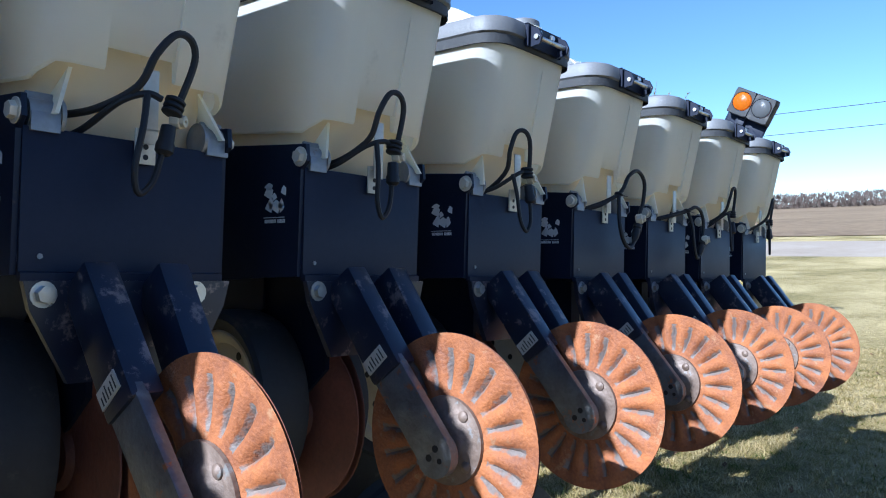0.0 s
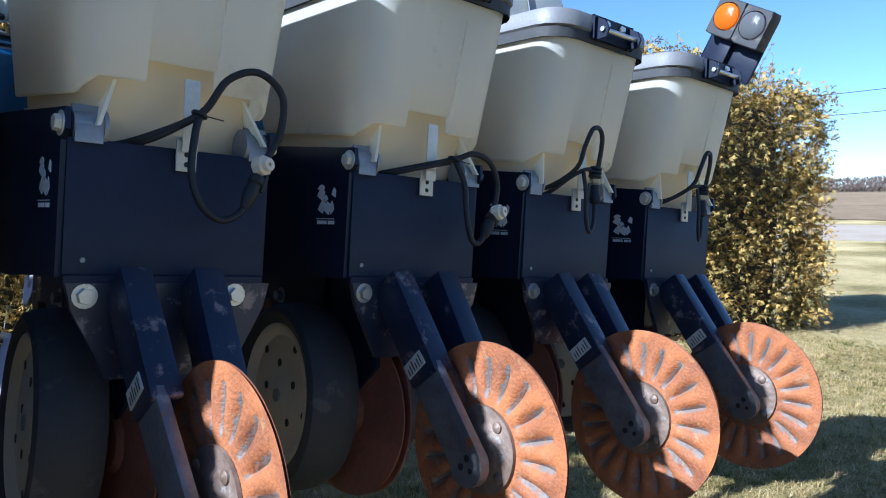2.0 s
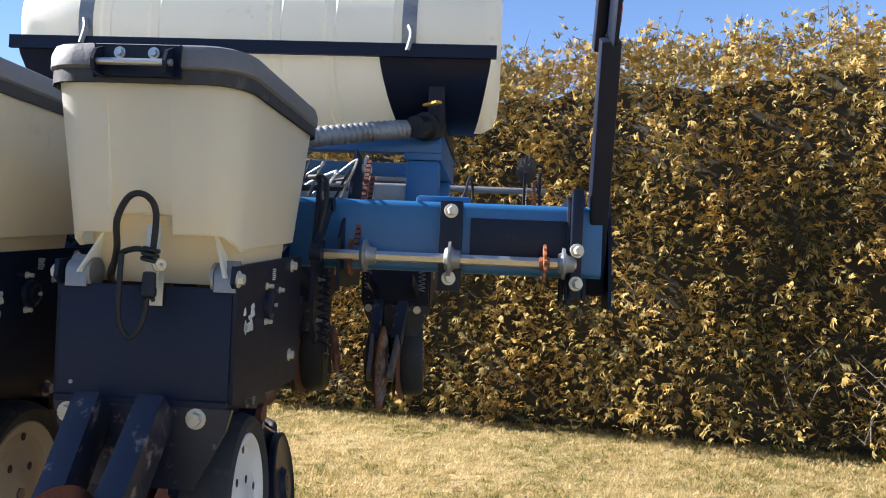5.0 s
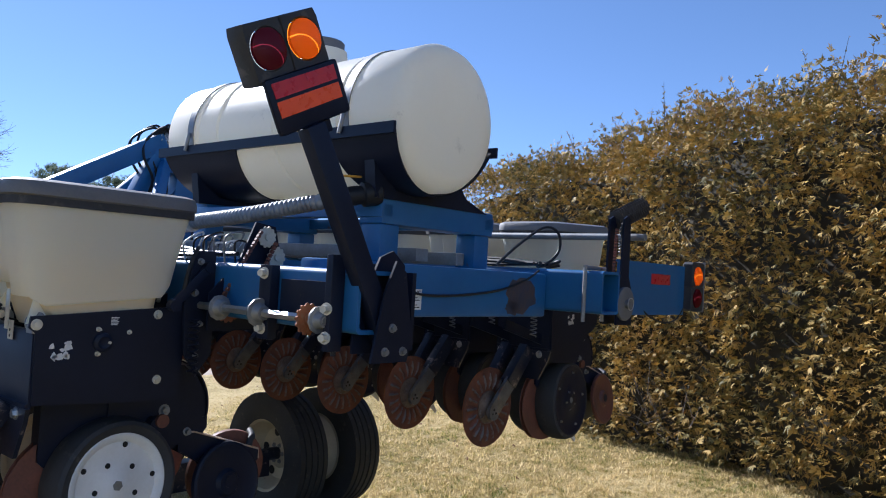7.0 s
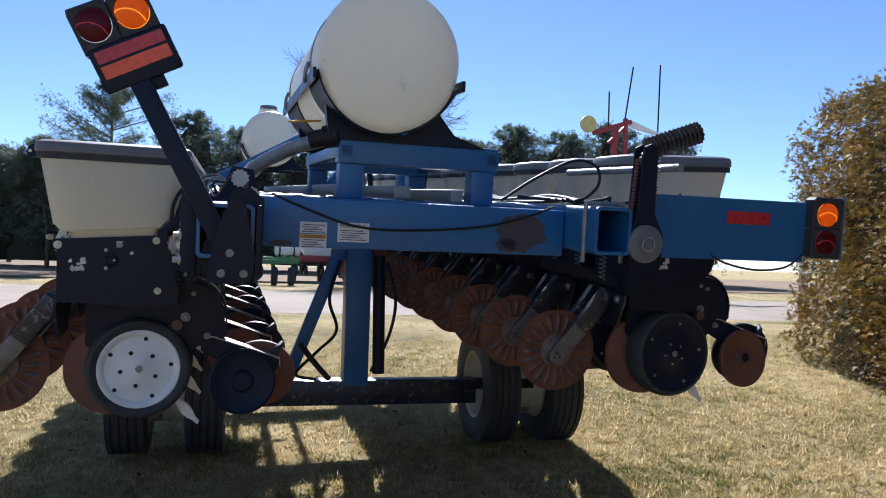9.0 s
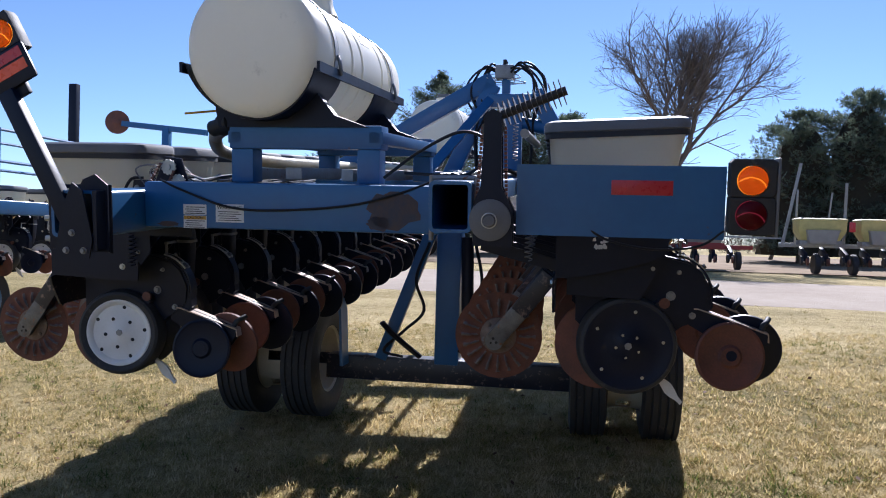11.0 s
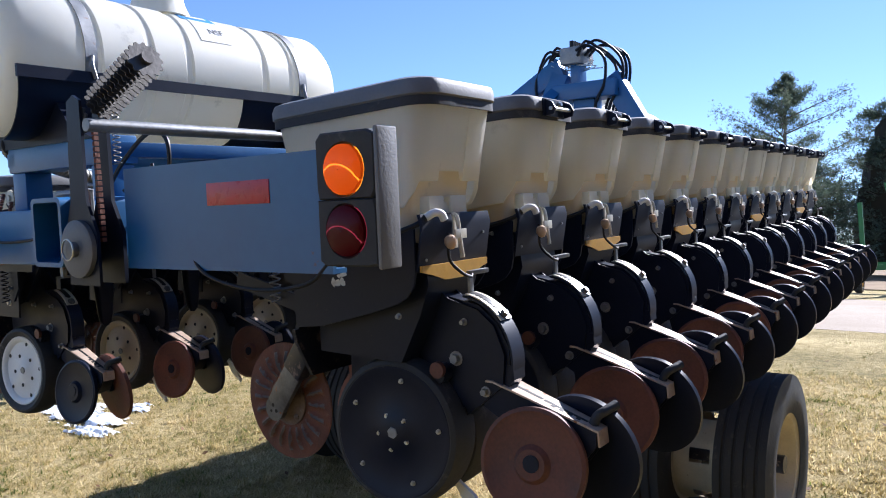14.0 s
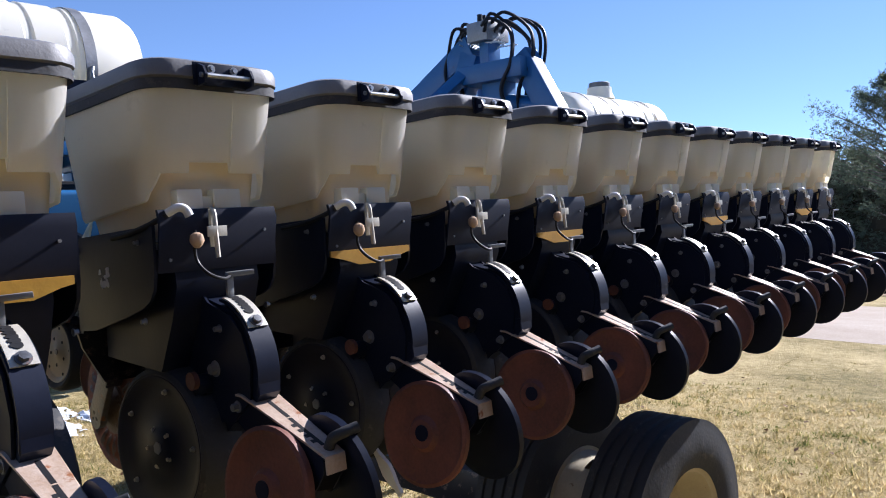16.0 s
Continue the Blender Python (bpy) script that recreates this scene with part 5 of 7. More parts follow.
# channels and hoses that lie along the frame
for y, z, w in ((1.10, 1.868, 0.05), (1.32, 1.872, 0.07), (1.55, 1.868, 0.05)):
    part("frame_channel", bar(B(), (0.46, y, z), (-5.9, y, z), w, 0.05, bev=0.004), DULL, chassis)
hr = random.Random(8)


def hose(p0, p1, n, wob, r, mat, name="hydraulic_hose", label=""):
    p0, p1 = Vector(p0), Vector(p1)
    pts = [p0.lerp(p1, k / n) + Vector((hr.uniform(-wob, wob), hr.uniform(-wob, wob), hr.uniform(-wob, wob) * 0.7)) * (0 if k in (0, n) else 1) for k in range(n + 1)]
    return part(name, tube(B(), pts, r, 6), mat, chassis, label)


for k in range(7):
    hose((0.30 - 0.1 * k, 0.60 + 0.03 * k, 1.83), (-5.6, 0.58 + 0.03 * k, 1.84), 16, 0.035, 0.008, (CABLE, DULL, CABLE)[k % 3])
for k in range(5):
    hose((0.55, 1.95 + 0.03 * k, 1.875), (-4.0, 2.0 + 0.03 * k, 1.89), 12, 0.03, 0.008, CABLE)
for k in range(12):
    y = 0.40 + hr.uniform(0, 0.16)
    hose((0.10 - 0.45 * k, y, 1.66), (-0.25 - 0.45 * k, 0.66, 1.86), 4, 0.05, 0.007, (STEEL, CABLE, WHITE)[k % 3])
hose((0.55, 2.0, 1.88), (0.42, 2.36, 1.88), 5, 0.05, 0.008, CABLE)
part("loop_hose", tube(B(), [(0.52, 1.72, 1.86), (0.54, 1.86, 1.96), (0.55, 2.02, 2.04), (0.56, 2.12, 2.02), (0.56, 2.13, 1.94), (0.54, 2.06, 1.88), (0.5, 1.95, 1.875), (0.5, 1.80, 1.88)], 0.0065, 8), CABLE, chassis, "looped black hose")


def ribbed(bm, pts, r):
    """A corrugated hose."""
    pts = [Vector(p) for p in pts]
    fine = []
    ext = [2 * pts[0] - pts[1]] + pts + [2 * pts[-1] - pts[-2]]
    for a, b_, c, d in zip(ext, ext[1:], ext[2:], ext[3:]):
        n = max(6, int((c - b_).length / 0.006))
        for k in range(n):
            t = k / n
            fine.append(0.5 * ((2 * b_) + (c - a) * t + (2 * a - 5 * b_ + 4 * c - d) * t * t + (3 * b_ - a - 3 * c + d) * t ** 3))
    loops, u = [], None
    for i, p in enumerate(fine):
        w = (fine[min(i + 1, len(fine) - 1)] - fine[max(i - 1, 0)]).normalized()
        u = basis(w)[0] if u is None else (u - w * u.dot(w)).normalized()
        v = w.cross(u)
        rr = r * (1.0 if i % 3 else 0.88)
        loops.append([p + (u * math.cos(6.2832 * k / 12) + v * math.sin(6.2832 * k / 12)) * rr for k in range(12)])
    return rings(bm, loops)


part("corrugated_hose", ribbed(B(), [(0.42, 1.00, 2.06), (0.30, 0.90, 2.03), (0.05, 0.80, 1.98), (-0.25, 0.76, 1.95)], 0.030), DULL, chassis, "grey corrugated suction hose")
part("white_pipe", cyl(B(), (-0.25, 0.76, 1.95), (-0.42, 0.755, 1.94), 0.038, seg=16), WHITE, chassis, "white plastic coupling")
part("corrugated_hose", ribbed(B(), [(-0.42, 0.755, 1.94), (-0.9, 0.75, 1.93), (-1.6, 0.75, 1.925)], 0.034), CREAM, chassis, "cream corrugated hose")
part("white_pipe", cyl(B(), (-1.6, 0.75, 1.925), (-5.2, 0.75, 1.925), 0.034, seg=16), CREAM, chassis)
part("tank_valve", lathe(B(), (0.46, 1.03, 2.075), (-0.4, -0.9, -0.2), [(-0.04, 0.03), (-0.03, 0.045), (0.03, 0.045), (0.035, 0.034), (0.09, 0.034), (0.09, 0.001)], seg=18), CABLE, chassis)
part("valve_handle", bar(B(), (0.45, 0.98, 2.13), (0.50, 0.86, 2.115), 0.02, 0.008, bev=0.002), YELLOW, chassis, "yellow valve handle")
# hydraulic tower over the carriage
for p, q, w in (((-2.62, 1.50, 1.84), (-2.62, 1.86, 2.62), 0.12), ((-2.62, 2.56, 1.90), (-2.62, 2.18, 2.56), 0.12), ((-2.62, 2.02, 1.86), (-2.62, 2.02, 2.52), 0.14), ((-2.62, 0.42, 1.84), (-2.62, 1.86, 2.66), 0.12), ((-3.3, 1.4, 1.84), (-2.7, 1.85, 2.5), 0.07), ((-1.9, 1.4, 1.84), (-2.55, 1.85, 2.5), 0.07)):
    part("tower_post", bar(B(), p, q, w, w * 0.8, (1, 0, 0), 0.008), BLUE, chassis)
part("tower_head", box(B(), -2.72, -2.52, 1.82, 2.24, 2.44, 2.54, 0.01), BLUE, chassis)
part("cylinder_barrel", cyl(B(), (-2.62, 1.95, 2.35), (-2.62, 2.32, 2.28), 0.05, seg=18), BLUE, chassis)
part("valve_block", box(B(), -2.72, -2.54, 1.88, 2.02, 2.66, 2.76, 0.006), DULL, chassis, "grey valve block")
for k in range(5):
    part("valve_coil", cyl(B(), (-2.69 + 0.03 * k, 1.95, 2.76), (-2.69 + 0.03 * k, 1.95, 2.80), 0.014, seg=10), CABLE, chassis)
part("valve_mount", box(B(), -2.68, -2.58, 1.93, 1.99, 2.54, 2.66, 0.004), BLUE, chassis)
for k in range(14):
    s = -1 if k % 2 else 1
    x = -2.62 + hr.uniform(-0.10, 0.10)
    w = hr.uniform(0.16, 0.30)
    pts = [(x, 1.95 + s * 0.05, 2.72 + hr.uniform(-0.03, 0.03)), (x + 0.03, 1.95 + s * w * 0.6, 2.76 + hr.uniform(-0.04, 0.03)), (x - 0.02, 1.95 + s * w, 2.66 + hr.uniform(-0.05, 0.04)), (x, 1.95 + s * w * 1.05, 2.52), (x + 0.02, 1.95 + s * w * 0.8, 2.38), (x, 1.95 + s * 0.22, 2.2), (x, 1.95 + s * 0.2, 1.90)]
    part("tower_hose", tube(B(), pts, 0.009, 6), CABLE, chassis)
for k in range(6):
    pts = [(-2.62 + hr.uniform(-0.08, 0.08), 1.95 + hr.uniform(-0.16, 0.16), 2.70 + hr.uniform(-0.08, 0.04)) for _ in range(5)]
    part("tower_wire", tube(B(), pts, 0.004, 5), STICKER, chassis)

for ob in chassis.children:
    if ob.name.split("_")[0] in ("tower", "cylinder", "valve") and ob.name.split(".")[0] != "valve_handle":
        ob.matrix_basis = Matrix.Translation((0.12, -0.015, -0.05))

# carriage: upright in the world
carriage = thing("transport_carriage", on_ground(-2.0, 1.57) @ Matrix.Scale(0.90, 4, (1, 0, 0)) @ Matrix.Scale(0.90, 4, (0, 0, 1)), "blue transport axle with four wheels on the lawn", "carriage")
# blue axle given the dark paint, so its shade lies in the colour
part("axle_beam", box(B(), -0.09, 0.09, -0.92, 0.92, 0.34, 0.54, 0.012), NAVY, carriage)
part("axle_stub", cyl(B(), (0, -1.62, 0.49), (0, 1.62, 0.49), 0.05, seg=16), NAVY, carriage)
part("lift_post", box(B(), -0.10, 0.10, -0.09, 0.09, 0.50, 2.02, 0.012), BLUE, carriage)
part("lift_strut", bar(B(), (0.06, -0.50, 0.52), (0.06, -0.10, 1.70), 0.09, 0.07, (1, 0, 0), 0.006), BLUE, carriage)
part("lift_ram", cyl(B(), (0.12, 0.16, 0.60), (0.12, 0.14, 1.55), 0.045, seg=16), BLACK, carriage)
part("scraper", prism(B(), [(-0.72, 0.50), (-0.70, 0.50), (-0.72, 0.95), (-0.745, 1.03), (-0.755, 1.02), (-0.735, 0.90)], 0.25, 0.42), BLUE, carriage)
part("tow_hook", tube(B(), [(0.10, -0.2, 0.56), (0.30, -0.34, 0.74), (0.40, -0.42, 0.86)], 0.022, 8), BLACK, carriage)
part("carriage_hose", tube(B(), [(0.12, -0.14, 1.5), (0.2, -0.22, 1.2), (0.18, -0.16, 0.95), (0.2, -0.3, 0.78), (0.24, -0.44, 0.62), (0.22, -0.3, 0.57)], 0.012, 8), CABLE, carriage)
part("carriage_hose", tube(B(), [(0.12, 0.20, 1.5), (0.18, 0.26, 1.2), (0.16, 0.22, 0.9), (0.14, 0.1, 0.62)], 0.012, 8), CABLE, carriage)


def road_wheel(y, out):
    """A ribbed tyre on a cream rim; out: the side to which the rim is dished."""
    prof = [(-0.115, 0.28), (-0.128, 0.33), (-0.130, 0.40), (-0.118, 0.455)]
    for k in range(5):
        d = -0.10 + 0.05 * k
        prof += [(d - 0.016, 0.488), (d + 0.016, 0.488)] + ([(d + 0.020, 0.477), (d + 0.030, 0.477)] if k < 4 else [])
    prof += [(0.118, 0.455), (0.130, 0.40), (0.128, 0.33), (0.115, 0.28)]
    tyre = part("road_tyre", lathe(B(), (0, y, 0.488), (0, 1, 0), prof, seg=56, caps=False), RUBBER, carriage, "black ribbed implement tyre")
    b = lathe(B(), (0, y, 0.488), (0, out, 0), [(-0.11, 0.285), (-0.10, 0.262), (0.06, 0.255), (0.095, 0.268), (0.112, 0.288), (0.100, 0.262), (0.03, 0.240), (-0.02, 0.20), (-0.03, 0.12), (-0.01, 0.09), (-0.01, 0.001)], seg=44)
    rim = part("rim", b, CREAM, carriage, "cream painted rim")
    for k in range(5):
        a = 6.2832 * k / 5 + 0.4
        q = Vector((0.165 * math.cos(a), y + out * -0.0232, 0.488 + 0.165 * math.sin(a)))
        part("rim_hole", cyl(B(), q, q + Vector((0, out * 0.004, 0)), 0.034, seg=16), CABLE, rim)
    for k in range(6):
        a = 6.2832 * k / 6
        part("wheel_nut", hexbolt(B(), (0.07 * math.cos(a), y + out * -0.010, 0.488 + 0.07 * math.sin(a)), (0, out, 0), 0.012, 0.012), DULL, rim)


def rim_drum(y0, y1):
    """A cream spacer drum with open hand holes between two wheels."""
    bm, seg = B(), 60
    rows = [(y0, 0.262), (y0 + (y1 - y0) * 0.30, 0.250), (y0 + (y1 - y0) * 0.70, 0.250), (y1, 0.262)]
    grid = [[bm.verts.new((rr * math.cos(6.2832 * k / seg), y, 0.488 + rr * math.sin(6.2832 * k / seg))) for k in range(seg)] for y, rr in rows]
    for i in range(3):
        for k in range(seg):
            if i == 1 and k % 10 in (0, 1, 2):
                continue
            bm.faces.new((grid[i][k], grid[i][(k + 1) % seg], grid[i + 1][(k + 1) % seg], grid[i + 1][k]))
    part("rim_drum", bm, CREAM, carriage, "cream spacer drum with hand holes")


rim_drum(-1.40, -1.15)
rim_drum(1.15, 1.40)
for y, out in ((-1.52, -1), (-1.03, 1), (1.03, -1), (1.52, 1)):
    road_wheel(y, out)

# ---------------------------------------------------------------- tanks


def liquid_tank(x0, x1, y, z, r, label, marked):
    """A lying plastic tank with moulded ribs, straps and a filler neck, in its black cradle."""
    t = thing("liquid_tank", TILT, label, "tank", "liquid tanks")
    L = x1 - x0
    prof = [(0.0, 0.001), (0.0, r * 0.55), (0.006, r * 0.80), (0.022, r * 0.93), (0.055, r)]
    for d in (0.20, 0.30, 0.55, 0.66, 0.80):
        prof += [(d * L - 0.02, r), (d * L - 0.012, r * 0.975), (d * L + 0.012, r * 0.975), (d * L + 0.02, r)]
    prof += [(L - 0.055, r), (L - 0.022, r * 0.93), (L - 0.006, r * 0.80), (L, r * 0.55), (L, 0.001)]
    part("tank_shell", lathe(B(), (x0, y, z), (1, 0, 0), prof, seg=64, caps=False), TANK, t, "off-white translucent plastic shell")
    xm = (x0 + x1) / 2 + 0.02
    part("filler_neck", lathe(B(), (xm, y, z + r * 0.93), (0, 0, 1), [(0, 0.13), (0.03, 0.115), (0.06, 0.105), (0.10, 0.10), (0.10, 0.001)], seg=28), TANK, t)
    part("filler_cap", lathe(B(), (xm, y, z + r * 0.93 + 0.10), (0, 0, 1), [(0, 0.088), (0.035, 0.088), (0.042, 0.08), (0.042, 0.001)], seg=24), LID, t, "dark screw cap")
    for f in (0.16, 0.82):
        x = x0 + L * f
        b = B()
        rings(b, [[(x + dx, y + (r + h) * math.cos(a), z + (r + h) * math.sin(a)) for dx, h in ((-0.022, 0.002), (0.022, 0.002), (0.022, 0.006), (-0.022, 0.006))] for a in [radians(-20 + 220 * k / 28) for k in range(29)]])
        strap = part("tank_strap", b, DULL, t, "dark steel strap")
        for s in (-1, 1):
            a = radians(90 - s * 100)
            q = Vector((x, y + s * (r + 0.008), z - 0.055))
            part("strap_hook", tube(B(), [q + Vector((0, 0, 0.05)), q + Vector((0.01, s * 0.012, 0.02)), q + Vector((0, s * 0.016, -0.03))], 0.008, 8), DULL, strap)
    for a0, a1 in ((0.015, 0.24), (0.62, 0.985)):
        b = B()
        xa, xb = x0 + L * a0, x0 + L * a1
        if x0 + L * 0.5 > -3:
            xa, xb = x1 - L * a1, x1 - L * a0
        loops = []
        for k in range(25):
            a = radians(180 + 18 + (180 - 36) * k / 24) if k else radians(194)
            cut = 0.06 * abs(k - 12) / 12
            loops.append([(xx, y + rr * math.cos(a), z + rr * math.sin(a)) for xx, rr in ((xa + 0.06 - cut, r + 0.004), (xb - 0.06 + cut, r + 0.004), (xb - 0.06 + cut, r + 0.010), (xa + 0.06 - cut, r + 0.010))])
        rings(b, loops)
        part("cradle_saddle", b, BLACK, t, "black steel saddle")
    for s in (-1, 1):
        part("cradle_rail", bar(B(), (x0 + 0.01, y + s * (r + 0.012), z - r * 0.30), (x1 - 0.01, y + s * (r + 0.012), z - r * 0.30), 0.012, 0.04), BLACK, t)
    for x in (x0 + L * 0.12, x0 + L * 0.86):
        b = B()
        prism(b, [(y - 0.20, 2.062), (y + 0.44, 2.062), (y + 0.30, 2.11), (y + r * 0.82, z - r * 0.60), (y + 0.10, z - r * 1.0), (y - 0.10, z - r * 1.0), (y - r * 0.82, z - r * 0.60)], x, x + 0.05)
        part("cradle_foot", b, BLACK, t)
    if marked:
        for a, w, h, mat, xx in ((64, 0.17, 0.075, SKYBLUE, -0.08), (64, 0.10, 0.030, STICKER, -0.085), (42, 0.15, 0.13, STICKER, -0.10)):
            loops = []
            for k in range(6):
                aa = radians(a) + (k / 5 - 0.5) * h / r
                lift = 0.0016 if h < 0.05 else 0
                loops.append([(xm + xx + dx, y + rr * math.cos(aa), z + rr * math.sin(aa)) for dx, rr in ((-w / 2, r + 0.001 + lift), (w / 2, r + 0.001 + lift), (w / 2, r + 0.0025 + lift), (-w / 2, r + 0.0025 + lift))])
            part("tank_sticker", rings(B(), loops), mat, t)
        aa = radians(40)
        m = Matrix.Translation((xm - 0.120, y + (r + 0.003) * math.cos(aa), z + (r + 0.003) * math.sin(aa))) @ Matrix(((-1, 0, 0, 0), (0, -math.sin(aa), math.cos(aa), 0), (0, math.cos(aa), math.sin(aa), 0), (0, 0, 0, 1)))
        words("NSF", 0.045, m, INK, t)
    return t


SKYBLUE = surface("bright_blue_sticker", (0.05, 0.28, 0.62), rough=0.45, scale=30, bump=0.02)
liquid_tank(-0.83, 0.700, 1.220, 2.366, 0.270, "off-white plastic liquid tank strapped in a black cradle", True)
liquid_tank(-5.80, -4.30, 1.06, 2.363, 0.270, "off-white plastic liquid tank at the far end of the planter", False)

# ---------------------------------------------------------------- lamps
def lamp_cell(bm, y0, y1, z0, z1, cy, cz, r, depth, n=32):
    """A box with a round hole through it along x."""
    def edge(a):
        c, s_ = math.cos(a), math.sin(a)
        f = min(((y1 - cy) if c > 0 else (cy - y0)) / max(1e-6, abs(c)), ((z1 - cz) if s_ > 0 else (cz - z0)) / max(1e-6, abs(s_)))
        return cy + c * f, cz + s_ * f
    ang = [2 * math.pi * (k + 0.5) / n for k in range(n)]
    outer = [edge(a) for a in ang]
    inner = [(cy + r * math.cos(a), cz + r * math.sin(a)) for a in ang]
    def shrink(pts, d):
        return [(cy + (y - cy) * (1 - d), cz + (z - cz) * (1 - d)) for y, z in pts]
    loops = [(-depth * 0.8, inner), (-depth, shrink(inner, -0.06)), (-depth, shrink(outer, 0.05)), (-depth * 0.85, outer), (depth * 0.85, outer), (depth, shrink(outer, 0.05)), (depth, shrink(inner, -0.06)), (depth * 0.8, inner), (-depth * 0.8, inner)]
    return rings(bm, [[(x, y, z) for y, z in pts] for x, pts in loops], caps=False)


def lamp_lens(parent, s, y, z, x, mat, label):
    part(label.replace(" ", "_"), lathe(B(), (s * (x - 0.004), y, z), (s, 0, 0), [(0, 0.0485), (0.008, 0.048), (0.014, 0.040), (0.018, 0.02), (0.019, 0.001)], seg=32, caps=False), mat, parent, label)


lamp = thing("warning_lamp", TILT @ Matrix.Translation((0.908, 0.297, 2.346)) @ Matrix.Rotation(radians(27), 4, "X") @ Matrix.Scale(1.05, 4), "black twin warning lamp with amber lens and striped plate", "lamp", "warning lamps")
part("housing", lamp_cell(B(), 0.0, 0.116, -0.070, 0.072, 0.057, 0.006, 0.050, 0.032), RUBBER, lamp, "scuffed black housing")
part("housing", lamp_cell(B(), -0.116, 0.0, -0.070, 0.072, -0.057, 0.006, 0.050, 0.032), RUBBER, lamp, "scuffed black housing")
part("plate", box(B(), 0.032, 0.044, -0.108, 0.126, -0.192, -0.058, 0.010), BLACK, lamp)
part("red_stripe", box(B(), 0.0444, 0.046, -0.092, 0.110, -0.106, -0.070), REDTAPE, lamp, "dark red reflective tape")
part("orange_stripe", box(B(), 0.0444, 0.046, -0.092, 0.110, -0.152, -0.114), ORANGETAPE, lamp, "orange reflective tape")
part("stem", box(B(), 0.008, 0.031, 0.010, 0.062, -0.225, -0.060, 0.004), BLACK, lamp)
for s, y, mat, name in ((1, 0.057, AMBER, "amber lens"), (1, -0.057, REDLENS, "dark red lens"), (-1, 0.057, AMBER, "amber lens"), (-1, -0.057, CLEAR, "grey lens")):
    lamp_lens(lamp, s, y, 0.006, 0.032, mat, name)
lamp2 = thing("warning_lamp", TILT @ Matrix.Translation((0.835, 3.069, 1.818)), "black upright tail lamp with amber lens above red", "lamp", "warning lamps")
part("housing", lamp_cell(B(), -0.076, 0.074, 0.0, 0.128, -0.004, 0.056, 0.050, 0.027), RUBBER, lamp2, "scuffed black housing")
part("housing", lamp_cell(B(), -0.076, 0.074, -0.128, 0.0, -0.004, -0.060, 0.050, 0.027), RUBBER, lamp2, "scuffed black housing")
part("hood", box(B(), -0.030, 0.029, 0.0742, 0.084, -0.132, 0.132, 0.004), LID, lamp2, "speckled grey back plate")
for z, mat, name in ((0.056, AMBER, "amber lens"), (-0.060, REDLENS, "dark red lens")):
    for s in (1, -1):
        lamp_lens(lamp2, s, -0.004, z, 0.027, mat, name)

# ---------------------------------------------------------------- hedge
HEDGE_A, HEDGE_B = Vector((7.75, 2.96, 0)), Vector((-4.9, 7.87, 0))
HEDGE_L = (HEDGE_B - HEDGE_A).length
hu = (HEDGE_B - HEDGE_A).normalized()
hn = Vector((hu.y, -hu.x, 0))
if hn.y > 0:
    hn = -hn
HEDGE_W, HEDGE_H = 1.7, 3.95


def hedge_bulge(u, z):
    return 0.22 * noise.noise((u * 0.55, z * 0.6, 1.0)) + 0.10 * noise.noise((u * 1.9, z * 1.9, 4.0))


def hedge_top(u):
    return np.interp(u, [0.0, 1.6, 6.3, 11.0, 15.0], [2.85, 3.20, 3.45, 3.60, 3.65]) + 0.16 * noise.noise((u * 0.5, 3.0, 0)) + 0.10 * noise.noise((u * 2.2, 7.0, 0))


def sprays(centres, outs, sizes, rnd, leaflets=5, spread=1.1, droop=0.25, slim=0.14, rise=(0.1, 1.0), jitter=0.45):
    """Flat fans of narrow scale leaves; arrays of centres, outward ways and sizes."""
    n = len(centres)
    up = np.tile(np.array([0, 0, 1.0]), (n, 1))
    w = outs + up * rnd.uniform(*rise, (n, 1)) + rnd.normal(0, jitter, (n, 3))
    w /= np.linalg.norm(w, axis=1, keepdims=True)
    side = np.cross(w, up + rnd.normal(0, 0.6, (n, 3)))
    side /= np.linalg.norm(side, axis=1, keepdims=True) + 1e-9
    nrm = np.cross(side, w)
    V = []
    for k in range(leaflets):
        a = (k / (leaflets - 1) - 0.5) * 2 * spread + rnd.normal(0, 0.15, (n, 1))
        d = w * np.cos(a) + side * np.sin(a)
        ln = sizes[:, None] * (1.0 - 0.35 * np.abs(a) / spread) * rnd.uniform(0.6, 1.2, (n, 1))
        c = centres + w * sizes[:, None] * 0.10 * k / leaflets
        wd = sizes[:, None] * slim
        p = np.cross(nrm, d)
        tip = c + d * ln - up * ln * droop * rnd.uniform(0, 1, (n, 1))
        mid = c + d * ln * 0.55
        V.append(np.stack([c, mid + p * wd, tip, mid - p * wd], axis=1))
    Vall = np.stack(V, axis=1).reshape(n * leaflets * 4, 3)
    return Vall, np.arange(n * leaflets * 4).reshape(-1, 4)


def weld_fans(V, idx, leaflets):
    """Leaflets of one spray share their first corner, so that the spray is one island."""
    idx = idx.copy()
    q = idx.reshape(-1, leaflets, 4)
    q[:, :, 0] = q[:, :1, 0]
    return q.reshape(-1, 4)


def leaf_mesh(name, V, idx, mat):
    me = bpy.data.meshes.new(name)
    me.vertices.add(len(V))
    me.vertices.foreach_set("co", V.astype(np.float32).ravel())
    k = idx.shape[1]
    me.loops.add(idx.size)
    me.loops.foreach_set("vertex_index", idx.astype(np.int32).ravel())
    me.polygons.add(len(idx))
    me.polygons.foreach_set("loop_start", np.arange(0, idx.size, k, dtype=np.int32))
    me.update(calc_edges=True)
    me.validate()
    me.materials.append(mat)
    return me


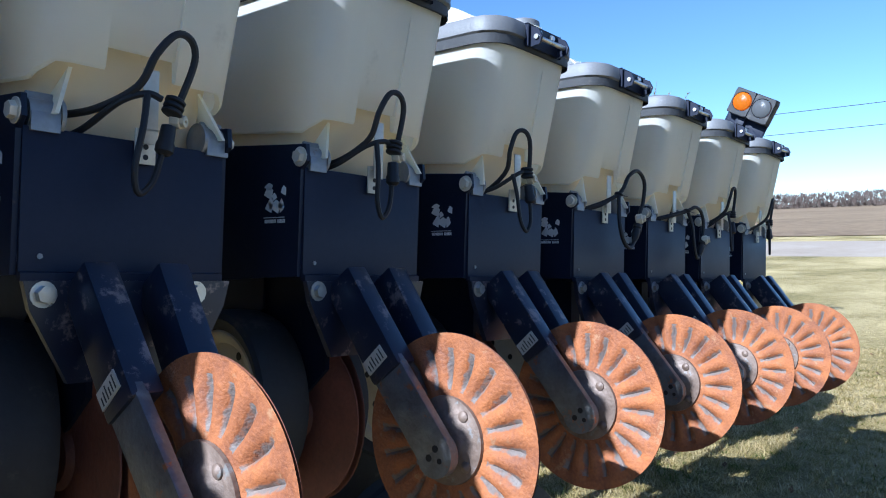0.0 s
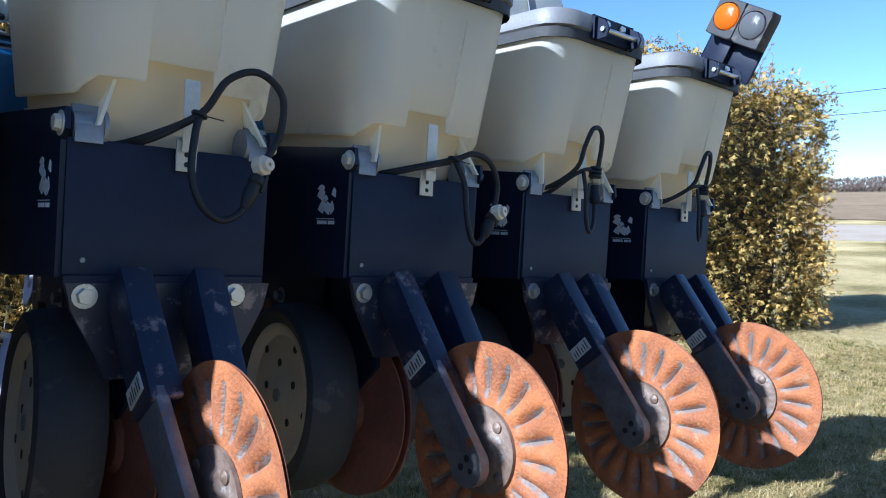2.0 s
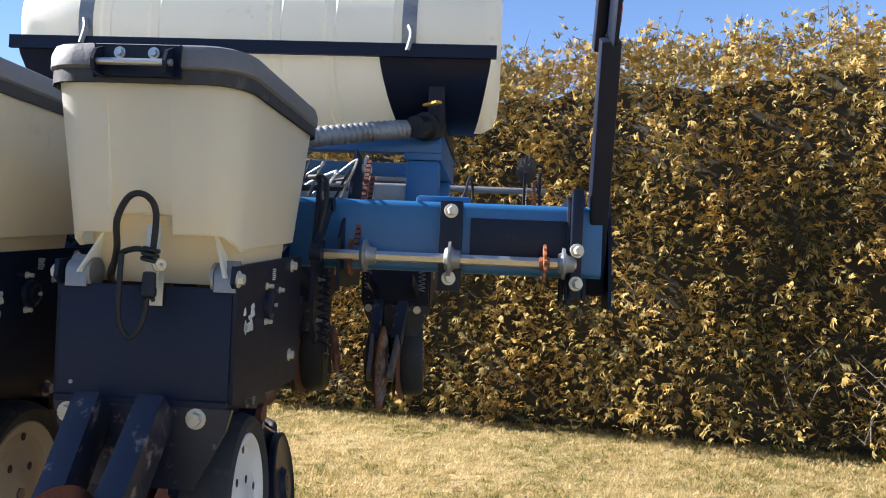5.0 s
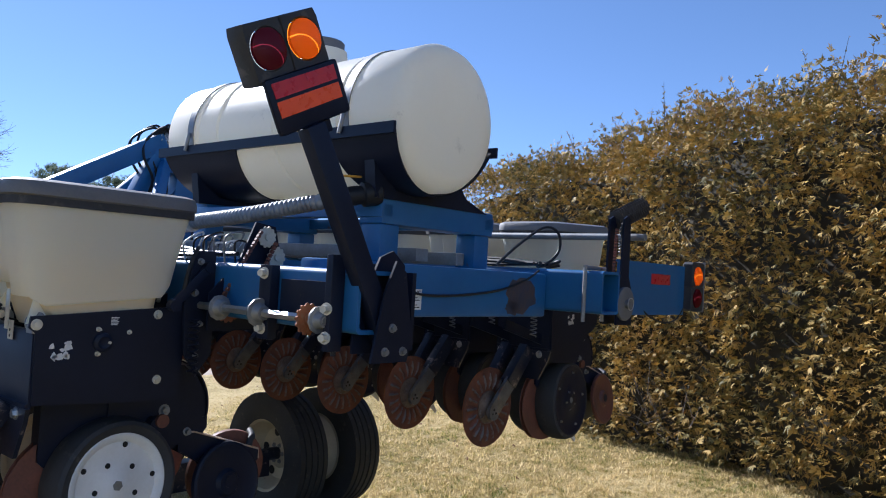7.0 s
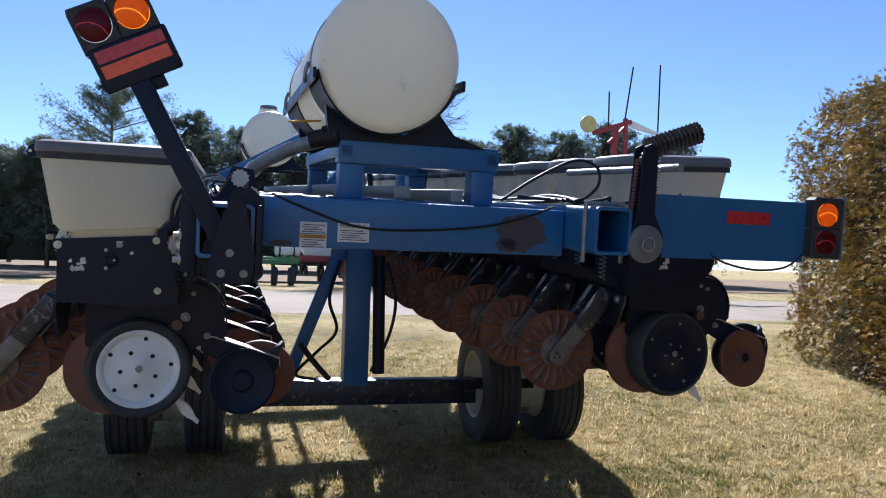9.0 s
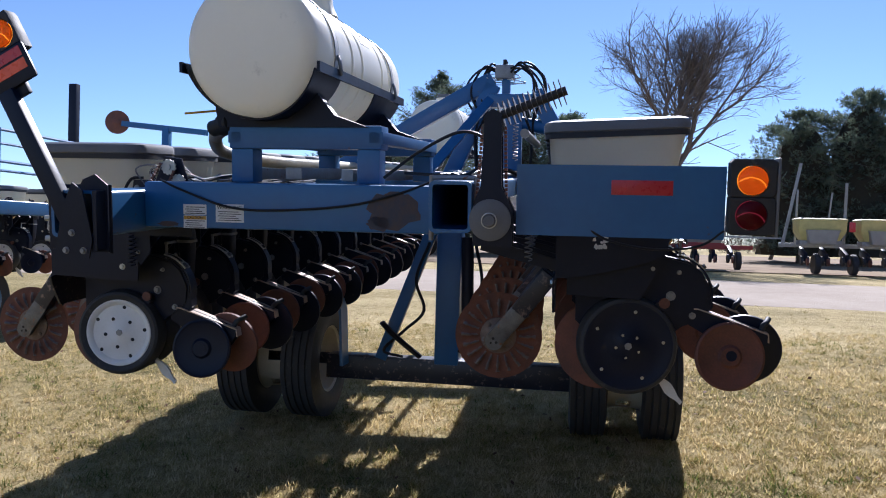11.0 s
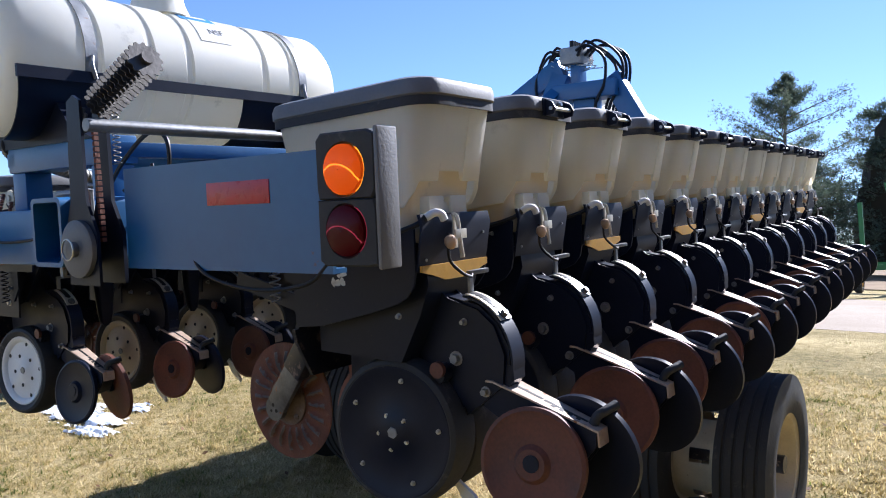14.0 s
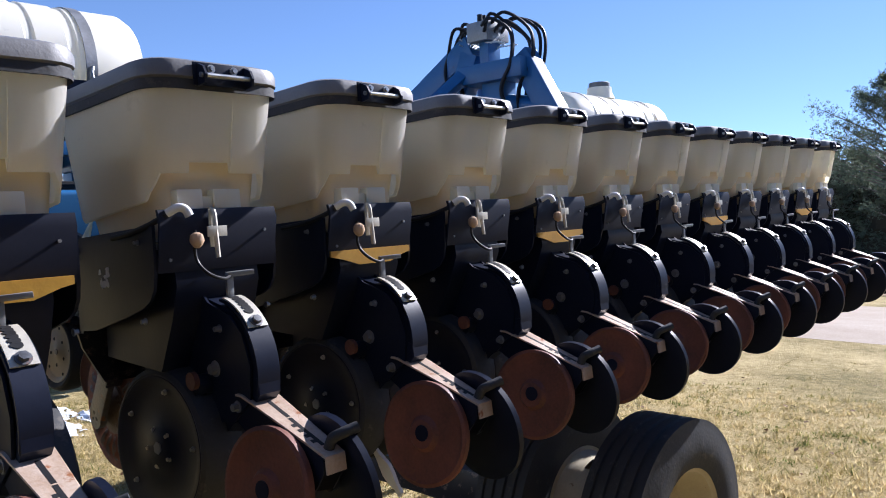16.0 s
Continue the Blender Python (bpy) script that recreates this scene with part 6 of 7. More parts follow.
def make_hedge():
    h = thing("cedar_hedge", Matrix(), "tall clipped cedar hedge, golden brown and olive in winter", "hedge")
    r = np.random.default_rng(21)
    # solid core, coloured dark to paint the shade deep between the sprays
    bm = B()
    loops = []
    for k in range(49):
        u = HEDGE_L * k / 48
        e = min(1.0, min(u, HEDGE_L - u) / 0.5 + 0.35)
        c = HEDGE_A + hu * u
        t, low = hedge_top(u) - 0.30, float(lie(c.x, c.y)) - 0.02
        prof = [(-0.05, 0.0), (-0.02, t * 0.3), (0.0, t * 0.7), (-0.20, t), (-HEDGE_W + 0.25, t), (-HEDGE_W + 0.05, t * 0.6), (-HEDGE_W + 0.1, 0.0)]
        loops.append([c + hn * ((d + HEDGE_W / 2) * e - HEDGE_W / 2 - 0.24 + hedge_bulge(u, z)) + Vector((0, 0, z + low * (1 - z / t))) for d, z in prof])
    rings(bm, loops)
    part("hedge_core", bm, SHADECORE, h)
    # sprays over the front, top, back and both ends
    C, O = [], []

    def add(n, face):
        for _ in range(n):
            if face in ("front", "back"):
                u = r.uniform(-0.15, HEDGE_L + 0.15)
                t = hedge_top(u)
                z = t * (r.uniform(0.02, 1.0) ** 0.95)
                d = hedge_bulge(u, z) + r.normal(0, 0.10) - 0.06 - (0.25 * max(0, z / t - 0.9) / 0.1) - 0.14 * max(0, 0.25 - z) / 0.25
                o = hn
                if face == "back":
                    d, o = -HEDGE_W - d * 0.7, -hn
            elif face == "top":
                u = r.uniform(0, HEDGE_L)
                d = -r.uniform(0.05, HEDGE_W)
                z = hedge_top(u) + r.normal(0, 0.07) - 0.05
                o = Vector((0, 0, 1.3))
            else:
                s = 0 if face == "end_a" else 1
                z = hedge_top(0) * r.uniform(0.02, 1.0)
                d = -r.uniform(0.0, HEDGE_W)
                u = (-0.12 + hedge_bulge(d * 3, z) if s == 0 else HEDGE_L + 0.12 + hedge_bulge(d * 3, z)) + r.normal(0, 0.07)
                o = hu * (1 if s else -1)
            p = HEDGE_A + hu * u + hn * d
            C.append((p.x, p.y, z + float(lie(p.x, p.y)) * (1 - min(1, z / hedge_top(u)))))
            O.append(tuple(o))
    add(6300, "front")
    add(2300, "top")
    add(500, "back")
    add(1900, "end_a")
    add(800, "end_b")
    # each bough tip carries a cluster of small hanging sprays
    C, O = np.array(C), np.array(O)
    own = r.normal(0, 0.5, C.shape)
    each = 8
    C, O, own = np.repeat(C, each, axis=0), np.repeat(O, each, axis=0), np.repeat(own, each, axis=0)
    C = C + r.normal(0, 1, C.shape) * np.array([0.050, 0.050, 0.062]) + own * 0.03
    sizes = r.uniform(0.040, 0.092, len(C))
    V, idx = sprays(C, O * 0.8 + own * 0.6, sizes, r, 5, 0.95, 0.35, 0.085, (-0.5, 0.7), 0.4)
    ob = new("foliage", leaf_mesh("foliage", V, weld_fans(V, idx, 5), CEDAR))
    ob.parent = h
    tagged(ob, "flat scaly cedar sprays", kind="stuff")
    # leaders that stand over the clipped top
    bm = B()
    TC, TO = [], []
    for k in range(320):
        u, d = r.uniform(0.1, HEDGE_L - 0.1), -r.uniform(0.0, HEDGE_W)
        p = HEDGE_A + hu * u + hn * d
        z = hedge_top(u) - 0.15
        ln = 0.18 + 0.32 * r.uniform(0, 1) ** 2
        lean = Vector((r.normal(0, 0.12), r.normal(0, 0.12), ln))
        cyl(bm, p + Vector((0, 0, z)), p + Vector((0, 0, z)) + lean, 0.004, 0.0015, seg=4)
        for q in range(14):
            f = r.uniform(0.2, 1.0)
            c = p + Vector((0, 0, z)) + lean * f
            TC.append(tuple(c))
            a = r.uniform(0, 6.28)
            TO.append((math.cos(a) * 0.8, math.sin(a) * 0.8, 0.6))
    twig = part("leader_growth", bm, BARK, h)
    tagged(twig, "thin bare leaders", kind="stuff")
    V, idx = sprays(np.array(TC), np.array(TO), r.uniform(0.025, 0.055, len(TC)), r, 3, 0.5, 0.0, 0.08)
    ob = new("leader_foliage", leaf_mesh("leader_foliage", V, weld_fans(V, idx, 3), CEDAR))
    ob.parent = h
    tagged(ob, kind="stuff")
    # stems and dead twigs at the foot
    for k in range(26):
        u = 0.4 + (HEDGE_L - 0.8) * k / 25 + r.normal(0, 0.1)
        p = HEDGE_A + hu * u + hn * r.uniform(-1.0, -0.6)
        p.z = float(lie(p.x, p.y)) - 0.05
        part("stem", cyl(B(), p, p + Vector((r.normal(0, 0.05), r.normal(0, 0.05), 1.2)), 0.05, 0.035, seg=8), BARK, h)
    bm = B()
    for k in range(120):
        u = r.choice([4.3, 9.2, 11.8]) + r.normal(0, 0.35)
        p = HEDGE_A + hu * u + hn * r.uniform(-0.05, 0.16) 
        p.z = float(lie(p.x, p.y)) + r.uniform(0.05, 0.6)
        q = p + Vector((r.normal(0, 0.2), r.normal(0, 0.2), r.uniform(0.05, 0.45)))
        cyl(bm, p, q, 0.004, 0.0015, seg=3)
    ob = part("dead_brush", bm, BARK, h)
    tagged(ob, "dry grey twigs", kind="stuff")
    return h


# near-black brown that stands in for shade inside hedge and conifers
SHADECORE = surface("hedge_inside", (0.045, 0.036, 0.018), (0.020, 0.016, 0.009), rough=0.95, scale=5, fine=30, bump=0.5)
make_hedge()


# ---------------------------------------------------------------- grass, leaves, snow
def make_grass():
    r = np.random.default_rng(3)
    n = 430000
    tufts = n // 9
    tx = np.concatenate([r.uniform(-7, 7.5, tufts // 2), r.normal(0.5, 3.2, tufts - tufts // 2)])
    ty = np.concatenate([r.uniform(-4, 9, tufts // 2), r.normal(3.0, 3.2, tufts - tufts // 2)])
    n = tufts * 9
    x = np.repeat(tx, 9) + r.normal(0, 0.024, n)
    y = np.repeat(ty, 9) + r.normal(0, 0.024, n)
    a = r.uniform(0, 6.283, n)
    ln = r.uniform(0.022, 0.060, n) * np.repeat(r.uniform(0.6, 1.3, tufts), 9)
    lean = r.uniform(0.4, 2.4, n)
    w = r.uniform(0.0025, 0.0055, n)
    base = np.stack([x, y, lie(x, y) + 0.004], 1)
    d = np.stack([np.cos(a) * lean, np.sin(a) * lean, np.ones(n)], 1)
    d /= np.linalg.norm(d, axis=1, keepdims=True)
    s = np.stack([-np.sin(a), np.cos(a), np.zeros(n)], 1)
    V = np.stack([base - s * w[:, None], base + s * w[:, None], base + d * ln[:, None]], 1).reshape(-1, 3)
    ob = new("grass", leaf_mesh("grass", V, np.arange(3 * n).reshape(-1, 3), BLADE))
    tagged(ob, "short dry lawn grass with green blades", "grass", kind="stuff")
    m = 900
    lx, ly = r.uniform(-8, 8, m), r.uniform(-4, 9, m)
    c = np.stack([lx, ly, lie(lx, ly) + r.uniform(0.012, 0.03, m)], 1)
    a = r.uniform(0, 6.283, m)
    s = r.uniform(0.012, 0.032, m)[:, None]
    e1 = np.stack([np.cos(a), np.sin(a), r.normal(0, 0.3, m)], 1) * s
    e2 = np.stack([-np.sin(a), np.cos(a), r.normal(0, 0.3, m)], 1) * s * 0.6
    V = np.stack([c - e1, c + e2, c + e1, c - e2], 1).reshape(-1, 3)
    ob = new("fallen_leaves", leaf_mesh("fallen_leaves", V, np.arange(4 * m).reshape(-1, 4), LEAF))
    tagged(ob, "small brown leaves lying on the lawn", "leaves", kind="stuff")


make_grass()


def snow_patch(x, y, sx, sy, seed):
    """A thin ragged crust, broken where grass stands through."""
    bm = B()
    n = 26
    grid = {}

    def depth(i, j):
        u, v = 2 * i / n - 1, 2 * j / n - 1
        e = 1 - (u * u + v * v) + 0.9 * noise.noise((u * 2.2, v * 2.2, seed)) + 0.5 * noise.noise((u * 6, v * 6, seed + 5))
        return e

    def vert(i, j):
        if (i, j) not in grid:
            u, v = 2 * i / n - 1, 2 * j / n - 1
            grid[i, j] = bm.verts.new((x + sx * u + 0.02 * noise.noise((i, j, seed)), y + sy * v, float(lie(x + sx * u, y + sy * v)) + 0.006 + 0.034 * min(1, max(0, depth(i, j))) + 0.008 * noise.noise((i * 0.7, j * 0.7, seed))))
        return grid[i, j]
    for i in range(n):
        for j in range(n):
            if depth(i, j) > 0.12 and depth(i + 1, j + 1) > 0.05:
                bm.faces.new((vert(i, j), vert(i + 1, j), vert(i + 1, j + 1), vert(i, j + 1)))
    return solid("snow_patch", bm, SNOW, "thin melting snow patch on the grass", "snow", "snow patches")


for k, (x, y, sx, sy) in enumerate(((-1.75, -2.75, 0.26, 0.55), (-1.95, -3.5, 0.30, 0.6), (-2.25, -2.9, 0.16, 0.36), (-1.5, -2.25, 0.14, 0.3))):
    snow_patch(x, y, sx, sy, k * 3.1)


# ---------------------------------------------------------------- trees
def bare_tree(x, y, height, seed, spread=0.55, name="bare_tree"):
    r = random.Random(seed)
    t = thing(name, on_ground(x, y), "leafless grey tree with fine spreading twigs", "tree", "bare trees")
    trunk, limbs, twigs = B(), B(), B()

    def turned(d, tilt):
        a = r.uniform(0, 6.283)
        u, v = basis(d)
        return (d * math.cos(tilt) + (u * math.cos(a) + v * math.sin(a)) * math.sin(tilt) + Vector((0, 0, 0.07))).normalized()

    def grow(p, d, ln, rad, depth):
        q = p + d * ln
        mid = p.lerp(q, 0.5) + Vector((r.gauss(0, 0.06), r.gauss(0, 0.06), 0)) * ln
        bm, seg = (trunk, 9) if depth == 0 else ((limbs, 6) if depth < 4 else (twigs, 3))
        if depth < 5:
            cyl(bm, p, mid, rad, rad * 0.85, seg, caps=False)
            cyl(bm, mid, q, rad * 0.85, rad * 0.70, seg, caps=False)
        else:
            cyl(bm, p, q, rad, rad * 0.7, seg, caps=False)
        if depth >= 8:
            return
        # a leader, forks, and side shoots on the way
        grow(q, turned(d, r.uniform(0.10, 0.38)), ln * r.uniform(0.70, 0.84), max(0.0065, rad * 0.66), depth + 1)
        for _ in range(3 if depth == 0 else 2 if depth < 6 else 1):
            grow(q, turned(d, r.uniform(0.35, spread + 0.07 * depth)), ln * r.uniform(0.62, 0.80), max(0.0065, rad * 0.54), depth + 1)
        if depth > 0:
            grow(mid, turned(d, r.uniform(0.5, spread + 0.45)), ln * r.uniform(0.5, 0.7), max(0.0065, rad * 0.40), max(depth + 2, 5))
    # limbs fork into ever finer twigs
    grow(Vector((0, 0, 0)), Vector((0.02, 0.03, 1)).normalized(), height * 0.155, height * 0.0165, 0)
    part("trunk", trunk, BARK, t)
    tagged(part("limb_frame", limbs, BARK, t), kind="stuff")
    tagged(part("twig_crown", twigs, BARK, t), kind="stuff")
    return t


def evergreen(x, y, height, width, seed, shape="cone", n=11000, name="evergreen_tree"):
    r = np.random.default_rng(seed)
    t = thing(name, on_ground(x, y), "dark green conifer with ragged boughs", "tree", "evergreen trees")
    part("trunk", cyl(B(), (0, 0, 0), (0, 0, height * 0.95), height * 0.018, 0.03, seg=8), BARK, t)
    limbs = B()
    C, O, S = [], [], []
    boughs = 150 if shape == "cone" else 70
    for k in range(boughs):
        f = (k + r.uniform(0, 1)) / boughs
        z = height * (0.06 + 0.92 * f) if shape == "cone" else height * (0.30 + 0.68 * f)
        if shape == "cone":
            ln = width * 0.5 * (1 - f ** 2.4) ** 0.62 * r.uniform(0.70, 1.12) + 0.25
        else:
            ln = width * 0.5 * math.sin(math.pi * min(1, 0.22 + 0.80 * f)) * r.uniform(0.45, 1.15) + 0.2
        a = r.uniform(0, 6.283)
        d = np.array([math.cos(a), math.sin(a), 0.18 if shape == "cone" else 0.38])
        cyl(limbs, (0, 0, z), tuple(np.array([0, 0, z]) + d * ln), 0.05, 0.012, seg=4, caps=False)
        for q in range(n // boughs):
            s = r.uniform(0.25, 1.0) ** 0.7
            c = np.array([0, 0, z]) + d * ln * s + r.normal(0, 0.10 + 0.10 * ln * (1 - 0.4 * s) * 0.5, 3)
            C.append(c)
            O.append(d * 0.8 + r.normal(0, 0.4, 3))
            S.append(r.uniform(0.20, 0.46) if shape == "cone" else r.uniform(0.10, 0.26))
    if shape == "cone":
        # added dark filler body, its colour painting the shade within the crown
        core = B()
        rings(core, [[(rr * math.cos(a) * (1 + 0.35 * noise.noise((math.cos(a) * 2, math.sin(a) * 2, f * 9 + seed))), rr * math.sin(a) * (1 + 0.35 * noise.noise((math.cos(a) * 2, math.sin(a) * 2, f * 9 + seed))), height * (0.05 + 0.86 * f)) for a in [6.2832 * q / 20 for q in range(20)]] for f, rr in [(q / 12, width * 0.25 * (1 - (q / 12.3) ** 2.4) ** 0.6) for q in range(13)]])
        tagged(part("inner_crown", core, SHADECORE, t), kind="stuff")
    V, idx = sprays(np.array(C), np.array(O), np.array(S), r, 4, 0.8, 0.1, 0.06)
    tagged(part("limb_frame", limbs, BARK, t), kind="stuff")
    ob = new("crown", leaf_mesh("crown", V, weld_fans(V, idx, 4), PINE))
    ob.parent = t
    tagged(ob, kind="stuff")
    return t


bare_tree(-40.0, 6.7, 24.0, 12, 0.56)
bare_tree(-60.0, 17.0, 10.0, 8, 0.6)
bare_tree(-62.0, -16.0, 11.0, 9, 0.6)
evergreen(-43.5, -6.3, 11.3, 8.5, 31, "pine", 17000)
evergreen(-54.0, -2.4, 11.2, 8.0, 34)
evergreen(-57.0, 1.4, 10.8, 9.0, 32)
evergreen(-56.0, 5.6, 9.8, 9.0, 33)
for k, (x, y, h) in enumerate(((-52, 17.0, 10.2), (-51, 20.4, 11.4), (-50, 24.0, 11.0), (-49, 27.6, 11.8), (-48, 31.5, 11.0))):
    evergreen(x, y, h, 9.5, 40 + k)
for k, (x, y, h) in enumerate(((-50, -7.5, 7.6), (-51, -11, 8.2), (-52, -15, 7.6))):
    evergreen(x, y, h, 8.5, 60 + k)


def far_woods(name, pts, base, height, n, seed, label, slim=0.05):
    """A distant belt of bare trees: upright fans of twigs."""
    r = np.random.default_rng(seed)
    (x0, y0), (x1, y1) = pts
    f = r.uniform(0, 1, n)
    c = np.stack([x0 + (x1 - x0) * f + r.normal(0, 6, n), y0 + (y1 - y0) * f, np.zeros(n)], 1)
    c[:, 2] = base + height * r.uniform(0.0, 1.0, n) ** 1.7 * 0.70
    out = np.tile(np.array([0, 0, 1.2]), (n, 1))
    V, idx = sprays(c, out, height * r.uniform(0.14, 0.36, n), r, 5, 0.5, 0.0, slim)
    ob = new(name, leaf_mesh(name, V, weld_fans(V, idx, 5), FARWOOD))
    return tagged(ob, label, "woods", kind="stuff")


far_woods("far_woods", ((440, -250), (470, 520)), 2.4, 10.0, 26000, 71, "distant belt of bare brown trees beyond the field")
far_woods("far_brush", ((-110, -70), (-105, 70)), 0.4, 6.5, 8000, 72, "distant bare brush behind the yard", 0.018)

# power line over the far road
line = thing("power_line", Matrix(), "two thin power lines on wooden poles beside the road", "power line")
for z in (8.5, 7.15):
    part("wire", tube(B(), [(50, -160, z), (50, -100, z - 0.5), (50, -40, z), (50, 20, z - 0.5), (50, 80, z)], 0.02, 5), CABLE, line)
for y in (-160, -40, 80):
    part("pole", cyl(B(), (50, y, 0), (50, y, 9.0), 0.16, 0.11, seg=10), BARK, line)


# ---------------------------------------------------------------- machines standing round about
YLID = surface("pale_yellow_lid", (0.62, 0.55, 0.22), rough=0.5, scale=4, bump=0.05)
GREYBOX = surface("grey_box_plastic", (0.34, 0.33, 0.31), (0.22, 0.21, 0.20), rough=0.55, scale=3, bump=0.05)


def yard_wheel(p, x, y, z, r, w, rim_mat, axle=(0, 1, 0)):
    """A tyre with its dished rim on the outer end of its axle."""
    tyre = part("wheel", lathe(B(), (x, y, z), axle, [(-w, r * 0.5), (-w, r * 0.9), (-w * 0.6, r), (w * 0.6, r), (w, r * 0.9), (w, r * 0.5), (w * 0.5, r * 0.45), (w * 0.5, 0.001)], seg=26), RUBBER, p)
    part("wheel_rim", lathe(B(), (x, y, z), axle, [(w * 0.5, r * 0.47), (w * 0.9, r * 0.49), (w * 0.7, r * 0.3), (w * 0.8, 0.001)], seg=20), rim_mat, tyre)


def row_gear(p, y, z):
    """One row unit of a parked planter: shank, pair of gauge wheels, press wheel."""
    part("row_shank", bar(B(), (-0.4, y, z + 0.15), (0.45, y, z - 0.15), 0.14, 0.34, bev=0.02), BLACK, p)
    for s in (-1, 1):
        part("gauge_wheel", lathe(B(), (0.25, y + s * 0.11, z - 0.28), (0, s, 0), [(-0.05, 0.10), (-0.05, 0.2), (0.05, 0.2), (0.05, 0.10), (0.03, 0.001)], seg=18), RUBBER, p)
    part("press_wheel", lathe(B(), (0.72, y, z - 0.32), (0, 1, 0), [(-0.03, 0.001), (-0.03, 0.15), (0.03, 0.15), (0.03, 0.001)], seg=16), DKRUST, p)


def seed_box(p, y0, y1, z0, z1, mat, lid_mat):
    """A long seed box with sloping sides and an overhanging lid."""
    part("seed_box", rings(B(), [round_rect(-0.32, 0.32, y0 + 0.22, y1 - 0.22, z0, 0.06), round_rect(-0.48, 0.50, y0 + 0.03, y1 - 0.03, z0 + 0.45 * (z1 - z0), 0.06), round_rect(-0.52, 0.54, y0 + 0.02, y1 - 0.02, z1, 0.06)]), mat, p)
    part("lid", rings(B(), [round_rect(-0.55, 0.57, y0, y1, z1 + 0.002, 0.07), round_rect(-0.55, 0.57, y0, y1, z1 + 0.05, 0.07), round_rect(-0.45, 0.47, y0 + 0.08, y1 - 0.08, z1 + 0.09, 0.07)]), lid_mat, p)


# yellow planter with two long boxes and raised marker arms
yel = thing("parked_planter", on_ground(-31.0, 13.4), "parked planter with long pale yellow seed boxes", "planter", "parked planters")
part("toolbar", box(B(), -0.75, -0.55, -2.5, 3.6, 1.12, 1.30, 0.01), DULL, yel)
for y0, y1 in ((-2.05, -0.12), (0.35, 2.30)):
    seed_box(yel, y0, y1, 1.42, 2.26, YLID, YLID)
    part("hopper_skirt", rings(B(), [round_rect(0.20, 0.60, y0 + 0.45, y1 - 0.45, 1.30, 0.05), round_rect(0.30, 0.66, y0 + 0.30, y1 - 0.30, 1.86, 0.05)]), GREYBOX, yel)
    part("box_stand", box(B(), -0.30, 0.30, y0 + 0.15, y1 - 0.15, 1.22, 1.418, 0.01), DULL, yel)
for y in (-1.7, -0.9, -0.1, 0.7, 1.5, 2.3, 3.1):
    row_gear(yel, y, 0.85)
for y in (-1.2, 0.25, 2.0):
    yard_wheel(yel, 0.1, y, 0.44, 0.44, 0.12, YLID)
part("safety_sign", box(B(), 0.50, 0.54, -0.08, 0.16, 1.80, 2.20, 0.01), REDTAPE, yel)
part("marker_arm", bar(B(), (-0.6, -2.4, 1.1), (-0.5, -1.75, 4.7), 0.12, 0.12), DULL, yel)
part("marker_arm", bar(B(), (-0.9, -1.8, 1.3), (-0.9, -1.75, 3.6), 0.08, 0.08), DULL, yel)
part("marker_arm", bar(B(), (-0.9, -0.5, 2.0), (-0.9, -0.35, 3.5), 0.06, 0.06), DULL, yel)
part("marker_arm", bar(B(), (-0.7, 0.10, 1.3), (-0.7, 0.15, 3.9), 0.10, 0.10), DULL, yel)
part("fold_rail", bar(B(), (-0.65, -2.4, 1.48), (-0.65, -5.0, 1.50), 0.07, 0.07), DULL, yel)

# red planter with white bulk boxes
red = thing("parked_planter", on_ground(-33.0, 6.2), "parked red planter with large white seed boxes", "planter", "parked planters")
part("toolbar", box(B(), -0.75, -0.343, -2.9, 4.0, 0.93, 1.12, 0.01), REDP, red)
seed_box(red, -2.62, 0.35, 1.22, 1.98, WHITE, RUBBER)
seed_box(red, 0.75, 2.70, 1.22, 1.86, GREYBOX, GREYBOX)
for y0, y1 in ((-2.7, 0.3), (0.8, 2.65)):
    part("box_stand", box(B(), -0.34, 0.34, y0, y1, 0.92, 1.218, 0.02), REDP, red)
for k in range(8):
    row_gear(red, -2.4 + 0.762 * k, 0.80)
for y in (-1.6, -0.4, 1.4, 3.3):
    yard_wheel(red, -0.1, y, 0.42, 0.42, 0.12, WHITE)
part("drive_housing", box(B(), 0.35, 0.95, -1.2, -0.45, 0.55, 1.25, 0.06), REDP, red)
part("drive_housing", box(B(), 0.45, 0.80, -0.95, -0.70, 1.252, 1.36, 0.04), BLACK, red)

# green cultivator with a strapped white tank
grn = thing("parked_cultivator", on_ground(-32.0, 2.2), "green wheeled implement carrying a strapped white tank", "implement")
part("frame_beam", box(B(), -0.2, 0.2, -1.35, 1.3, 0.90, 1.10, 0.01), GREENP, grn)
part("frame_beam", box(B(), 0.7, 0.9, -1.2, 1.3, 0.88, 1.04, 0.01), GREENP, grn)
for y in (-0.9, 0.1, 1.1):
    part("cross_beam", box(B(), 0.2, 0.7, y, y + 0.14, 0.90, 1.03, 0.01), GREENP, grn)
    part("frame_leg", bar(B(), (0.1, y, 0.95), (0.5, y + 0.1, 0.42), 0.12, 0.18), GREENP, grn)
yard_wheel(grn, 1.06, -0.75, 0.46, 0.46, 0.14, YELLOW, (1, 0.25, 0))
yard_wheel(grn, 0.30, 1.05, 0.40, 0.40, 0.11, YELLOW)
tank2 = part("tank", lathe(B(), (0, 0.18, 1.48), (0, 1, 0), [(0, 0.001), (0.02, 0.22), (0.09, 0.34), (1.10, 0.34), (1.17, 0.22), (1.19, 0.001)], seg=36), WHITE, grn, "white plastic tank")
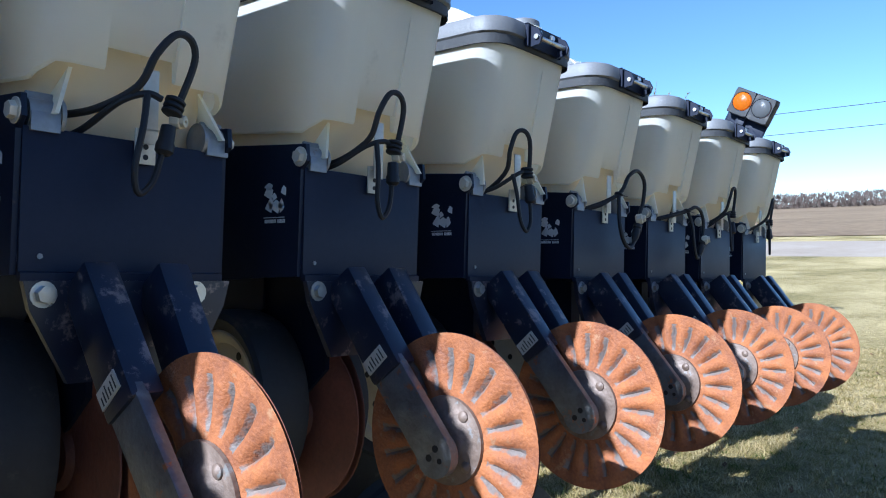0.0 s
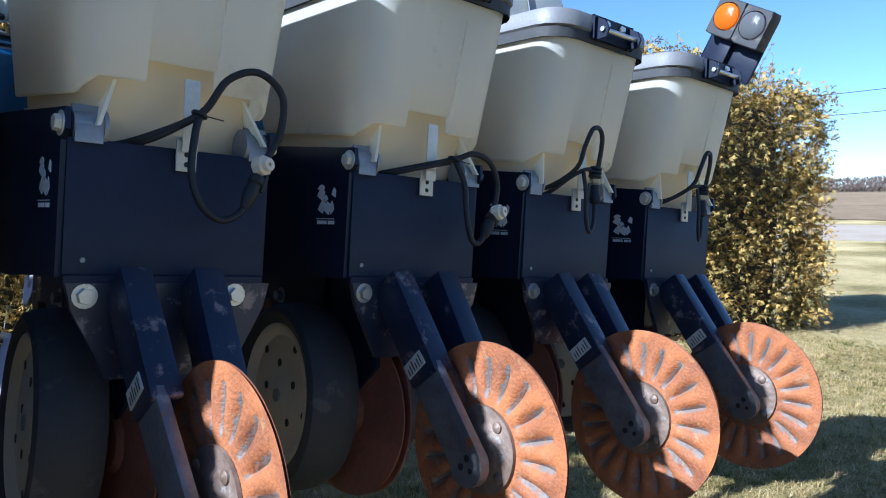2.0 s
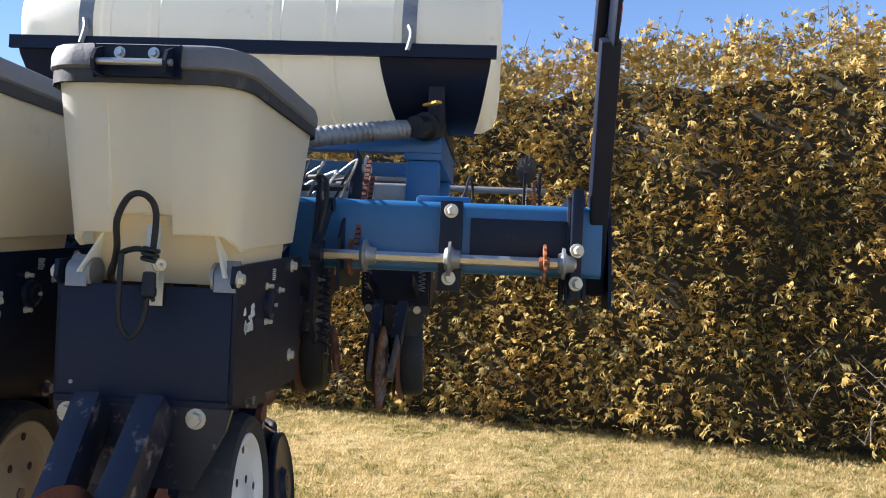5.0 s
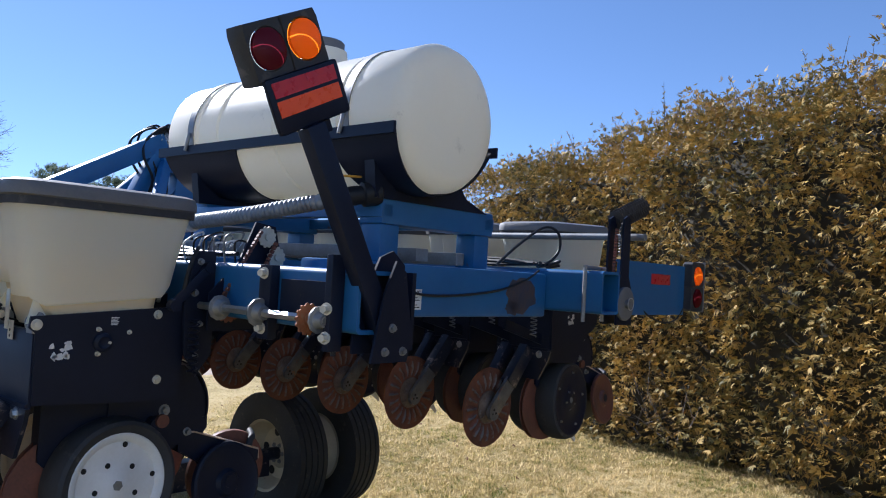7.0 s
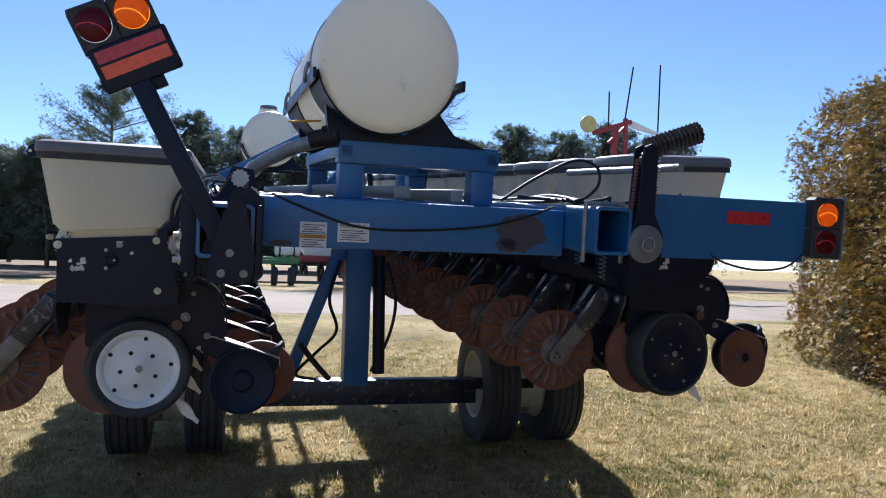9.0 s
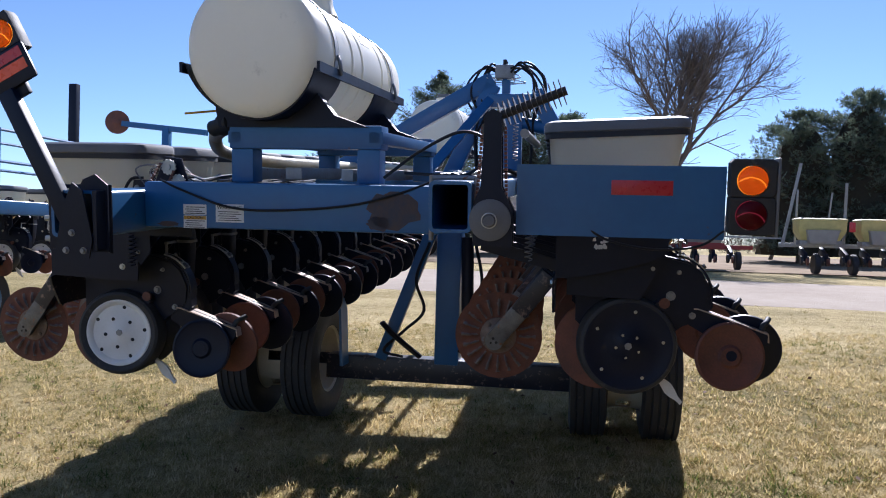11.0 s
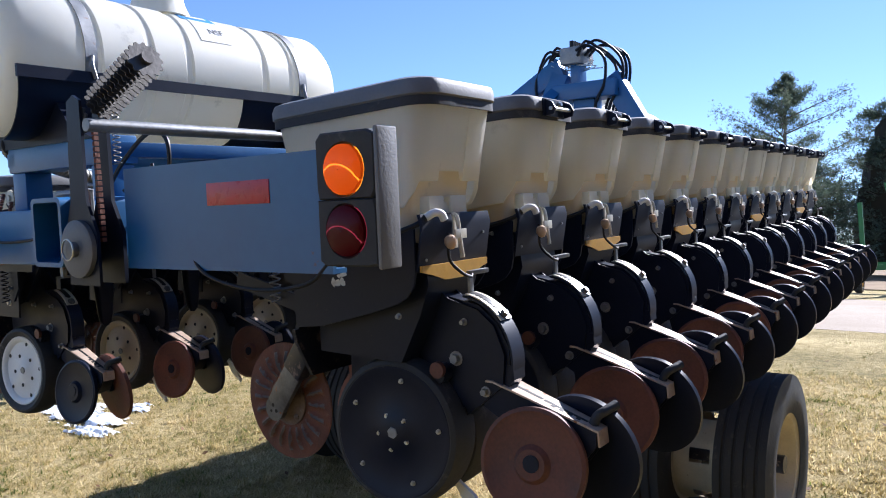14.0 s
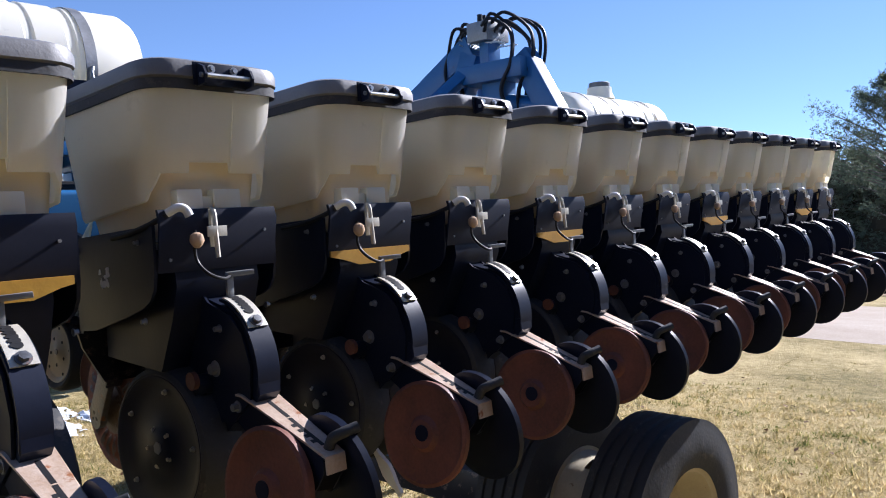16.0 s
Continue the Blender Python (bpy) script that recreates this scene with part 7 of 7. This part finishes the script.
for y in (0.42, 1.05):
    part("strap", lathe(B(), (0, y, 1.48), (0, 1, 0), [(-0.03, 0.330), (-0.03, 0.352), (0.03, 0.352), (0.03, 0.330)], seg=36, caps=False), BLACK, tank2, "black strap")
for y in (0.5, 0.9):
    part("tank_saddle", box(B(), -0.25, 0.25, y, y + 0.08, 1.10, 1.20, 0.01), GREENP, grn)
part("lift_post", box(B(), -0.06, 0.06, -0.45, -0.33, 1.10, 2.9, 0.01), GREENP, grn)

# green folded wing beyond the road
wing = thing("folded_wing", on_ground(-27.5, 0.95), "green folded implement wing standing upright", "implement")
part("mast", bar(B(), (0, 0.35, 0.7), (0.1, -0.40, 3.7), 0.26, 0.18), GREENP, wing)
part("mast", bar(B(), (-0.6, -1.15, 0.8), (-0.6, -1.30, 3.1), 0.18, 0.14), GREENP, wing)
part("crossbar", bar(B(), (0, -1.5, 0.85), (0, 2.2, 0.95), 0.18, 0.18), GREENP, wing)
part("crossbar", bar(B(), (-0.6, -1.5, 0.95), (-0.6, 2.2, 1.05), 0.16, 0.16), GREENP, wing)
part("hanger_plate", prism(B(), [(-0.15, 0.55), (0.15, 0.55), (0.18, 1.3), (-0.18, 1.3)], -0.05, 0.55), GREENP, wing)
for y in (-1.2, 0.28, 1.25, 1.9):
    yard_wheel(wing, 0.1, y, 0.36, 0.36, 0.12, YELLOW)

# wooden marker post past the hedge
post = thing("marker_post", on_ground(-8.6, 11.0), "weathered wooden post with a black and white marker", "post")
part("post_wood", box(B(), -0.06, 0.06, -0.06, 0.06, 0, 1.55, 0.006), TAN, post)
part("marker_board", box(B(), 0.062, 0.08, -0.16, 0.16, 1.0, 1.75, 0.004), STICKER, post)
part("marker_stripe", box(B(), 0.081, 0.084, -0.10, 0.04, 1.05, 1.70), INK, post)

# second planter in front of the first
for j in range(7):
    copy = copy_thing(proto_front, on_ground(-2.9, -5.05) @ Matrix.Translation((-PITCH * 1.5 * j, -0.02 * j, 0.0)))
    tagged(copy, "row unit of the neighbouring planter with cream hopper", group="neighbouring row units")
nb = thing("neighbour_chassis", on_ground(-2.9, -5.05), "blue chassis of the neighbouring planter with railings", "chassis")
part("toolbar", square_tube(B(), -6.5, 0.6, 0.55, 0.73, 1.625, 1.80), BLUE, nb)
part("toolbar", square_tube(B(), -6.5, 0.6, -1.2, -1.02, 1.625, 1.80), BLUE, nb)
for x in (0.3, -2.0, -4.5):
    part("cross_beam", box(B(), x, x + 0.15, -1.02, 0.55, 1.63, 1.79, 0.01), BLUE, nb)
    for y in (-0.9, 0.35):
        part("rail_post", cyl(B(), (x, y, 1.78), (x, y, 2.72), 0.022, seg=10), BLUE, nb)
    part("leg", box(B(), x, x + 0.14, -0.5, -0.36, 0.0, 1.63, 0.01), BLUE, nb)
for y in (-0.9, 0.35):
    for z in (2.30, 2.70):
        part("handrail", cyl(B(), (0.3, y, z), (-4.5, y, z), 0.02, seg=8), BLUE, nb)
for x in (0.3, -4.5):
    part("handrail", cyl(B(), (x, -0.9, 2.70), (x, 0.35, 2.70), 0.02, seg=8), BLUE, nb)
part("marker_arm", bar(B(), (-5.5, 1.35, 3.128), (-5.5, -0.20, 3.28), 0.09, 0.09), BLUE, nb)
part("marker_arm_post", box(B(), -5.56, -5.44, 0.56, 0.68, 1.80, 3.20, 0.01), BLUE, nb)
part("marker_disc", lathe(B(), (-5.45, -0.27, 3.298), (0.9, 0.3, 0.0), [(-0.02, 0.03), (0.0, 0.20), (0.004, 0.20), (0.012, 0.05), (0.02, 0.04), (0.02, 0.001)], seg=32), DKRUST, nb, "rusty marker disc")
part("mast", box(B(), -5.56, -5.44, -1.20, -1.06, 1.80, 3.96, 0.01), BLACK, nb)
part("neighbour_tank", lathe(B(), (-0.6, -0.3, 2.15), (-1, 0, 0), [(0, 0.001), (0.01, 0.2), (0.05, 0.30), (1.3, 0.30), (1.35, 0.2), (1.36, 0.001)], seg=36, caps=False), TANK, nb, "white plastic tank")
for x in (0.1, -2.6, -5.0):
    part("road_tyre", lathe(B(), (x, -0.43, 0.47), (0, 1, 0), [(-0.12, 0.001), (-0.12, 0.28), (-0.13, 0.44), (-0.08, 0.47), (0.08, 0.47), (0.13, 0.44), (0.12, 0.28), (0.10, 0.001)], seg=36), RUBBER, nb)
    part("rim", lathe(B(), (x, -0.30, 0.47), (0, 1, 0), [(0, 0.28), (0.012, 0.25), (0.0, 0.1), (0.0, 0.001)], seg=28), BLUE, nb)

# folded red implement in the yard
imp = thing("red_implement", on_ground(-26.3, 16.1), "tall folded red implement with thin masts and a pale wing", "implement")
part("base_frame", box(B(), -0.6, 0.6, -1.2, 1.2, 0.6, 0.85, 0.02), REDP, imp)
part("mast", bar(B(), (0, -0.3, 0.8), (0, 0.1, 7.2), 0.22, 0.22), REDP, imp)
part("mast", bar(B(), (0, 0.6, 0.8), (0, 0.55, 7.5), 0.16, 0.16), REDP, imp)
for z in (2.4, 4.6, 6.9):
    part("brace", bar(B(), (0, -0.25, z - 0.5), (0, 0.6, z + 0.3), 0.10, 0.10), REDP, imp)
part("row_frame", bar(B(), (0.1, -1.0, 6.75), (0.1, 0.75, 7.35), 0.18, 0.20), REDP, imp)
part("pale_disc", lathe(B(), (0.15, -1.25, 7.1), (1, 0, 0), [(-0.05, 0.001), (-0.05, 0.36), (0.05, 0.36), (0.05, 0.001)], seg=20), YLID, imp)
part("pale_wing", prism(B(), [(0.75, 7.42), (2.15, 6.95), (2.1, 6.85), (0.7, 7.15)], 0.0, 0.12), WHITE, imp)
for y0, z0, y1, z1 in ((0.5, 7.3, 0.85, 9.75), (2.1, 6.95, 2.15, 9.95), (-0.25, 7.0, -0.25, 8.6)):
    part("thin_mast", cyl(B(), (0, y0, z0), (0, y1, z1), 0.035, seg=6), CABLE, imp)
for y in (-0.9, 0.9):
    part("wheel", lathe(B(), (0.4, y, 0.45), (1, 0, 0), [(-0.12, 0.001), (-0.12, 0.3), (-0.1, 0.45), (0.1, 0.45), (0.12, 0.3), (0.12, 0.001)], seg=20), RUBBER, imp)
